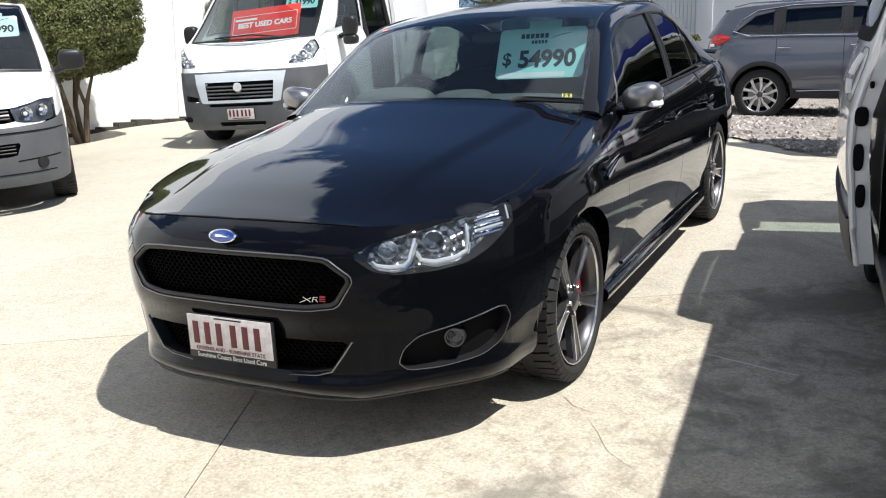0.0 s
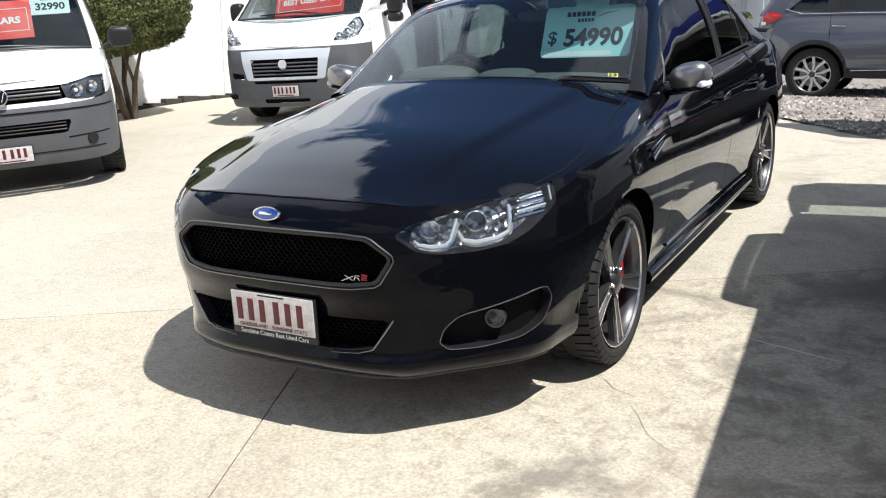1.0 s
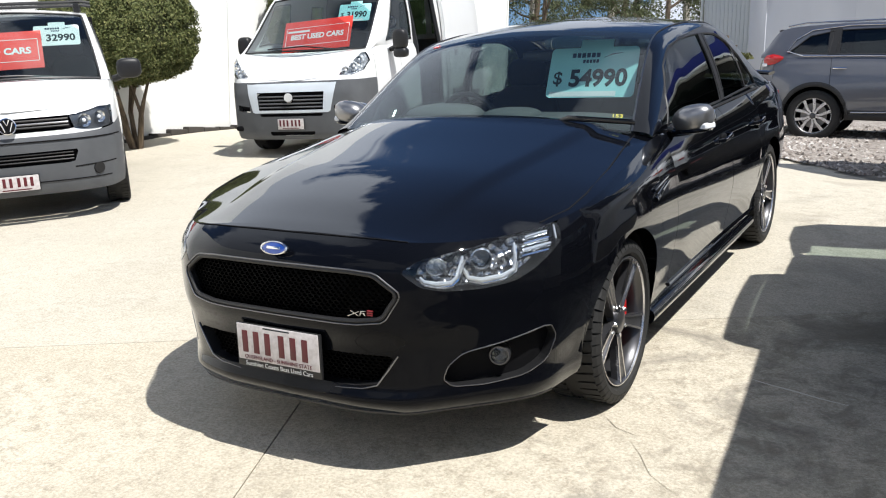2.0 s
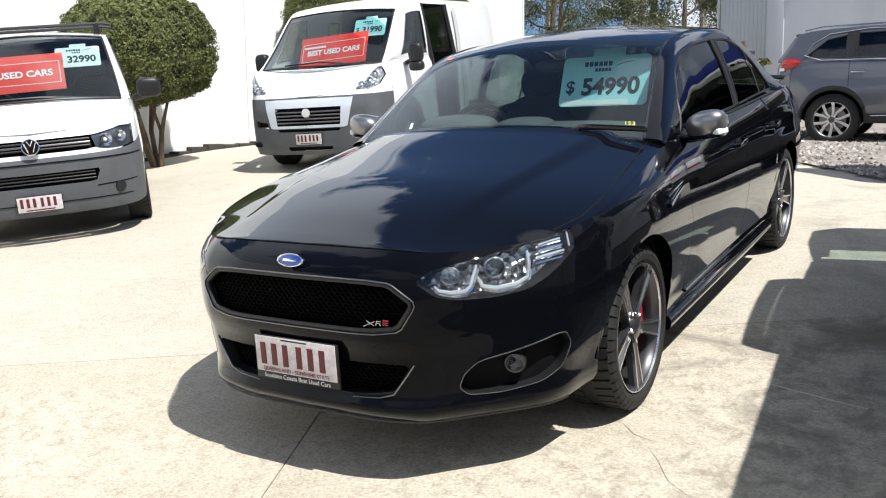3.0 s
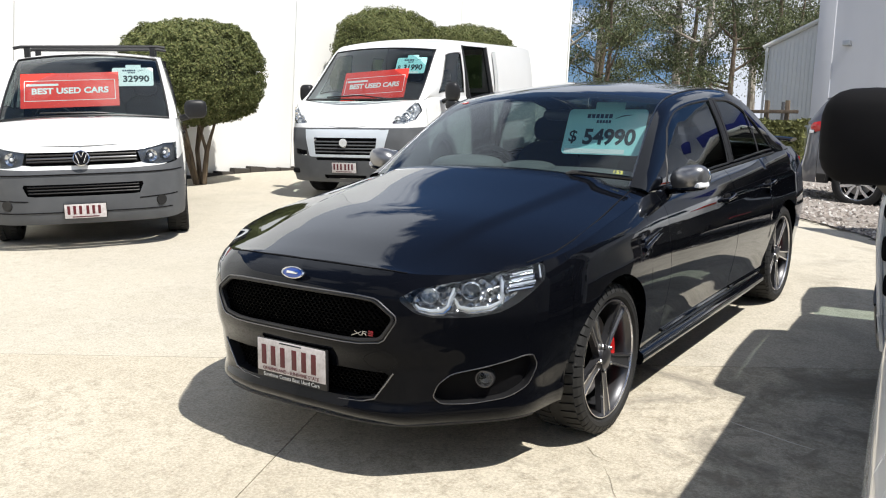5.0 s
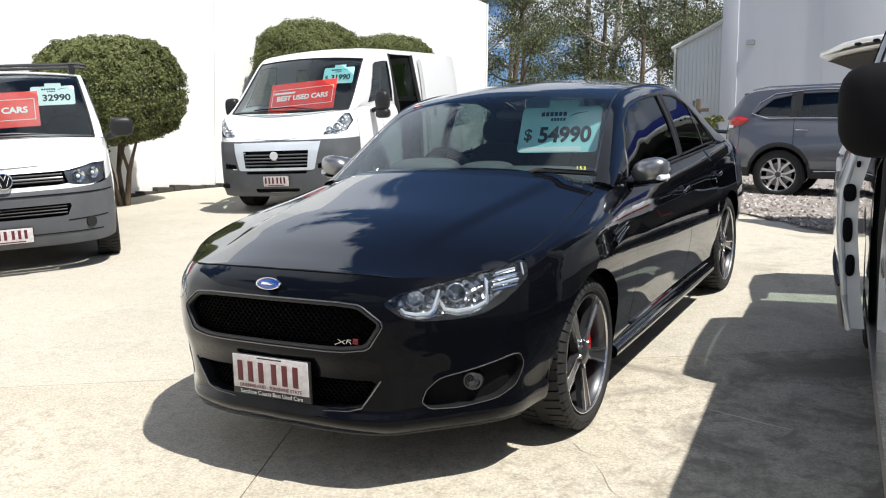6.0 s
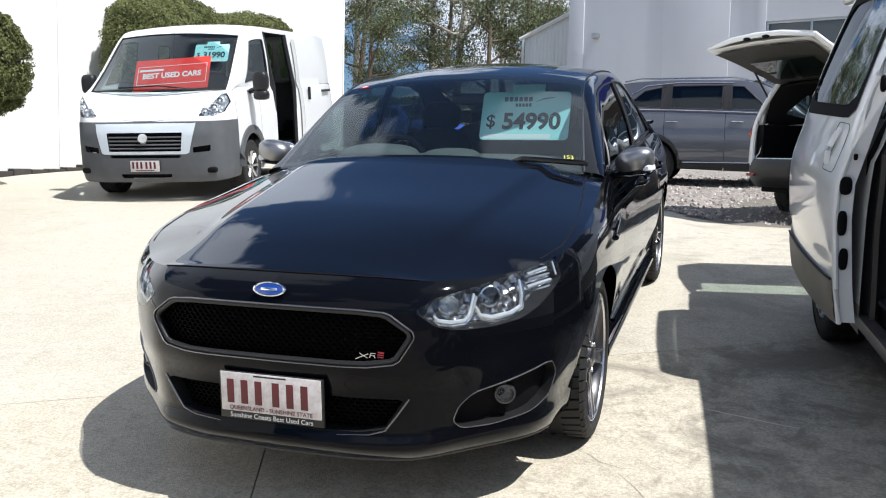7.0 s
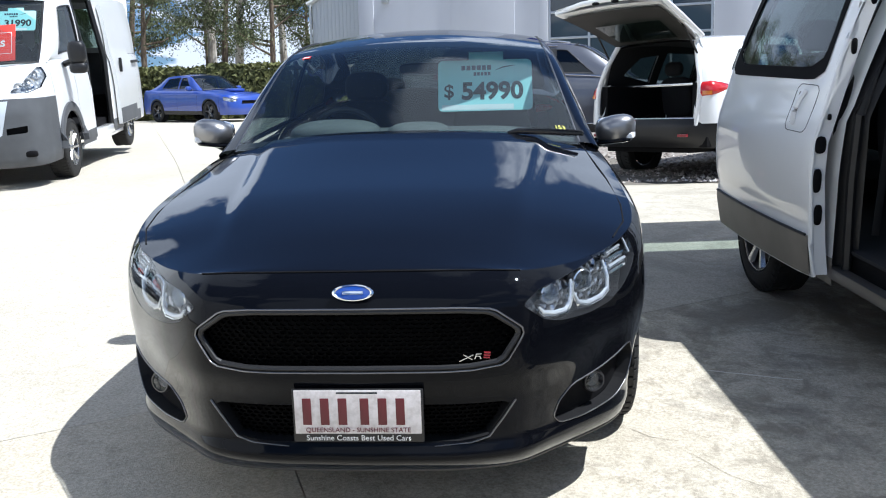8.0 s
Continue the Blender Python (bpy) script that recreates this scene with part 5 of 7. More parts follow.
LEAF = foliage("shrub_leaf", (0.075, 0.092, 0.030), (0.125, 0.145, 0.048), (0.20, 0.20, 0.075))
GUM = foliage("gum_leaf", (0.055, 0.07, 0.032), (0.11, 0.13, 0.06), (0.20, 0.215, 0.11))
HEDGE = foliage("hedge_leaf", (0.09, 0.095, 0.034), (0.12, 0.128, 0.044), (0.155, 0.16, 0.056))
# dark core colour stands in for the shade between the leaves
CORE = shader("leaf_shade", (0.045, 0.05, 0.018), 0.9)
BARK = shader("bark", (0.14, 0.10, 0.07), 0.9)
ba = tex(BARK, "noise", 14.0, 6, 0.6, 0.5, (1, 1, 0.2))
basecol(BARK, ramp(BARK, ba.outputs["Fac"], [(0.3, (0.06, 0.042, 0.03)), (0.7, (0.22, 0.17, 0.12))]))
bump(BARK, ba.outputs["Fac"], 0.7, 0.02)
PALE_BARK = shader("gum_bark", (0.5, 0.46, 0.40), 0.8)
bb = tex(PALE_BARK, "noise", 3.0, 6, 0.6, 0.6, (1, 1, 0.25))
basecol(PALE_BARK, ramp(PALE_BARK, bb.outputs["Fac"], [(0.3, (0.22, 0.17, 0.13)), (0.5, (0.45, 0.41, 0.35)), (0.75, (0.62, 0.59, 0.54))]))


def leaf_cards(rnd, places, size, aspect=1.8):
    """Small folded leaves at (place, direction)."""
    vs, fs = [], []
    for p, d in places:
        d = Vector(d) + Vector((rnd.gauss(0, 0.6), rnd.gauss(0, 0.6), rnd.gauss(0, 0.6)))
        d.normalize()
        s = d.orthogonal().normalized()
        s = Matrix.Rotation(rnd.random() * 6.28, 3, d) @ s
        t = d.cross(s)
        r = size * rnd.uniform(0.6, 1.4)
        b = len(vs)
        p = Vector(p)
        vs += [tuple(p - s * r * aspect * 0.5), tuple(p + t * r * 0.5 + d * r * 0.15), tuple(p + s * r * aspect * 0.5), tuple(p - t * r * 0.5 + d * r * 0.15)]
        fs += [(b, b + 1, b + 2), (b, b + 2, b + 3)]
    return vs, fs


def topiary(m, seed, rx, ry, rz, cz, stems, label, lobes=((0, 0, 0, 1.0),), n=85000):
    """A clipped shrub: bent stems under a dense rounded crown."""
    rnd = random.Random(seed)
    t = thing("clipped_shrub", m, label, "shrub", "clipped shrubs")
    limbs = []
    for k in range(stems):
        a = 6.28 * k / stems + rnd.random()
        e = (rx * 0.55 * math.cos(a), ry * 0.55 * math.sin(a), cz - rz * 0.5)
        mid = (e[0] * 0.35 + rnd.uniform(-0.08, 0.08), e[1] * 0.35 + rnd.uniform(-0.08, 0.08), (cz - rz) * 0.55)
        limbs.append(rod([(0.05 * math.cos(a), 0.05 * math.sin(a), -0.05), mid, e], [0.05, 0.038, 0.02], 7))
        for j in range(2):
            f = (e[0] + rnd.uniform(-0.4, 0.4), e[1] + rnd.uniform(-0.4, 0.4), e[2] + 0.25)
            limbs.append(rod([mid, ((mid[0] + f[0]) / 2, (mid[1] + f[1]) / 2, (mid[2] + f[2]) / 2 + 0.05), f], [0.03, 0.02, 0.01], 5))
    part("trunk", join(*limbs), BARK, t)
    places, cores = [], []
    for lx, ly, lz, k in lobes:
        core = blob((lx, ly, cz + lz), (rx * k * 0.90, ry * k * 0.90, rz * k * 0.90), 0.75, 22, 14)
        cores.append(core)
        for _ in range(int(n * k * k / len(lobes))):
            d = Vector((rnd.gauss(0, 1), rnd.gauss(0, 1), rnd.gauss(0, 1))).normalized()
            q = Vector([math.copysign(abs(c)**0.75, c) for c in d])
            q = Vector((q.x * rx * k, q.y * ry * k, q.z * rz * k))
            w = 1 + 0.06 * noise.noise(q * 2.5 + Vector((seed, 0, 0))) + 0.07 * noise.noise(q * 8) + rnd.uniform(-0.09, 0.02)
            places.append((Vector((lx, ly, cz + lz)) + q * w, d))
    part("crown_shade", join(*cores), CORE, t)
    part("crown", leaf_cards(rnd, places, 0.021), LEAF, t, smooth=False)
    return t


topiary(place(-8.95, 6.62, 0), 3, 0.85, 1.10, 0.80, 1.76, 4, "clipped dome-shaped shrub on bare stems against the wall")
topiary(place(-9.05, 11.5, 0), 5, 0.85, 1.30, 1.2, 2.02, 4, "tall clipped round shrub behind the delivery van")
topiary(place(-9.05, 14.5, 0), 9, 0.80, 1.45, 1.1, 2.1, 4, "lower clipped shrub beside the taller one")


def gum(name, seed, h, spread, lean, pale, n):
    """A eucalypt: pale leaning trunk, forking limbs and loose drooping leaf clumps with gaps."""
    rnd = random.Random(seed)
    t = thing(name, Matrix(), "tall gum tree with pale trunk and loose grey-green leaves", "tree", "gum trees")
    limbs, tips = [], []
    top = Vector((lean * h * 0.6, rnd.uniform(-0.05, 0.05) * h, h * 0.9))
    pts = [Vector((0, 0, -0.3)), Vector((lean * h * 0.1 + rnd.uniform(-0.2, 0.2), 0, h * 0.3)), Vector((lean * h * 0.35, rnd.uniform(-0.3, 0.3), h * 0.6)), top]
    limbs.append(rod([tuple(p) for p in pts], [h * 0.019, h * 0.015, h * 0.010, h * 0.003], 9))
    for k in range(9):
        f = rnd.uniform(0.3, 0.95)
        i = min(int(f * 3), 2)
        s = pts[i].lerp(pts[i + 1], f * 3 - i)
        a = rnd.random() * 6.28
        L = spread * rnd.uniform(0.5, 1.0) * (1.15 - f * 0.6)
        e = s + Vector((math.cos(a) * L, math.sin(a) * L, L * rnd.uniform(0.3, 0.9)))
        mm = s.lerp(e, 0.5) + Vector((0, 0, -0.08 * L))
        limbs.append(rod([tuple(s), tuple(mm), tuple(e)], [h * 0.008, h * 0.005, h * 0.0018], 6))
        tips += [mm.lerp(e, q) for q in (0.2, 0.6, 1.0)]
        for j in range(3):
            b = mm.lerp(e, rnd.random())
            c = b + Vector((rnd.gauss(0, 0.35), rnd.gauss(0, 0.35), rnd.uniform(0.1, 0.6))) * L * 0.7
            limbs.append(rod([tuple(b), tuple(c)], [h * 0.003, h * 0.001], 5))
            tips += [c, b.lerp(c, 0.6)]
    tips.append(top)
    part("trunk", join(*limbs), PALE_BARK if pale else BARK, t)
    places = []
    for _ in range(n):
        c = rnd.choice(tips)
        r = spread * 0.15 * (0.6 + 0.8 * (int(abs(c.x * 37 + c.y * 91)) % 100) / 100)
        p = c + Vector((rnd.gauss(0, r), rnd.gauss(0, r), rnd.gauss(-0.1 * r, r * 0.6)))
        places.append((p, (rnd.gauss(0, 1), rnd.gauss(0, 1), 0.2)))
    part("crown", leaf_cards(rnd, places, 0.058, 2.4), GUM, t, smooth=False)
    return t


kinds = [gum("gum_tree", 11, 13.0, 3.4, 0.10, True, 7000), gum("gum_tree", 12, 11.0, 3.0, -0.12, False, 7000), gum("gum_tree", 13, 15.0, 4.0, 0.05, True, 8000), gum("gum_tree", 14, 9.0, 3.2, 0.0, False, 8000)]
spots = [(-13.5, 41, 0, 0.0), (-10.0, 44, 1, 1.0), (-16.5, 46, 2, 2.2), (-7.6, 47, 0, 4.0), (-12.0, 50, 3, 1.2), (-19.5, 42, 1, 3.0), (-22.5, 48, 2, 5.0), (-11.3, 39.5, 3, 5.5), (-24.5, 43, 3, 0.6), (-6.0, 52, 1, 3.4), (-17.2, 38.5, 3, 3.9), (-27.5, 47, 0, 1.9), (-4.0, 58, 2, 1.1), (-30, 52, 1, 0.2), (-15.0, 43.5, 1, 4.6), (-8.8, 41.5, 3, 2.9), (-20.8, 39.5, 0, 0.9), (-14.2, 53, 2, 3.3), (-18.4, 50.5, 3, 2.0), (-9.4, 55, 2, 5.2), (-25.8, 40.5, 2, 1.5)]
used = set()
for x, y, k, a in spots:
    mm = Matrix.Translation((x, y, gz(y))) @ Matrix.Rotation(a, 4, "Z")
    if k in used:
        copy_thing(kinds[k], mm)
    else:
        kinds[k].matrix_basis = mm
        used.add(k)


def hedge(x0, x1, y0, y1, h, label, seed, n):
    rnd = random.Random(seed)
    yy = (y0 + y1) / 2 
    t = thing("hedge", Matrix.Translation((0, 0, gz(yy))), label, "hedge")
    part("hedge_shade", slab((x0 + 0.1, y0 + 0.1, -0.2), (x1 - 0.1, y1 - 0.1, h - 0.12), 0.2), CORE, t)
    places = []
    for _ in range(n):
        x, q = rnd.uniform(x0, x1), rnd.random()
        hh = h * (1 + 0.10 * noise.noise((x * 0.8, seed, 0)))
        if q < 0.65:
            p, d = (x, y0 + rnd.uniform(-0.06, 0.08), rnd.uniform(0, hh)), (0, -1, 0.3)
        else:
            p, d = (x, rnd.uniform(y0, y1), hh + rnd.uniform(-0.08, 0.05)), (0, 0, 1)
        places.append((p, d))
    c = part("hedge_leaves", leaf_cards(rnd, places, 0.10), HEDGE, t, smooth=False)
    tagged(c, kind="stuff")
    return t


hedge(-22, -7.2, 26.6, 28.0, 1.75, "dark clipped hedge behind the blue sedan", 2, 9000)
hedge(-7.4, -4.8, 27.5, 28.6, 1.35, "low light green hedge by the showroom", 6, 2500)
hedge(-30, -3.0, 60, 63, 2.2, "dense bush under the gum trees", 7, 9000)
rail = thing("timber_fence", pose(0, 29.4, gz(29.4)), "weathered timber post and rail fence", "fence")
for x in (-7.6, -6.6, -5.9):
    part("post", slab((x - 0.07, -0.07, -0.2), (x + 0.07, 0.07, 2.1), 0.01), BARK, rail)
for z in (1.1, 1.7):
    part("rail", slab((-8.4, -0.11, z - 0.06), (-5.5, -0.06, z + 0.06), 0.01), BARK, rail)

# ---- other vehicles ----
def dress(car, K, body, low, nose_y, seams, tail_y, windows, yA, yH, yR, yC, hood, hood_bow, vb=0.0, holes=(), glass_side=TINT, open_side=0, opening=None, rear_glass=True, rear_open=False, step=0.04, low_z=None, polys=(), back_holes=()):
    """Skin panels, glass and lining for one vehicle. vb: share of the height below which the lower skin is bare plastic.
    open_side: +1 or -1 where a flank has its sliding door open over opening = (y0, y1)."""
    if low_z:
        e = K.at_y(nose_y) - 0.003
        A = np.linspace(-e, e, 2 * int(e / 0.02) + 1)
        lows = [[(K.at_x(x), (z - K.zb(K.at_x(x))) / (low_z - K.zb(K.at_x(x)))) for x, z in q] for q in polys]
        highs = [[(K.at_x(x), (z - low_z) / (K.zt(K.at_x(x)) - low_z)) for x, z in q] for q in polys]
        part("front_bumper", patch(lambda a, w: K.point(a, K.zb(a) + (low_z - K.zb(a)) * w, 0.006), A, np.linspace(0, 1, 30), lows), low, car)
        part("front_panel", patch(lambda a, w: K.point(a, low_z + (K.zt(a) - low_z) * w), A, np.linspace(0, 1, 16), highs), body, car)
    elif vb > 0:
        part("front_bumper", K.nose(nose_y, step, 14, holes, v1=vb), low, car)
        part("front_panel", K.nose(nose_y, step, 14, holes, v0=vb), body, car)
    else:
        part("front_panel", K.nose(nose_y, step, 26, holes), body, car)
    for s, side in ((1, lambda p: p), (-1, mirrored)):
        cuts = [nose_y] + seams + [tail_y]
        for i, (y0, y1) in enumerate(zip(cuts, cuts[1:])):
            if open_side == s and opening and abs(y0 - opening[0]) < 0.01:
                continue
            if vb > 0:
                part("flank_panel", side(K.panel(y0, y1, 12, 0.07, v0=0.16)), body, car)
                part("lower_cladding", side(K.panel(y0, y1, 4, 0.07, v1=0.16)), low, car)
            else:
                part("flank_panel", side(K.panel(y0, y1, 14, 0.07)), body, car)
        W = [K.fv(w) for w in windows]
        cut = list(W)
        if open_side == s and opening:
            cut = [w for w, src in zip(W, windows) if not (opening[0] - 0.1 < src[0][0] < opening[1])]
            cut.append([(opening[0], -0.1), (opening[1], -0.1), (opening[1], 0.92), (opening[0], 0.92)])
        Yc, Vc = np.linspace(yA + 0.01, yC, 70), np.linspace(0, 1, 18)
        part("window_frame", side(patch(K.flank, Yc, Vc, cut)), body, car)
        for w in (cut[:-1] if open_side == s and opening else cut):
            part("side_window", side(patch(lambda y, v: K.flank(y, v, -0.008), Yc, Vc, only=w)), glass_side, car)
            part("window_rubber", side(rod(loop_on(lambda y, v: K.flank(y, v, 0.0), w, 6), 0.009, 5, True)), TRIM, car)
    lidm, f = K.lid(0.0, K.at_y(yA + 0.02), hood, hood_bow, 24, 25)
    part("bonnet", lidm, body, car)
    U = np.linspace(-1, 1, 21)
    part("roof_panel", patch(lambda u, y: K.over(u, y), U, np.linspace(yH, yR, 20)), body, car)
    part("windscreen", patch(lambda u, y: K.over(u, y, 0.002), U * 0.93, np.linspace(yA + 0.005, yH - 0.005, 16)), WINDSCREEN, car)
    for u0, u1 in ((0.93, 1), (-1, -0.93)):
        part("front_pillar", patch(lambda u, y: K.over(u, y), np.linspace(u0, u1, 4), np.linspace(yA, yH, 14)), body, car)
    part("windscreen_seal", rod(loop_on(lambda u, y: K.over(u, y, 0.004), [(-0.93, yA + 0.01), (0.93, yA + 0.01), (0.93, yH - 0.01), (-0.93, yH - 0.01)], 10), 0.012, 6, True), TRIM, car)
    if yR < yC - 0.05:
        part("rear_window", patch(lambda u, y: K.over(u, y), U * 0.94, np.linspace(yR, yC, 12)), glass_side, car)
        deck, _ = K.lid(K.at_y(yC), K.len, curve1([(yC - 0.1, K.belt(yC)[2] + 0.02), (yC + 0.6, K.belt(yC)[2] + 0.015)]), curve1([(yC - 0.1, -0.05), (yC + 0.6, 0)]), 12, 15)
        part("boot_lid", deck, body, car)
    elif not rear_open:
        def back(u, v):
            bx, by, bz = K.belt(yC)
            t = K.over(u, yC)
            return (u * bx * (1 - v) + t[0] * v, by + 0.04 * (1 - u * u) * (1 - v), bz + (t[2] - bz) * v)
        part("rear_panel", patch(back, np.linspace(-1, 1, 41), np.linspace(0, 1, 20), back_holes), body, car)
        for q in back_holes:
            part("rear_window", patch(lambda u, v: back(u, v), np.linspace(-1, 1, 41), np.linspace(0, 1, 20), only=q), glass_side, car)
        if rear_glass:
            part("rear_window", patch(lambda u, v: tuple(np.array(back(u, v)) + (0, 0.006, 0)), U * 0.8, np.linspace(0.12, 0.85, 6)), TINT, car)
        deck, _ = K.lid(K.at_y(yC), K.len, curve1([(0, K.belt(yC)[2]), (9, K.belt(yC)[2])]), curve1([(0, 0), (9, 0)]), 8, 9)
        part("tail_ledge", deck, body, car)
    if not rear_open:
        part("rear_bumper", K.tail(tail_y), body, car)
    for yc, r, zc in K.arches:
        for s in (-1, 1):
            ys = [(yc - (r + 0.01) * math.cos(t), zc + (r + 0.01) * math.sin(t)) for t in np.linspace(0.0, math.pi, 16)]
            x1 = 0.93 * K.X.max()
            vs = [(s * x, y, z) for x in (0.55, x1) for y, z in ys]
            fs = [(i, i + 1, 17 + i, 16 + i) for i in range(15)]
            vs.append((s * 0.55, yc, zc - 0.1))
            fs += [(i, i + 1, 32) for i in range(15)]
            part("wheel_arch_liner", (vs, fs), DARK, car)
    return f


def lining(car, w, y0, y1, z0, z1):
    """Dark floor and bulkheads inside a vehicle."""
    part("floor_pan", slab((-w, y0, z0), (w, y1, z0 + 0.12), 0.02), DARK, car)
    part("underside", slab((-w * 0.75, y0 * 0.6, z0 - 0.06), (w * 0.75, y1, z0 + 0.02), 0.02), DARK, car)


def seats(car, xs, y, z, h=0.62):
    for x in xs:
        s = part("seat", moved(blob((0, 0, 0), (0.24, 0.09, h / 2), 0.6, 18, 10), pose(x, y, z + h / 2, -10)), CLOTH, car)
        part("headrest", blob((x, y + 0.08, z + h + 0.09), (0.13, 0.05, 0.09), 0.7, 14, 8), CLOTH, s)
        part("seat_cushion", blob((x, y - 0.26, z), (0.25, 0.26, 0.09), 0.6, 16, 8), CLOTH, s)


def dash_of(car, w, y, z):
    part("dashboard", blob((0, y, z), (w, 0.28, 0.14), 0.5, 24, 10), DASH, car)
    ring = [(-0.4 + 0.19 * math.cos(t), y + 0.34 - 0.09 * math.sin(t), z + 0.10 + 0.16 * math.sin(t)) for t in np.linspace(0, 2 * math.pi, 24, endpoint=False)]
    part("steering_wheel", rod(ring, 0.016, 6, True), DASH, car)


def mirror_on(car, x, y, z, rx, ry, rz, cap, arm_from):
    m = part("door_mirror", blob((x, y, z), (rx, ry, rz), 0.6, 20, 12), cap, car)
    part("mirror_arm", rod([arm_from, (x * 0.98, y + 0.01, z - rz * 0.6)], 0.035, 8), TRIM, m)
    part("mirror_face", blob((x, y + ry * 0.97, z), (rx * 0.85, 0.008, rz * 0.85), 0.6, 16, 6), CHROME, m)
    return m


def wheels_on(car, r, w, rim, spokes, style, x, ys, face=ALLOY, dark=ALLOY_DARK):
    k = wheel("wheel", r, w, rim, face, dark, spokes, style, car, pose(x, ys[0], r))
    for xx, y, a, t in ((x, ys[1], 0, 33), (-x, ys[0], 180, 12), (-x, ys[1], 180, 50)):
        copy_thing(k, pose(xx, y, r, 0, 0, a) @ pose(0, 0, 0, t))


def sign_board(m, w, h, label):
    """Red dealer board behind a windscreen."""
    b = thing("dealer_sign", m, label, "sign", "red dealer signs")
    part("board", slab((-w / 2, 0, -h / 2), (w / 2, 0.006, h / 2), 0.002), SIGN_RED, b)
    part("words", text_mesh("BEST USED CARS", w * 0.104, CARD_WHITE, bold=0.0035 * w), None, b, m=pose(0, -0.002, -h * 0.03))
    part("small_words_bar", slab((-w * 0.44, -0.002, h * 0.13), (-w * 0.12, 0, h * 0.19)), CARD_WHITE, b)
    for z in (-h * 0.30, h * 0.28):
        part("border_line", slab((-w * 0.46, -0.0015, z - 0.003), (w * 0.46, 0, z + 0.003)), CARD_WHITE, b)
    for x in (-w * 0.46, w * 0.46):
        part("border_line", slab((x - 0.003, -0.0015, -h * 0.30), (x + 0.003, 0, h * 0.28)), CARD_WHITE, b)
    return b


def recess(K, car, nose_y, polys, depth=0.05, material=DARK, name="recess"):
    for q in polys:
        part(name, K.nose(nose_y, 0.03, 24, only=K.av(q), off=-depth), material, car)


def lamp_unit(K, car, nose_y, poly, name="headlight", bulbs=((0, 0, 0.05),), back=LAMP_WHITE):
    """A headlight: dark bowl, round reflectors and a clear cover."""
    L = part(name, K.nose(nose_y, 0.025, 30, only=K.av(poly), off=-0.022), back, car)
    part("lamp_cover", K.nose(nose_y, 0.02, 40, only=K.av(poly), off=0.002), LAMP_GLASS, L)
    for x, z, r in bulbs:
        c = K.point(K.at_x(x), z, -0.012)
        a = math.degrees(math.atan2(c[0], 1.2)) * 1.1
        part("reflector_bowl", lathe([(0.02, 0.0005), (0.015, r * 0.5), (-0.015, r), (-0.02, r * 1.08), (-0.012, r * 1.1)], 22, "y"), CHROME, L, m=pose(*c, 0, 0, a))
        part("bulb", blob((0, 0, 0), (r * 0.35, 0.02, r * 0.35), 1.0, 12, 8), WHITE_LENS, L, m=pose(c[0], c[1], c[2], 0, 0, a))
    return L


# ---- white van with grey bumper and roof rack ----
M = place(-5.17, 2.26, 52.5)
K = Shell(outline=[(0, 0), (0.45, 0.02), (0.72, 0.10), (0.86, 0.26), (0.93, 0.55), (0.95, 1.0), (0.952, 2.5), (0.95, 4.5), (0.90, 4.82), (0.6, 4.89), (0, 4.9)],
          side=[(0.2, 0.04), (0.35, 0.01), (0.7, 0.0), (0.95, 0.01), (1.25, 0.04)],
          front=[(0.2, 0.06), (0.33, 0.01), (0.5, 0.0), (0.72, 0.0), (0.80, 0.03), (0.95, 0.06), (1.1, 0.13)],
          rear=[(0.2, 0.03), (0.5, 0.0), (1.3, 0.03)],
          top=[(0, 1.0), (0.25, 1.05), (0.6, 1.17), (0.95, 1.24), (2.0, 1.26), (4.9, 1.26)],
          bottom=[(0, 0.26), (0.5, 0.27), (1.5, 0.24), (4.9, 0.30)], arches=[(0.93, 0.38, 0.33), (3.93, 0.38, 0.33)], curl=(0.1, 0.03),
          rail=[(0.74, 0.87, 1.21), (0.95, 0.845, 1.40), (1.25, 0.80, 1.64), (1.5, 0.765, 1.80), (1.7, 0.75, 1.86), (2.4, 0.745, 1.90), (4.0, 0.74, 1.90), (4.8, 0.72, 1.86)],
          crown=[(0.74, 0.05), (1.6, 0.055), (4.8, 0.05)], bow=[(0.74, 0.22), (1.6, 0.16), (2.5, 0.0), (4.8, -0.04)])
van1 = thing("panel_van", M, "white panel van with grey bumper and roof rack beside the wall", "van")
V_GR = [(-0.50, 0.945), (0.50, 0.945), (0.53, 0.82), (-0.53, 0.82)]
V_LAMP = [(0.515, 0.945), (0.80, 1.0), (0.885, 1.0), (0.87, 0.83), (0.70, 0.80), (0.55, 0.815)]
V_INT = [(-0.55, 0.645), (0.55, 0.645), (0.50, 0.53), (-0.50, 0.53)]
hs = [K.av(V_GR), K.av(V_LAMP), K.av(flipx(V_LAMP)), K.av(V_INT)]
dress(van1, K, WHITE_PAINT, GREY_PLASTIC, 0.53, [1.42, 2.6], 4.4, [[(1.15, 1.33), (2.0, 1.33), (1.98, 1.76), (1.55, 1.72)], [(2.15, 1.33), (3.2, 1.33), (3.2, 1.76), (2.15, 1.76)], [(3.35, 1.33), (4.6, 1.33), (4.55, 1.74), (3.35, 1.76)]], 0.74, 1.6, 4.8, 4.8, curve1([(0.115, 1.0), (0.2, 1.03), (0.42, 1.14), (0.75, 1.26)]), curve1([(0, 0), (0.75, 0.20)]), vb=0.70, holes=hs)
recess(K, van1, 0.53, [V_GR, V_INT], 0.05)
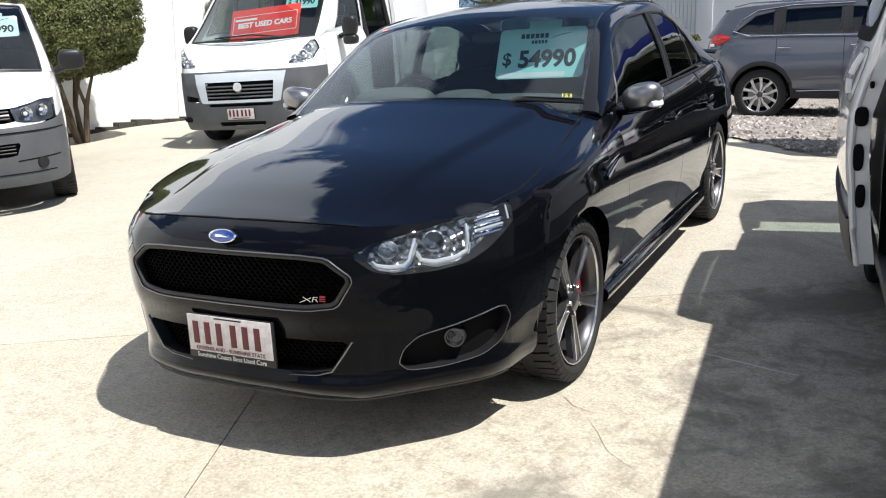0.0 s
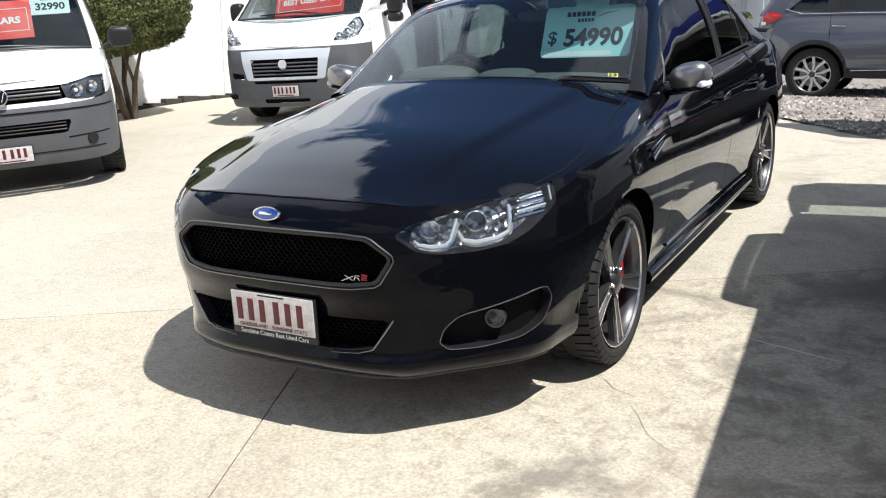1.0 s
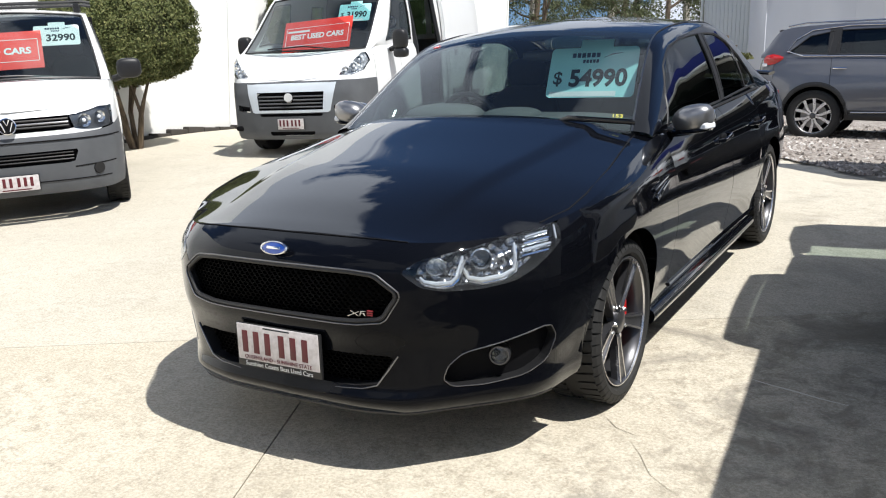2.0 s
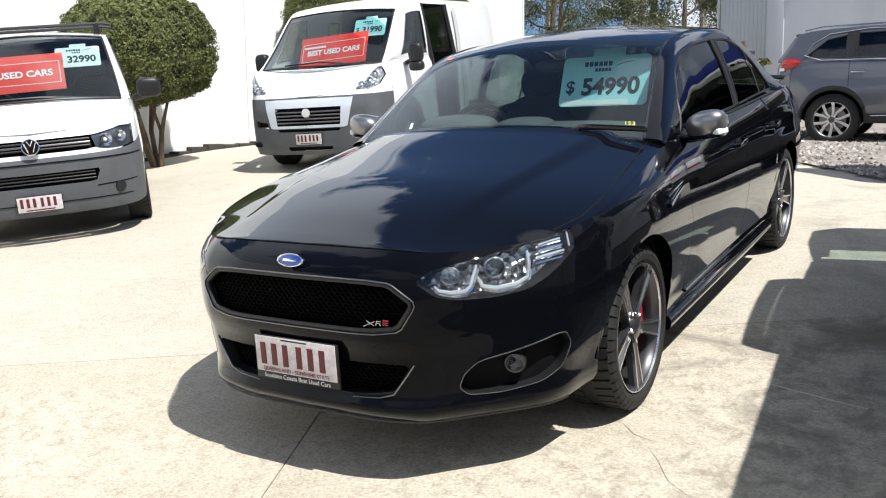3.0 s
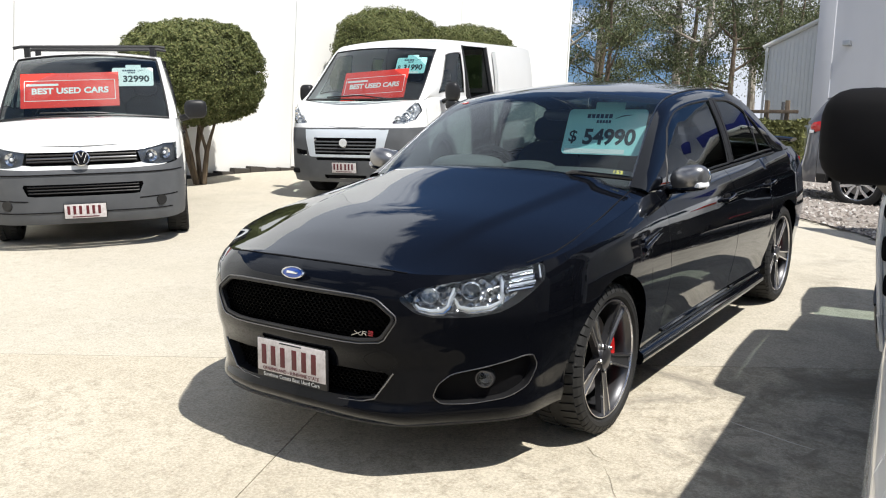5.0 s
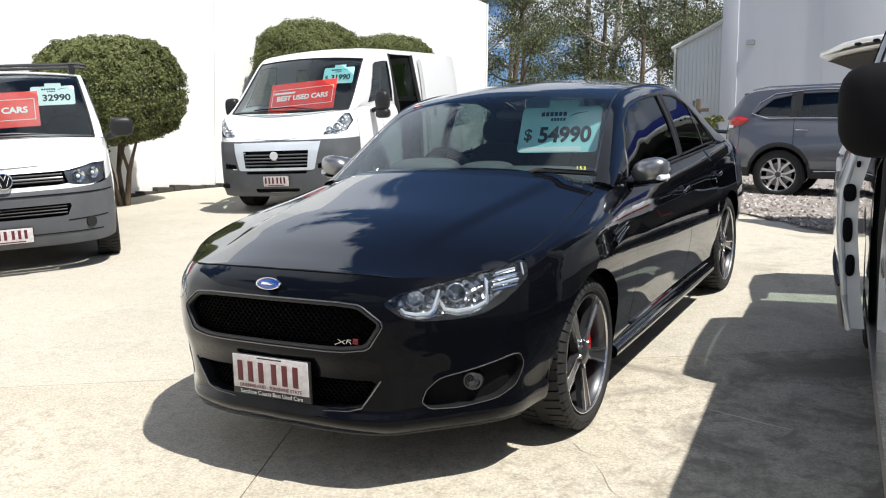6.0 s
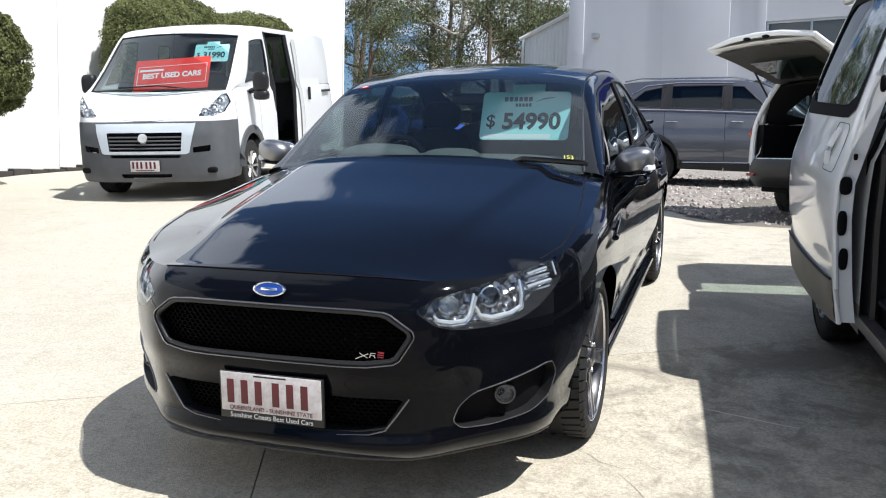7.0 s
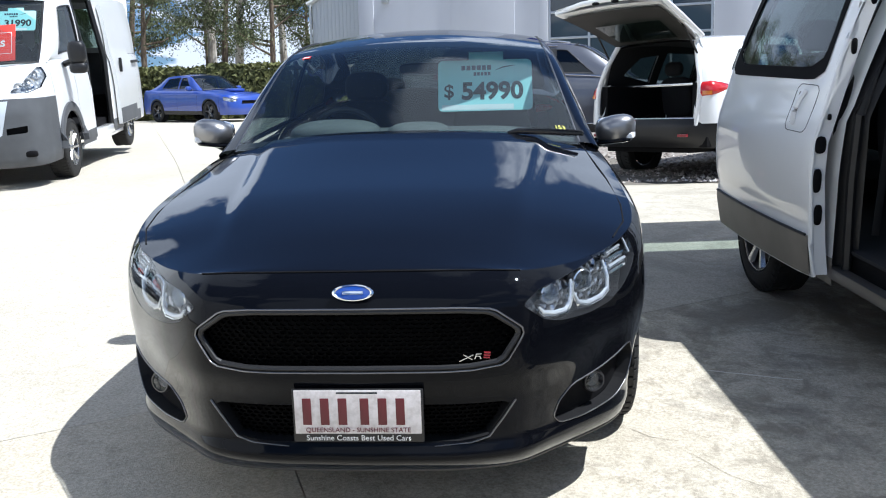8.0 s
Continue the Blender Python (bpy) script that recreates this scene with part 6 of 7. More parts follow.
for z in (0.855, 0.885, 0.915):
    part("grille_slat", rod([K.point(K.at_x(x), z, -0.01) for x in np.linspace(-0.5, 0.5, 16)], 0.010, 6), SMOKE if z == 0.885 else TRIM, van1)
for z in (0.56, 0.59, 0.62):
    part("intake_slat", rod([K.point(K.at_x(x), z, -0.015) for x in np.linspace(-0.5, 0.5, 16)], 0.007, 6), TRIM, van1)
b = part("round_badge", lathe([(0.0, 0.075), (-0.012, 0.075), (-0.014, 0.066), (-0.006, 0.062)], 28, "y"), CHROME, van1, m=pose(0, 0.005, 0.885, -12))
part("badge_field", lathe([(-0.006, 0.063), (-0.007, 0.0005)], 28, "y"), DARK, b)
part("badge_stroke", join(rod([(-0.05, -0.01, 0.035), (-0.02, -0.01, -0.05), (0, -0.01, 0.0), (0.02, -0.01, -0.05), (0.05, -0.01, 0.035)], 0.007, 6), rod([(-0.022, -0.01, 0.055), (0, -0.01, 0.008), (0.022, -0.01, 0.055)], 0.006, 6)), CHROME, b)
for s in (-1, 1):
    lamp_unit(K, van1, 0.53, V_LAMP if s > 0 else flipx(V_LAMP), bulbs=((s * 0.64, 0.885, 0.055), (s * 0.78, 0.905, 0.048)), back=SMOKED_LAMP)
    c = K.point(K.at_x(s * 0.70), 0.45, 0.002)
    part("fog_lamp_cover", lathe([(-0.003, 0.0005), (-0.004, 0.05), (0.01, 0.055)], 18, "y"), TRIM, van1, m=pose(*c, 0, 0, s * 32))
    part("bumper_groove", rod([K.point(K.at_x(s * x), 0.50 - 0.04 * (0.85 - x), 0.0) for x in np.linspace(0.5, 0.85, 8)], 0.006, 5), DARK, van1)
    mirror_on(van1, s * 1.09, 1.12, 1.30, 0.12, 0.07, 0.10, TRIM, (s * 0.93, 1.2, 1.2))
    for y in (1.9,):
        part("door_handle", rod([K.point(K.at_y(y - 0.09), 1.02, 0.02) if s > 0 else tuple(np.array(K.point(K.at_y(y - 0.09), 1.02, 0.02)) * (-1, 1, 1)), K.point(K.at_y(y + 0.09), 1.02, 0.02) if s > 0 else tuple(np.array(K.point(K.at_y(y + 0.09), 1.02, 0.02)) * (-1, 1, 1))], 0.016, 6), TRIM, van1)
rub = [K.point(K.at_x(x), 0.735, 0.004) for x in np.linspace(-0.9, 0.9, 30)]
part("bumper_top_line", rod(rub, 0.006, 5), DARK, van1)
part("lower_cladding_line", rod([K.point(K.at_x(x), 0.375, 0.003) for x in np.linspace(-0.8, 0.8, 24)], 0.005, 5), DARK, van1)
rack = part("roof_rack", join(*[rod([(-0.80, y, 1.985), (-0.72, y, 2.0), (0.72, y, 2.0), (0.80, y, 1.985)], 0.018, 8) for y in (1.9, 2.7)]), TRIM, van1, "black steel roof rack bars")
for y in (1.9, 2.7):
    for x in (-0.66, 0.66):
        part("rack_foot", slab((x - 0.03, y - 0.04, 1.86), (x + 0.03, y + 0.04, 1.99), 0.01), TRIM, rack)
part("wiper", rod([(0.6, 0.72, 1.25), (0.1, 0.53, 1.30), (-0.4, 0.58, 1.30)], 0.010, 6), TRIM, van1)
lining(van1, 0.85, 0.8, 4.7, 0.35, 1.8)
part("bulkhead", slab((-0.80, 2.15, 0.4), (0.80, 2.2, 1.85), 0.02), DARK, van1)
dash_of(van1, 0.78, 1.2, 1.10)
seats(van1, (-0.45, 0.1, 0.55), 1.95, 0.85, 0.6)
wheels_on(van1, 0.33, 0.215, 0.21, 7, "plain", 0.83, (0.93, 3.93), face=IRON)
number_plate(M @ pose(0, -0.022, 0.385), "white number plate with maroon bars on the grey bumper")
price_card(M @ pose(0.46, 1.23, 1.655, -36), "$32990", "pale price card inside the white van's windscreen", 0.42, 0.24, teal=False)
sign_board(M @ pose(-0.15, 0.98, 1.525, -34, -1), 0.95, 0.42, "red dealer board standing behind the van's windscreen")

# ---- white delivery van with open sliding door ----
M = place(-5.51, 6.31, 12.7)


def dense(poly, n=8):
    """The same outline with more corners along its edges."""
    return [(a[0] + (b[0] - a[0]) * k / n, a[1] + (b[1] - a[1]) * k / n) for a, b in zip(poly, poly[1:] + poly[:1]) for k in range(n)]


K = Shell(outline=[(0, 0), (0.52, 0.025), (0.82, 0.10), (0.97, 0.30), (1.018, 0.7), (1.024, 1.2), (1.025, 2.5), (1.022, 5.05), (0.99, 5.40), (0.6, 5.44), (0, 5.44)],
          side=[(0.2, 0.04), (0.4, 0.0), (0.9, 0.0), (1.3, 0.03), (1.4, 0.04)],
          front=[(0.2, 0.06), (0.32, 0.0), (0.55, -0.01), (0.80, 0.0), (0.92, 0.03), (1.04, 0.07), (1.25, 0.16)],
          rear=[(0.2, 0.02), (1.4, 0.02)],
          top=[(0, 0.985), (0.1, 1.12), (0.2, 1.23), (0.34, 1.31), (0.55, 1.345), (0.8, 1.36), (6.0, 1.36)],
          bottom=[(0, 0.24), (0.5, 0.27), (1.5, 0.30), (5.44, 0.34)], arches=[(0.97, 0.41, 0.36), (4.10, 0.41, 0.36)], curl=(0.1, 0.03),
          rail=[(0.52, 0.945, 1.325), (0.8, 0.915, 1.55), (1.05, 0.885, 1.78), (1.3, 0.86, 2.0), (1.5, 0.86, 2.10), (2.0, 0.87, 2.165), (4.8, 0.87, 2.165), (5.4, 0.86, 2.13)],
          crown=[(0.52, 0.012), (1.3, 0.045), (5.4, 0.07)], bow=[(0.52, 0.24), (1.3, 0.12), (2.4, 0.0), (5.4, -0.02)])
van2 = thing("delivery_van", M, "white delivery van with dark bumper and an open sliding door", "van")
F_PAN = [(-0.645, 0.955), (0.645, 0.955), (0.555, 0.60), (0.52, 0.585), (-0.52, 0.585), (-0.555, 0.60)]
F_GR = [(-0.48, 0.845), (0.48, 0.845), (0.455, 0.62), (-0.455, 0.62)]
F_LOW = [(-0.45, 0.575), (0.45, 0.575), (0.44, 0.54), (-0.44, 0.54)]
F_INT = [(-0.34, 0.345), (0.34, 0.345), (0.30, 0.295), (-0.30, 0.295)]
F_LAMP = [(0.68, 1.03), (0.70, 1.11), (0.82, 1.20), (0.95, 1.29), (0.985, 1.295), (0.992, 1.19), (0.96, 1.08), (0.86, 1.03)]
F_FOG = [(0.60, 0.665), (0.80, 0.69), (0.795, 0.615), (0.60, 0.60)]
F_PAN, F_GR, F_LOW, F_INT, F_LAMP, F_FOG = (dense(q) for q in (F_PAN, F_GR, F_LOW, F_INT, F_LAMP, F_FOG))
dress(van2, K, WHITE_PAINT, GREY_PLASTIC, 0.52, [1.38, 2.06, 3.06], 5.0, [[(1.0, 1.42), (1.93, 1.42), (1.93, 1.99), (1.42, 1.94)], [(2.58, 1.42), (2.99, 1.42), (2.99, 1.96), (2.62, 1.96)]], 0.52, 1.32, 5.38, 5.38, curve1([(0.10, 0.985), (0.18, 1.045), (0.3, 1.16), (0.42, 1.26), (0.6, 1.345)]), curve1([(0, 0), (0.6, 0.2)]), vb=0.80, open_side=1, opening=(2.06, 3.06), glass_side=WINDSCREEN, low_z=0.975, polys=[F_GR, F_LAMP, flipx(F_LAMP), F_FOG, flipx(F_FOG), F_LOW, F_INT], back_holes=[[(-0.62, 0.12), (-0.06, 0.12), (-0.06, 0.85), (-0.62, 0.85)], [(0.06, 0.12), (0.62, 0.12), (0.62, 0.85), (0.06, 0.85)]])
PALE = paint("pale_silver_paint", (0.55, 0.60, 0.65), rough=0.3, dust=0.03)
part("grille_surround", patch(lambda a, v: K.skin(a, v, 0.011), np.linspace(-K.at_x(0.76), K.at_x(0.76), 80), np.linspace(0.2, 1.0, 60), [K.av(F_GR)], only=K.av(F_PAN)), PALE, van2, "pale silver grille surround")
recess(K, van2, 0.52, [F_GR, F_FOG, flipx(F_FOG), F_LOW, F_INT], 0.04)
for z in (0.655, 0.70, 0.745, 0.79):
    part("grille_slat", rod([K.point(K.at_x(x), z, -0.006) for x in np.linspace(-0.465, 0.465, 14)], 0.011, 6), GREY_PLASTIC, van2)
b = part("round_badge", lathe([(0.0, 0.062), (-0.014, 0.062), (-0.016, 0.05), (-0.012, 0.0005)], 24, "y"), CHROME, van2, m=pose(0, -0.02, 0.775))
for s in (-1, 1):
    lamp_unit(K, van2, 0.52, F_LAMP if s > 0 else flipx(F_LAMP), bulbs=((s * 0.77, 1.085, 0.05), (s * 0.89, 1.13, 0.055), (s * 0.945, 1.21, 0.04)))
    c = K.point(K.at_x(s * 0.80), 0.385, 0.0)
    part("fog_recess", blob(c, (0.07, 0.03, 0.035), 0.6, 14, 8), DARK, van2)
    m = mirror_on(van2, s * 1.17, 1.0, 1.43, 0.10, 0.08, 0.13, TRIM, (s * 0.99, 1.08, 1.30))
    part("lower_mirror", blob((s * 1.17, 1.0, 1.255), (0.10, 0.08, 0.065), 0.6, 16, 8), TRIM, m)
    arch = [(s * (K.X.max() + 0.004), 0.97 - 0.465 * math.cos(t), 0.36 + 0.465 * math.sin(t)) for t in np.linspace(0.05, math.pi - 0.05, 18)]
    part("wheel_arch_trim", rod(arch, 0.06, 6, flat=0.35), GREY_PLASTIC, van2)
part("wiper", rod([(0.65, 0.46, 1.33), (0.1, 0.30, 1.40), (-0.45, 0.36, 1.38)], 0.010, 6), TRIM, van2)


def leaf_of(y, z, off):
    """The side of the van, continued up to the roof, moved outwards."""
    if z < 1.36:
        return (1.025 - float(K.side(z)) + off, y, z)
    q = K.flank(3.5, (z - 1.36) / (2.165 - 1.36))
    return (q[0] + off, y, z)


def door_leaf(y0, y1, z0, z1, o0, o1):
    Yv, Zv = np.linspace(y0, y1, 8), np.linspace(z0, z1, 16)
    ring = [(y, z0) for y in Yv] + [(y1, z) for z in Zv[1:]] + [(y, z1) for y in Yv[::-1][1:]] + [(y0, z) for z in Zv[::-1][1:-1]]
    n = len(ring)
    rim = ([leaf_of(y, z, o0) for y, z in ring] + [leaf_of(y, z, o1) for y, z in ring], [(i, (i + 1) % n, n + (i + 1) % n, n + i) for i in range(n)])
    return join(patch(lambda y, z: leaf_of(y, z, o0), Yv, Zv), patch(lambda y, z: leaf_of(y, z, o1), Yv, Zv), rim)


door = part("sliding_door", door_leaf(3.26, 4.36, 0.40, 2.04, 0.02, 0.075), WHITE_PAINT, van2, "white sliding door pushed back along the side")
part("door_handle", slab((1.085, 3.50, 1.12), (1.125, 3.55, 1.32), 0.012), TRIM, door)
part("lower_cladding", door_leaf(3.27, 4.35, 0.41, 0.62, 0.074, 0.082), GREY_PLASTIC, door)
part("door_sill", slab((0.90, 2.03, 0.30), (1.022, 3.09, 0.43), 0.02), WHITE_PAINT, van2)
part("side_skirt", slab((0.95, 1.42, 0.27), (1.012, 3.66, 0.335), 0.015), WHITE_PAINT, van2)
part("sliding_track", slab((1.02, 3.3, 1.22), (1.045, 5.1, 1.26), 0.006), TRIM, van2)
for y in (2.05, 3.07):
    part("door_jamb", rod([(0.99, y, 0.35), (0.985, y, 1.33), (0.86, y, 2.10)], 0.04, 6), TRIM, van2)
lining(van2, 0.92, 0.7, 5.3, 0.40, 2.0)
part("cargo_lining", join(slab((-0.97, 2.1, 0.5), (-0.93, 5.35, 1.36)), slab((-0.9, 5.30, 0.5), (0.9, 5.34, 1.38)), slab((0.93, 3.2, 0.5), (0.96, 5.35, 1.36)), patch(lambda y, v: (-K.flank(y, v, -0.03)[0], y, K.flank(y, v)[2]), np.linspace(3.05, 5.3, 8), np.linspace(0, 1, 5)), patch(lambda y, v: K.flank(y, v, -0.03), np.linspace(3.1, 5.3, 8), np.linspace(0, 1, 5)), patch(lambda u, y: K.over(u, y, -0.03), np.linspace(-0.95, 0.95, 7), np.linspace(2.1, 5.3, 8))), plastic("grey_cargo_lining", (0.20, 0.205, 0.21), 0.8), van2)
dash_of(van2, 0.85, 0.95, 1.15)
seats(van2, (-0.5, 0.2, 0.65), 1.80, 0.95, 0.62)
wheels_on(van2, 0.34, 0.225, 0.205, 8, "plain", 0.90, (0.97, 4.10), face=SATIN)
number_plate(M @ pose(0, -0.03, 0.445), "white number plate with maroon bars under the grille")
price_card(M @ pose(0.53, 1.02, 1.80, -32), "$31990", "teal price card inside the delivery van's windscreen", 0.46, 0.26)
sign_board(M @ pose(0.10, 0.72, 1.54, -32, -3), 1.0, 0.46, "red dealer board standing behind the delivery van's windscreen")

# ---- white people mover with its side door open ----
M = place(3.228, -1.251, 6.2)
K = Shell(outline=[(0, -0.45), (0.5, -0.42), (0.76, -0.31), (0.88, -0.13), (0.94, 0.2), (0.96, 0.7), (0.965, 2.5), (0.96, 4.3), (0.92, 4.7), (0.65, 4.8), (0, 4.82)],
          side=[(0.2, 0.03), (0.35, 0.0), (0.8, 0.0), (1.0, 0.01), (1.3, 0.04)], front=[(0.2, 0.05), (0.4, 0.0), (0.7, 0.02), (1.1, 0.14)], rear=[(0.2, 0.0), (1.3, 0.02)],
          top=[(-0.45, 0.96), (-0.1, 1.0), (0.4, 1.08), (0.9, 1.12), (5.1, 1.14)], bottom=[(-0.45, 0.25), (1.5, 0.28), (5.1, 0.32)],
          arches=[(0.55, 0.37, 0.33), (4.02, 0.37, 0.33)], curl=(0.08, 0.02),
          rail=[(0.10, 0.88, 1.07), (0.36, 0.80, 1.42), (0.58, 0.69, 1.72), (0.78, 0.64, 1.87), (1.2, 0.62, 1.92), (3.0, 0.61, 1.93), (4.3, 0.61, 1.92), (4.7, 0.61, 1.90)],
          crown=[(0.10, 0.07), (4.7, 0.05)], bow=[(0.10, 0.2), (0.85, 0.12), (1.9, 0), (4.7, -0.03)])
BP = 2.15
BEIGE = plastic("beige_cladding", (0.20, 0.185, 0.16), 0.5)
van3 = thing("people_mover", M, "white people mover with an open sliding door and raised tailgate", "van")
dress(van3, K, PEARL_WHITE, BEIGE, 0.10, [0.98, BP, 3.05], 4.4, [[(0.75, 1.25), (2.02, 1.25), (1.94, 1.80), (1.02, 1.76)], [(2.28, 1.25), (3.0, 1.25), (3.0, 1.80), (2.28, 1.80)], [(3.2, 1.25), (4.55, 1.25), (4.5, 1.78), (3.2, 1.80)]], 0.10, 0.78, 4.7, 4.7, curve1([(-0.35, 0.965), (-0.1, 1.05), (0.15, 1.10)]), curve1([(-0.45, 0), (0.15, 0.18)]), vb=0.45, open_side=-1, opening=(BP, 3.05), rear_open=True, glass_side=TINT_MID)
# the open door, slid back along the flank: skin, window, inner frame
DY0, DY1, DX = 3.07, 4.35, -1.10


def door_skin(y, z, off=0.0):
    lean = 0.30 * max(0.0, z - 0.95)**1.35 + 0.02 * max(0.0, (0.5 - z) / 0.15)
    e = min(y - DY0, DY1 - y)
    return (DX + lean - off + 0.006 * max(0.0, 1 - e / 0.05)**2 + 0.02 * ((y - 3.7) / 0.6)**2 + 0.010 * max(0.0, 1 - abs(z - 0.60) / 0.06) - 0.022 * math.sin(math.pi * min(max((z - 0.56) / 0.58, 0), 1)), y, z)


Yd = np.linspace(DY0, DY1, 40)
Zd = np.linspace(0.345, 1.90, 56)
WIN = rounded([(DY0 + 0.12, 1.30), (DY1 - 0.085, 1.285), (DY1 - 0.20, 1.79), (DY0 + 0.14, 1.80)], 0.10)
WBAND = rounded([(DY0 + 0.075, 1.25), (DY1 - 0.018, 1.225), (DY1 - 0.148, 1.835), (DY0 + 0.10, 1.84)], 0.07)
outline_door = [(DY0, 0.35), (DY1 - 0.06, 0.35), (DY1 - 0.01, 0.53), (DY1, 1.20), (DY1 - 0.13, 1.885), (DY0 + 0.02, 1.895)]
sd = part("sliding_door", patch(lambda y, z: door_skin(y, z), Yd, np.linspace(0.54, 1.90, 50), [WIN], only=outline_door), PEARL_WHITE, van3, "white sliding door with tinted window and beige lower trim")
part("door_cladding", patch(lambda y, z: door_skin(y, z, 0.008), Yd, np.linspace(0.35, 0.542, 8), only=outline_door), BEIGE, sd)
part("cladding_edge", rod([door_skin(y, 0.543, 0.008) for y in np.linspace(DY0 + 0.02, DY1 - 0.03, 14)], 0.007, 6), TRIM, sd)
bi, bo = (loop_on(lambda y, z: door_skin(y, z, 0.004), q, 3) for q in (WIN, WBAND))
nb = len(bi)
part("window_band", (bi + bo, [(i, (i + 1) % nb, nb + (i + 1) % nb, nb + i) for i in range(nb)]), DARK, sd, "black window border")
part("door_window", patch(lambda y, z: door_skin(y, z, -0.004), Yd, Zd, only=WIN), TINT, sd)
part("window_rubber", rod(loop_on(lambda y, z: door_skin(y, z, 0.001), WIN, 2), 0.005, 6, True), DARK, sd)
part("door_edge", rod(loop_on(lambda y, z: door_skin(y, z, -0.010), outline_door, 10), 0.014, 8, True), PEARL_WHITE, sd)
inner = patch(lambda y, z: door_skin(y, z, -0.075), Yd, Zd, [WIN], only=[(y - 0.02 if y > 3.6 else y + 0.03, z) for y, z in outline_door])
part("inner_panel", inner, plastic("grey_inner_trim", (0.16, 0.16, 0.16), 0.7), sd)
ends = [loop_on(lambda y, z: door_skin(y, z, o), outline_door, 10) for o in (-0.005, -0.078)]
n = len(ends[0])
part("door_rim", (ends[0] + ends[1], [(i, (i + 1) % n, n + (i + 1) % n, n + i) for i in range(n)]), PEARL_WHITE, sd)
for z, r, k in ((0.965, 0.036, 1.1), (0.80, 0.028, 2.0), (0.64, 0.026, 1.9), (1.40, 0.018, 2.0), (1.62, 0.020, 2.2), (1.09, 0.012, 1.2)):
    x = door_skin(DY0, z)[0] + 0.036
    part("latch_hole", moved(blob((0, 0, 0), (r * 0.75, 0.008, r * k), 0.7, 14, 8), pose(x, DY0 - 0.003, z)), DARK, sd)
part("door_handle", rod([door_skin(3.285 - 0.02 * k, 1.04 + 0.16 * k, 0.006 + 0.020 * math.sin(math.pi * k)) for k in np.linspace(0, 1, 9)], 0.013, 8, flat=0.7), PEARL_WHITE, sd)
# flush beige patch painted in for the shadow beside the handle
part("handle_shade", patch(lambda y, z: door_skin(y, z, 0.0015), np.linspace(3.295, 3.33, 4), np.linspace(1.045, 1.19, 8)), BEIGE, sd)
part("handle_seam", rod(loop_on(lambda y, z: door_skin(y, z, 0.0), rounded([(3.16, 1.01), (3.37, 1.01), (3.36, 1.225), (3.15, 1.225)], 0.12), 2), 0.0022, 6, True), GREY_PLASTIC, sd)
part("sliding_rail", slab((-0.965, 2.12, 0.33), (-0.90, 3.15, 0.385), 0.01), IRON, van3)
for y in (2.13, 3.02):
    part("door_seal", rod([(-0.91, y, 0.36), (-0.92, y, 0.8), (-0.91, y, 1.1), (-0.75, y, 1.5), (-0.57, y, 1.91)], 0.022, 6), TRIM, van3)
part("door_jamb", patch(lambda y, z: (-0.955 + 0.10 * min(1, (3.16 - y) / 0.13)**2 + 0.39 * max(0.0, (z - 1.10) / 0.82)**1.05, y, z), np.linspace(3.03, 3.16, 8), np.linspace(0.35, 1.92, 16)), TRIM, van3)
part("seat_belt", rod([(-0.80, 3.0, 0.55), (-0.78, 2.98, 1.2), (-0.60, 2.99, 1.78)], 0.02, 6, flat=0.3), TRIM, van3)
# raised tailgate behind
gm = pose(0, 4.68, 1.95, 2)
GW = [(-0.50, 0.10), (0.50, 0.10), (0.50, 0.34), (-0.50, 0.34)]
GO = [(-0.56, 0.0), (0.56, 0.0), (0.62, 0.5), (0.62, 0.88), (0.48, 0.98), (-0.48, 0.98), (-0.62, 0.88), (-0.62, 0.5)]
gx, gy = np.linspace(-0.7, 0.7, 29), np.linspace(0, 1.0, 26)
tg = part("tailgate", moved(join(patch(lambda x, y: (x, y, 0.03 - 0.06 * y * y), gx, gy, [GW], only=GO), patch(lambda x, y: (x, y, -0.03 - 0.05 * y * y), gx, gy, [GW], only=GO)), gm), PEARL_WHITE, van3, "white tailgate raised level with the roof")
part("tailgate_window", moved(patch(lambda x, y: (x, y, 0.02), gx, gy, only=GW), gm), TINT_MID, tg)
part("tailgate_lip", moved(rod([(x, y, -0.04 - 0.04 * y * y) for x, y in GO], 0.035, 8, True), gm), PEARL_WHITE, tg)
lining(van3, 0.88, 0.2, 4.7, 0.34, 1.8)
part("floor_mat", slab((-0.90, 1.6, 0.46), (0.86, 4.65, 0.475)), CLOTH, van3)
part("roof_lining", slab((-0.52, 1.2, 1.89), (0.52, 4.6, 1.915), 0.01), CLOTH, van3)
part("inner_wall", join(slab((0.84, 1.2, 0.45), (0.88, 4.65, 1.12)), slab((-0.88, 3.2, 0.45), (-0.85, 4.65, 1.10))), CLOTH, van3)
dash_of(van3, 0.8, 0.60, 1.0)
seats(van3, (-0.45, 0.45), 2.05, 0.78, 0.66)
seats(van3, (-0.5, 0.1, 0.6), 3.15, 0.72, 0.62)
seats(van3, (-0.5, 0.1, 0.6), 4.3, 0.72, 0.62)
part("rear_bench", slab((-0.87, 4.36, 0.47), (0.87, 4.50, 1.12), 0.04), CLOTH, van3)
wheels_on(van3, 0.33, 0.215, 0.21, 7, "plain", 0.84, (0.55, 4.02))
mirror_on(van3, -1.01, 0.95, 1.40, 0.10, 0.08, 0.10, DARK, (-0.88, 1.0, 1.22))
mirror_on(van3, 1.01, 0.95, 1.40, 0.10, 0.08, 0.10, DARK, (0.88, 1.0, 1.22))
HL = [(0.50, 0.80), (0.85, 0.93), (0.90, 0.86), (0.80, 0.72), (0.55, 0.70)]
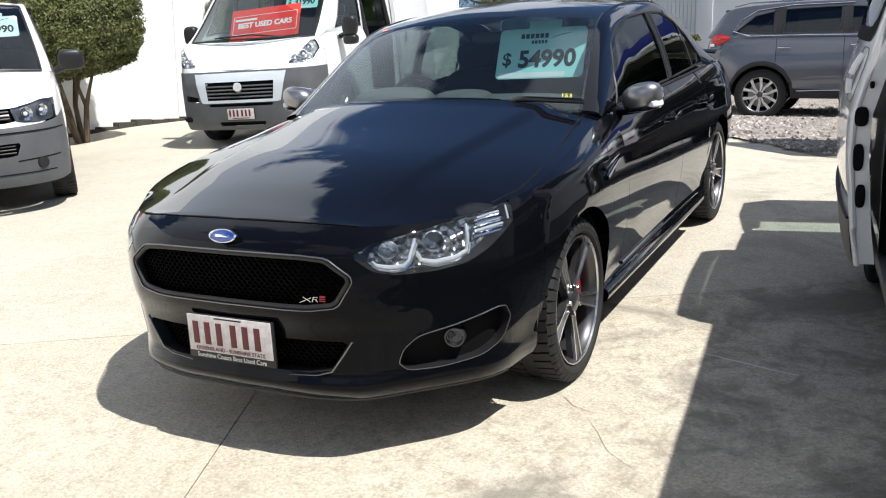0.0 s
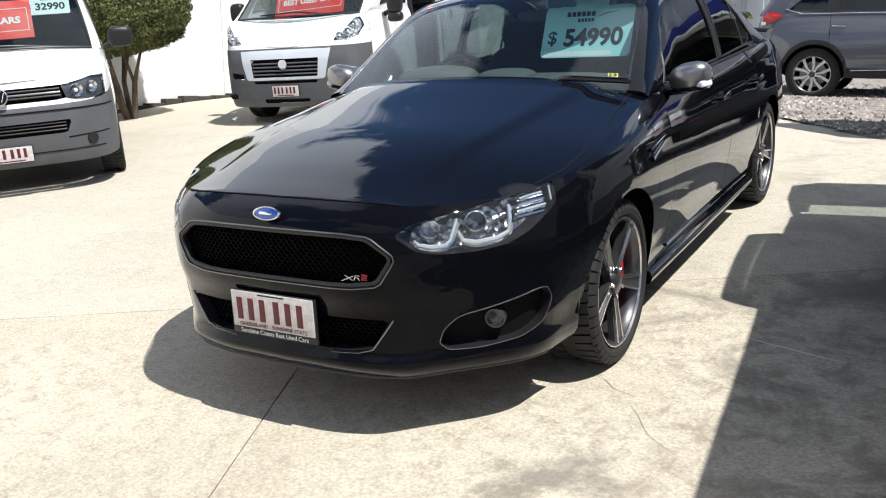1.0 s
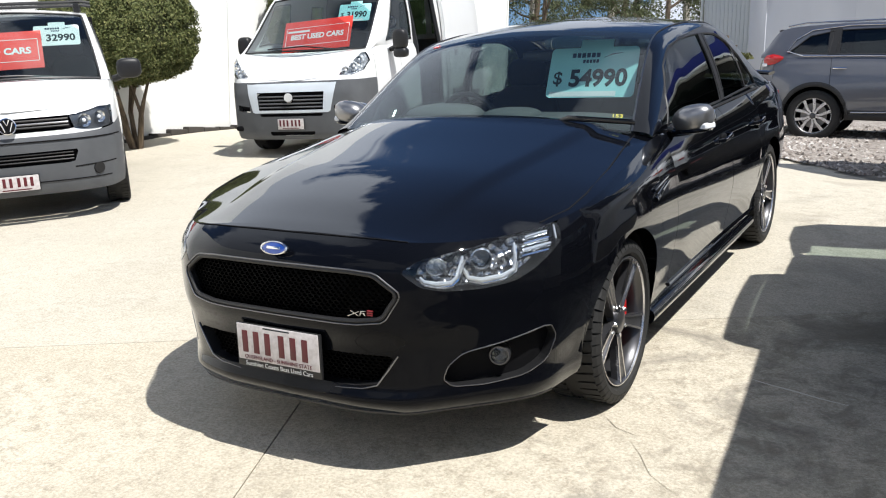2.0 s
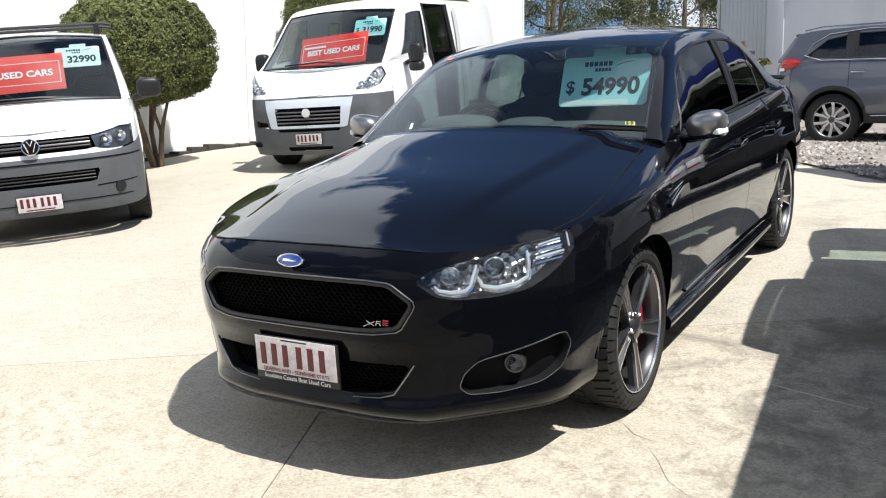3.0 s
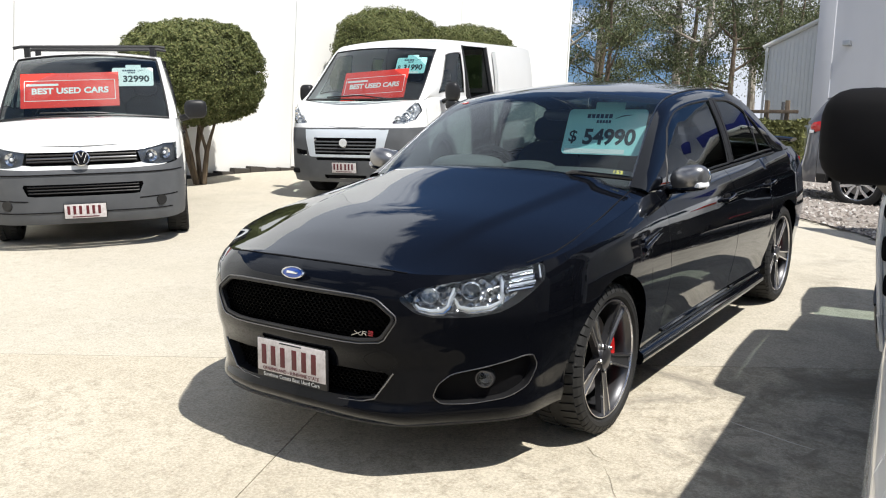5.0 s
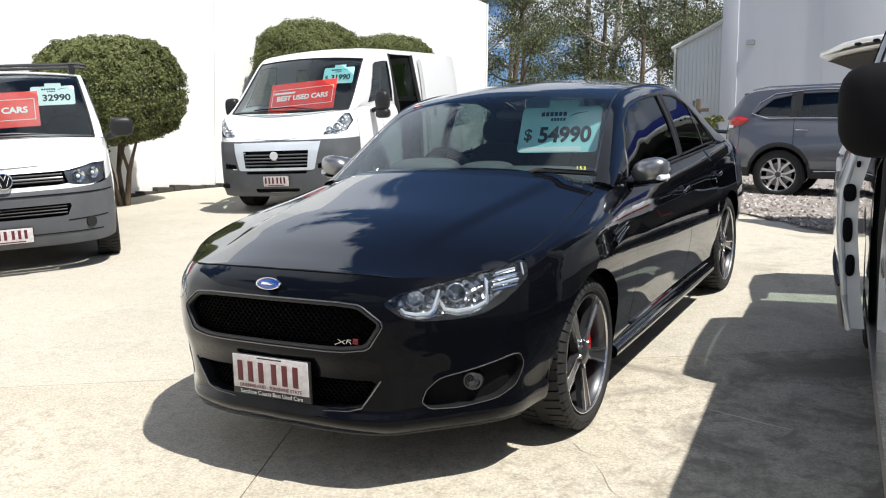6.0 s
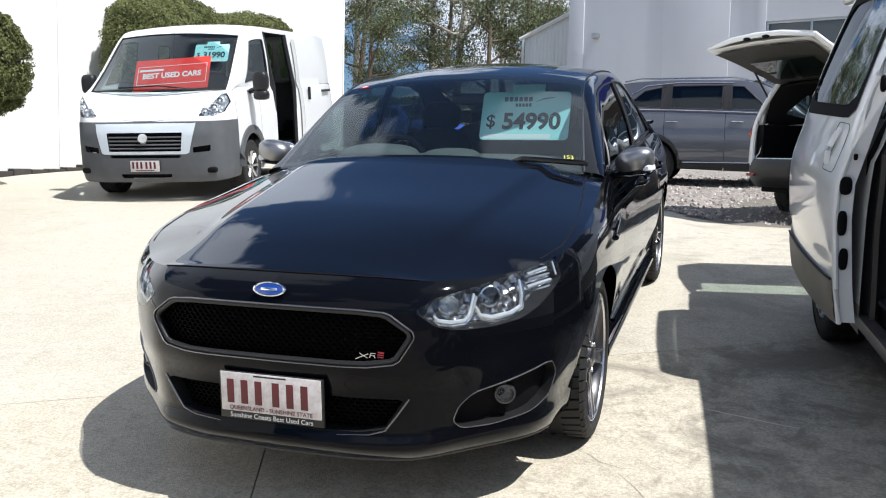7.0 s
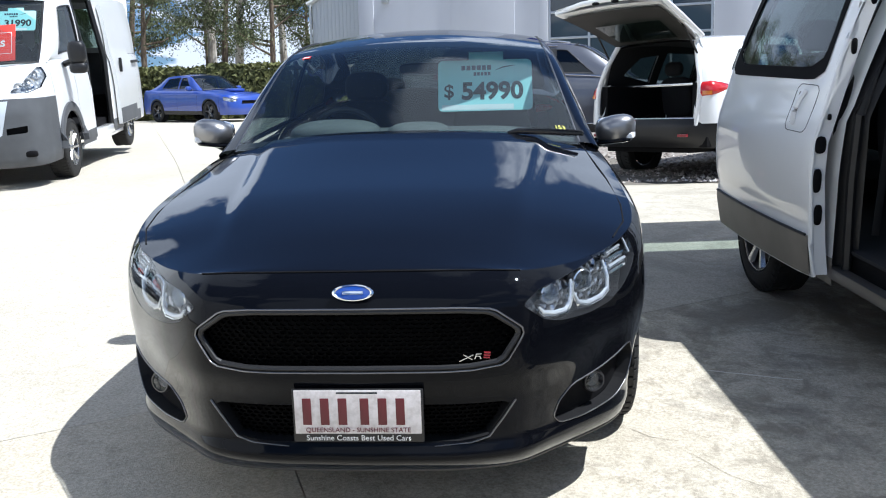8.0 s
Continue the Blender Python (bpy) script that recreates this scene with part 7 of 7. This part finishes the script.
for s in (-1, 1):
    lamp_unit(K, van3, 0.10, HL if s > 0 else flipx(HL), bulbs=((s * 0.65, 0.78, 0.05),))
part("front_bumper_strip", rod([K.point(K.at_x(x), 0.52, 0.004) for x in np.linspace(-0.85, 0.85, 30)], 0.02, 6, flat=0.6), BEIGE, van3)

# ---- grey seven-seat wagon ----
M = place(3.62, 12.35, 90.0)
K = Shell(outline=[(0, 0), (0.4, 0.03), (0.7, 0.16), (0.86, 0.42), (0.93, 0.8), (0.945, 1.5), (0.945, 3.4), (0.93, 4.0), (0.87, 4.40), (0.72, 4.57), (0.4, 4.65), (0, 4.66)],
          side=[(0.25, 0.05), (0.4, 0.01), (0.7, 0.0), (0.9, 0.02), (1.1, 0.06)], front=[(0.25, 0.06), (0.5, 0.0), (0.9, 0.08), (1.1, 0.2)], rear=[(0.25, 0.05), (0.5, 0.0), (0.75, 0.05), (1.1, 0.09)],
          top=[(0, 0.93), (0.4, 0.98), (1.0, 1.05), (1.4, 1.09), (3.0, 1.175), (4.76, 1.215)], bottom=[(0, 0.27), (1.5, 0.27), (4.76, 0.36)],
          arches=[(0.92, 0.42, 0.365), (3.70, 0.42, 0.365)], curl=(0.1, 0.04),
          rail=[(1.35, 0.80, 1.06), (1.8, 0.72, 1.40), (2.15, 0.665, 1.60), (2.5, 0.65, 1.65), (3.3, 0.64, 1.665), (4.0, 0.625, 1.64), (4.22, 0.615, 1.60), (4.5, 0.68, 1.26)],
          crown=[(1.35, 0.05), (4.5, 0.04)], bow=[(1.35, 0.2), (2.2, 0.12), (3, 0), (4.5, -0.05)])
suv = thing("suv_car", M, "dark grey seven-seat wagon parked on loose gravel", "car")
wins = [[(1.95, 1.18), (2.55, 1.205), (2.52, 1.56), (2.35, 1.55)], [(2.65, 1.205), (3.45, 1.235), (3.40, 1.57), (2.62, 1.57)], [(3.55, 1.24), (4.10, 1.27), (3.82, 1.50), (3.50, 1.56)]]
dress(suv, K, GREY_PAINT, TRIM, 0.5, [1.5, 2.6, 3.5], 4.3, wins, 1.35, 2.25, 4.22, 4.5, curve1([(0, 0.95), (0.6, 1.03), (1.4, 1.11)]), curve1([(0, 0), (1.4, 0.15)]), vb=0.001, glass_side=TINT_DARK)
part("rear_spoiler", rod([(0.57 * u, 4.24 + 0.06 * (1 - u * u), 1.590 + 0.03 * (1 - u * u)) for u in np.linspace(-1, 1, 13)], 0.05, 8, flat=1.0), GREY_PAINT, suv)
for v in bpy.data.objects["rear_spoiler"].data.vertices:
    v.co.z = 1.60 + (v.co.z - 1.60) * 0.4
for s in (-1, 1):
    side = (lambda p: p) if s > 0 else mirrored
    part("chrome_window_line", side(rod([K.flank(y, 0.05, 0.012) for y in np.linspace(1.75, 3.9, 18)] + [K.flank(4.12, 0.22, 0.012), K.flank(4.0, 0.6, 0.012), K.flank(3.8, 0.86, 0.012), K.flank(3.3, 0.94, 0.012), K.flank(2.5, 0.95, 0.012)], 0.010, 6)), CHROME, suv)
    for y0, y1 in ((2.515, 2.665), (3.40, 3.565)):
        part("pillar_cover", side(patch(lambda y, v: K.flank(y, v, 0.003), np.linspace(y0, y1, 4), np.linspace(0.08, 0.86, 8))), TRIM, suv)
    part("roof_rail", side(rod([(0.62, 2.3, 1.665), (0.63, 2.5, 1.695), (0.62, 3.9, 1.69), (0.60, 4.15, 1.65)], 0.014, 6)), SATIN, suv)
    part("tail_lamp", side(rod([K.point(K.at_y(y), z, 0.020) for y, z in ((4.17, 1.20), (4.23, 1.195), (4.31, 1.185), (4.40, 1.17), (4.46, 1.155))], [0.012, 0.05, 0.078, 0.075, 0.045], 10, flat=0.45)), RED_LENS, suv)
    part("reverse_lens", side(rod([K.point(K.at_y(y), 1.105, 0.035) for y in (4.40, 4.47)], [0.022, 0.025], 8, flat=0.6)), WHITE_LENS, suv)
    for y in (2.42, 3.38):
        part("door_handle", side(rod([K.point(K.at_y(y - 0.09), 1.03, 0.02), K.point(K.at_y(y + 0.09), 1.04, 0.02)], 0.015, 6)), CHROME, suv)
    part("sill_trim", side(rod([K.point(K.at_y(y), 0.36, 0.01) for y in np.linspace(1.4, 3.22, 10)], 0.035, 6, flat=0.5)), TRIM, suv)
    part("sill_chrome", side(rod([K.point(K.at_y(y), 0.415, 0.012) for y in np.linspace(1.42, 3.2, 10)], 0.010, 6)), SATIN, suv)
    for yc in (0.92, 3.70):
        part("arch_trim", side(rod([(0.945, yc - 0.445 * math.cos(t), 0.365 + 0.445 * math.sin(t)) for t in np.linspace(0.05, math.pi - 0.05, 18)], 0.03, 6, flat=0.5)), TRIM, suv)
    mirror_on(suv, s * 1.04, 1.72, 1.13, 0.11, 0.07, 0.08, GREY_PAINT, (s * 0.88, 1.75, 1.08))
part("rear_cladding", rod([K.point(a, 0.42, 0.012) for a in np.linspace(K.at_y(4.2), K.len, 16)], 0.06, 6, flat=0.4), TRIM, suv)
lining(suv, 0.82, 1.2, 4.15, 0.40, 1.45)
dash_of(suv, 0.76, 1.65, 1.0)
seats(suv, (-0.4, 0.4), 2.6, 0.72, 0.6)
seats(suv, (-0.45, 0.45), 3.5, 0.75, 0.58)
wheels_on(suv, 0.365, 0.235, 0.25, 5, "star", 0.82, (0.92, 3.70), face=ALLOY, dark=SATIN)

# ---- white hatchback wagon with its tailgate up ----
M = place(1.85, 7.60, -47.0) @ pose(0, 4.55, 0, 0, 0, 180)
K = Shell(outline=[(0, 0), (0.4, 0.03), (0.7, 0.16), (0.85, 0.42), (0.91, 0.8), (0.922, 1.5), (0.922, 3.3), (0.91, 3.9), (0.85, 4.24), (0.71, 4.42), (0.4, 4.52), (0, 4.55)],
          side=[(0.25, 0.05), (0.4, 0.01), (0.7, 0.0), (0.9, 0.02), (1.1, 0.05)], front=[(0.25, 0.06), (0.5, 0.0), (0.9, 0.08), (1.1, 0.2)], rear=[(0.30, 0.20), (0.40, 0.06), (0.5, -0.035), (0.64, -0.05), (0.73, 0.01), (0.78, 0.05), (1.1, 0.09)],
          top=[(0, 0.93), (0.4, 0.98), (1.0, 1.02), (1.4, 1.04), (3.0, 1.08), (4.55, 1.12)], bottom=[(0, 0.27), (1.5, 0.30), (4.55, 0.40)],
          arches=[(0.90, 0.41, 0.35), (3.56, 0.41, 0.35)], curl=(0.1, 0.04),
          rail=[(1.3, 0.79, 1.04), (1.75, 0.71, 1.38), (2.1, 0.66, 1.56), (2.5, 0.65, 1.62), (3.2, 0.635, 1.63), (4.0, 0.61, 1.59), (4.3, 0.60, 1.54)],
          crown=[(1.3, 0.05), (4.3, 0.04)], bow=[(1.3, 0.2), (2.2, 0.12), (3, 0), (4.3, -0.04)])
rav = thing("hatchback_car", M, "white compact wagon with its tailgate raised over a black boot", "car")
dress(rav, K, PEARL_WHITE, TRIM, 0.5, [1.45, 2.5, 3.3], 4.1, [[(1.9, 1.10), (2.45, 1.11), (2.42, 1.52), (2.25, 1.50)], [(2.55, 1.11), (3.25, 1.13), (3.2, 1.53), (2.52, 1.53)], [(3.40, 1.16), (3.95, 1.24), (3.7, 1.46), (3.36, 1.50)]], 1.3, 2.2, 4.28, 4.28, curve1([(0, 0.95), (0.6, 1.02), (1.4, 1.09)]), curve1([(0, 0), (1.4, 0.15)]), vb=0.001, rear_open=True)
tail = K.tail(4.1, 0.03, 26, [[(K.len - 0.66, 0.455), (K.len + 0.1, 0.455), (K.len + 0.1, 1.1), (K.len - 0.66, 1.1)]])
part("rear_bumper", tail, PEARL_WHITE, rav)
part("bumper_cladding", join(*[(lambda p: p if s > 0 else mirrored(p))(patch(lambda a, v: K.skin(a, v, 0.012), np.linspace(K.at_y(4.0), K.len, 20), np.linspace(0.0, 0.44, 8))) for s in (1, -1)]), TRIM, rav)
hatch = curve1([(0.62, 0.70), (0.75, 0.715), (1.0, 0.725), (1.2, 0.69), (1.42, 0.61), (1.56, 0.56)])
hatch_y = curve1([(0.62, 4.46), (1.0, 4.43), (1.2, 4.40), (1.42, 4.33), (1.56, 4.27)])


def quarter(k, z):
    """The rear corner from the boot opening (k 0) round to the flank (k 1)."""
    zb = K.belt(4.12)[2]
    e = Vector(K.point(K.at_y(4.06), min(z, zb), 0.004)) if z < zb else Vector(K.flank(4.06, (z - zb) / (1.56 - zb) * 0.93, 0.006))
    h = Vector((hatch(z), hatch_y(z), z))
    p = h.lerp(e, k)
    swell = math.sin(math.pi * k) * (0.085 - 0.05 * max(0.0, (z - 1.0) / 0.56))
    return Vector((p.x + swell * 0.8, p.y + swell * 0.9, z))


for s in (-1, 1):
    side = (lambda p: p) if s > 0 else mirrored
    part("hatch_pillar", side(rod([(hatch(z) - 0.01, hatch_y(z), z) for z in np.linspace(0.64, 1.56, 12)], 0.028, 8)), PEARL_WHITE, rav)
    part("rear_quarter", side(patch(lambda k, z: quarter(k, z), np.linspace(0, 1, 12), np.linspace(0.66, 1.56, 22))), PEARL_WHITE, rav)
    lamp = part("tail_lamp", side(patch(lambda k, w: quarter(k, 1.025 + 0.035 * k + w * (0.075 - 0.062 * max(0.0, (k - 0.35) / 0.65)**1.3)) + Vector((0.5, 0.85, 0)) * (0.022 * (1 - w**4)) * min(1.0, (0.985 - k) * 6), np.linspace(0.0, 0.985, 22), np.linspace(-1, 1, 9))), RED_LENS, rav)
    part("indicator_lens", side(patch(lambda k, w: quarter(k, 0.985 + 0.02 * w) + Vector((0.5, 0.85, 0)) * 0.0245, np.linspace(0.06, 0.34, 6), np.linspace(-1, 1, 4))), AMBER, lamp)
    part("gas_strut", rod([(s * 0.62, 4.30, 1.35), (s * 0.60, 4.62, 1.74)], 0.012, 6), TRIM, rav)
    part("bumper_reflector", slab((s * 0.60 - 0.06, 4.545, 0.52), (s * 0.60 + 0.06, 4.575, 0.55), 0.006), BADGE_RED, rav)
tgm = pose(0, 4.25, 1.60, 22)
gate = part("tailgate", moved(patch(lambda u, v: (u * (0.60 + 0.14 * v), 0.95 * v, 0.02 + 0.07 * (1 - u * u) - 0.10 * max(0, v - 0.5)**2), np.linspace(-1, 1, 15), np.linspace(0, 1, 14)), tgm), PEARL_WHITE, rav, "white tailgate lifted high")
part("tailgate_inside", moved(patch(lambda u, v: (u * (0.555 + 0.135 * v), 0.93 * v, -0.055 + 0.03 * (1 - u * u) - 0.12 * max(0, v - 0.5)**2), np.linspace(-1, 1, 15), np.linspace(0.02, 0.93, 14)), tgm), plastic("dark_inner_trim", (0.022, 0.021, 0.019), 0.6), gate)
part("gate_frame", moved(patch(lambda u, v: (u * (0.59 + 0.14 * v), 0.945 * v, -0.035 + 0.03 * (1 - u * u) - 0.11 * max(0, v - 0.5)**2), np.linspace(-1, 1, 15), np.linspace(0, 1, 14)), tgm), PEARL_WHITE, gate)
part("tailgate_glass", moved(patch(lambda u, v: (u * (0.40 + 0.05 * v), 0.14 + 0.42 * v, -0.062), np.linspace(-1, 1, 5), np.linspace(0, 1, 4)), tgm), TINT_MID, gate)
part("tailgate_edge", moved(rod([(-0.60, 0, 0.0), (-0.67, 0.5, 0.0), (-0.74, 0.91, -0.02), (-0.35, 0.955, 0.02), (0, 0.965, 0.03), (0.35, 0.955, 0.02), (0.74, 0.91, -0.02), (0.67, 0.5, 0.0), (0.60, 0, 0.0)], 0.03, 8), tgm), PEARL_WHITE, gate)
for x in (-0.15, 0.12):
    part("gate_pull", moved(blob((x, 0.965, 0.0), (0.05, 0.02, 0.018), 0.7, 12, 8), tgm), DARK, gate)
RW = [K.fv(w) for w in ([(2.55, 1.11), (3.25, 1.13), (3.2, 1.53), (2.52, 1.53)], [(3.40, 1.16), (3.95, 1.24), (3.7, 1.46), (3.36, 1.50)])]
for side in (lambda p: p, mirrored):
    part("inner_trim", side(patch(lambda y, v: K.flank(y, v, -0.03), np.linspace(2.4, 4.27, 50), np.linspace(0, 1, 16), RW)), CLOTH, rav)
part("headliner", patch(lambda u, y: K.over(u, y, -0.03), np.linspace(-0.95, 0.95, 7), np.linspace(2.4, 4.25, 8)), CLOTH, rav)
part("boot_floor", slab((-0.62, 3.2, 0.64), (0.62, 4.48, 0.70), 0.02), CLOTH, rav)
part("boot_lining", join(slab((-0.70, 3.3, 0.66), (-0.60, 4.40, 1.10)), slab((0.60, 3.3, 0.66), (0.70, 4.40, 1.10)), slab((-0.6, 3.18, 0.66), (0.6, 3.25, 1.2))), DARK, rav)
part("boot_blind", slab((-0.56, 4.05, 1.08), (0.56, 4.09, 1.11), 0.01), SATIN, rav)
lining(rav, 0.80, 1.2, 4.4, 0.40, 1.5)
dash_of(rav, 0.74, 1.6, 0.98)
seats(rav, (-0.4, 0.4), 2.5, 0.70, 0.6)
seats(rav, (-0.42, 0.42), 3.3, 0.72, 0.5)
wheels_on(rav, 0.35, 0.225, 0.225, 5, "plain", 0.80, (0.90, 3.56))

# ---- blue sedan in the distance ----
M = place(-7.55, 23.8, 57.0)
K = Shell(outline=[(0, 0), (0.4, 0.03), (0.7, 0.18), (0.83, 0.45), (0.88, 0.85), (0.89, 1.5), (0.89, 3.3), (0.88, 3.9), (0.82, 4.35), (0.65, 4.55), (0, 4.6)],
          side=[(0.2, 0.05), (0.3, 0.02), (0.6, 0.0), (0.8, 0.02), (1.0, 0.06)], front=[(0.2, 0.05), (0.4, 0.0), (0.7, 0.05), (0.9, 0.15)], rear=[(0.2, 0.05), (0.5, 0.0), (1.0, 0.06)],
          top=[(0, 0.78), (0.5, 0.84), (1.2, 0.93), (1.5, 0.95), (3.0, 0.98), (4.6, 1.02)], bottom=[(0, 0.22), (4.6, 0.26)],
          arches=[(0.92, 0.36, 0.325), (3.57, 0.36, 0.325)], curl=(0.1, 0.04),
          rail=[(1.4, 0.76, 0.96), (1.8, 0.68, 1.22), (2.1, 0.62, 1.39), (2.6, 0.60, 1.44), (3.2, 0.58, 1.41), (3.7, 0.58, 1.22), (4.1, 0.62, 1.04)],
          crown=[(1.4, 0.04), (4.1, 0.04)], bow=[(1.4, 0.18), (2.2, 0.1), (3, 0), (4.1, -0.12)])
wrx = thing("blue_sedan_car", M, "bright blue sports sedan parked before a hedge", "car")
BHL = [(0.42, 0.66), (0.62, 0.72), (0.80, 0.76), (0.80, 0.66), (0.62, 0.60)]
BG = [(-0.3, 0.64), (0.3, 0.64), (0.36, 0.54), (-0.36, 0.54)]
dress(wrx, K, BLUE_PAINT, TRIM, 0.5, [1.5, 2.5, 3.4], 4.0, [[(1.85, 1.02), (2.45, 1.03), (2.42, 1.36), (2.2, 1.35)], [(2.55, 1.03), (3.35, 1.06), (3.15, 1.33), (2.52, 1.37)]], 1.4, 2.15, 3.35, 4.1, curve1([(0, 0.80), (0.6, 0.90), (1.4, 0.99)]), curve1([(0, 0), (1.4, 0.15)]), vb=0.001, holes=[K.av(BHL), K.av(flipx(BHL)), K.av(BG)])
recess(K, wrx, 0.5, [BG], 0.04)
part("bonnet_scoop", blob((0, 0.75, 0.955), (0.28, 0.25, 0.06), 0.6, 16, 8), BLUE_PAINT, wrx)
for s in (-1, 1):
    lamp_unit(K, wrx, 0.5, BHL if s > 0 else flipx(BHL), bulbs=((s * 0.62, 0.68, 0.045),))
    mirror_on(wrx, s * 0.97, 1.75, 1.03, 0.09, 0.06, 0.07, BLUE_PAINT, (s * 0.85, 1.78, 0.99))
lining(wrx, 0.75, 1.2, 4.0, 0.35, 1.3)
seats(wrx, (-0.38, 0.38), 2.5, 0.6, 0.55)
wheels_on(wrx, 0.325, 0.225, 0.225, 5, "plain", 0.77, (0.92, 3.57), face=ALLOY_DARK)

# ---- concrete slabs of the drive, piece by piece ----
for i in range(-5, 6):
    for j in range(-5, 9):
        pc = slab_piece(i, j)
        if pc:
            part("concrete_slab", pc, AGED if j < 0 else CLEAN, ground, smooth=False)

CRACK = shader("crack_dirt", (0.26, 0.225, 0.17), 0.95)
CHALK = shader("pale_seam", (0.66, 0.63, 0.55), 0.9)
rc = random.Random(21)


def crack(x, y, a, n, w, mat, wander=0.5):
    """A hairline in the concrete: a thin ribbon that wanders."""
    L, R = [], []
    for k in range(n):
        s, c = math.sin(a), math.cos(a)
        hw = w * (0.4 + 0.6 * math.sin(math.pi * (k + 0.5) / n))
        for q, e in ((L, hw), (R, -hw)):
            px, py = x - s * e, (y + c * e) * math.cos(radians(SLOPE))
            q.append((px, py, gz(py, px) + 0.0025))
        x, y = x + 0.05 * c, y + 0.05 * s
        a += rc.gauss(0, wander)
    part("crack", (L + R, [(i, i + 1, n + i + 1, n + i) for i in range(n - 1)]), mat, ground, smooth=False)


crack(1.32, 1.36, -0.35, 9, 0.006, CHALK, 0.05)
crack(0.90, 0.76, -0.80, 5, 0.0014, CRACK, 0.5)
crack(1.06, 0.60, -0.93, 9, 0.0010, CRACK, 0.20)
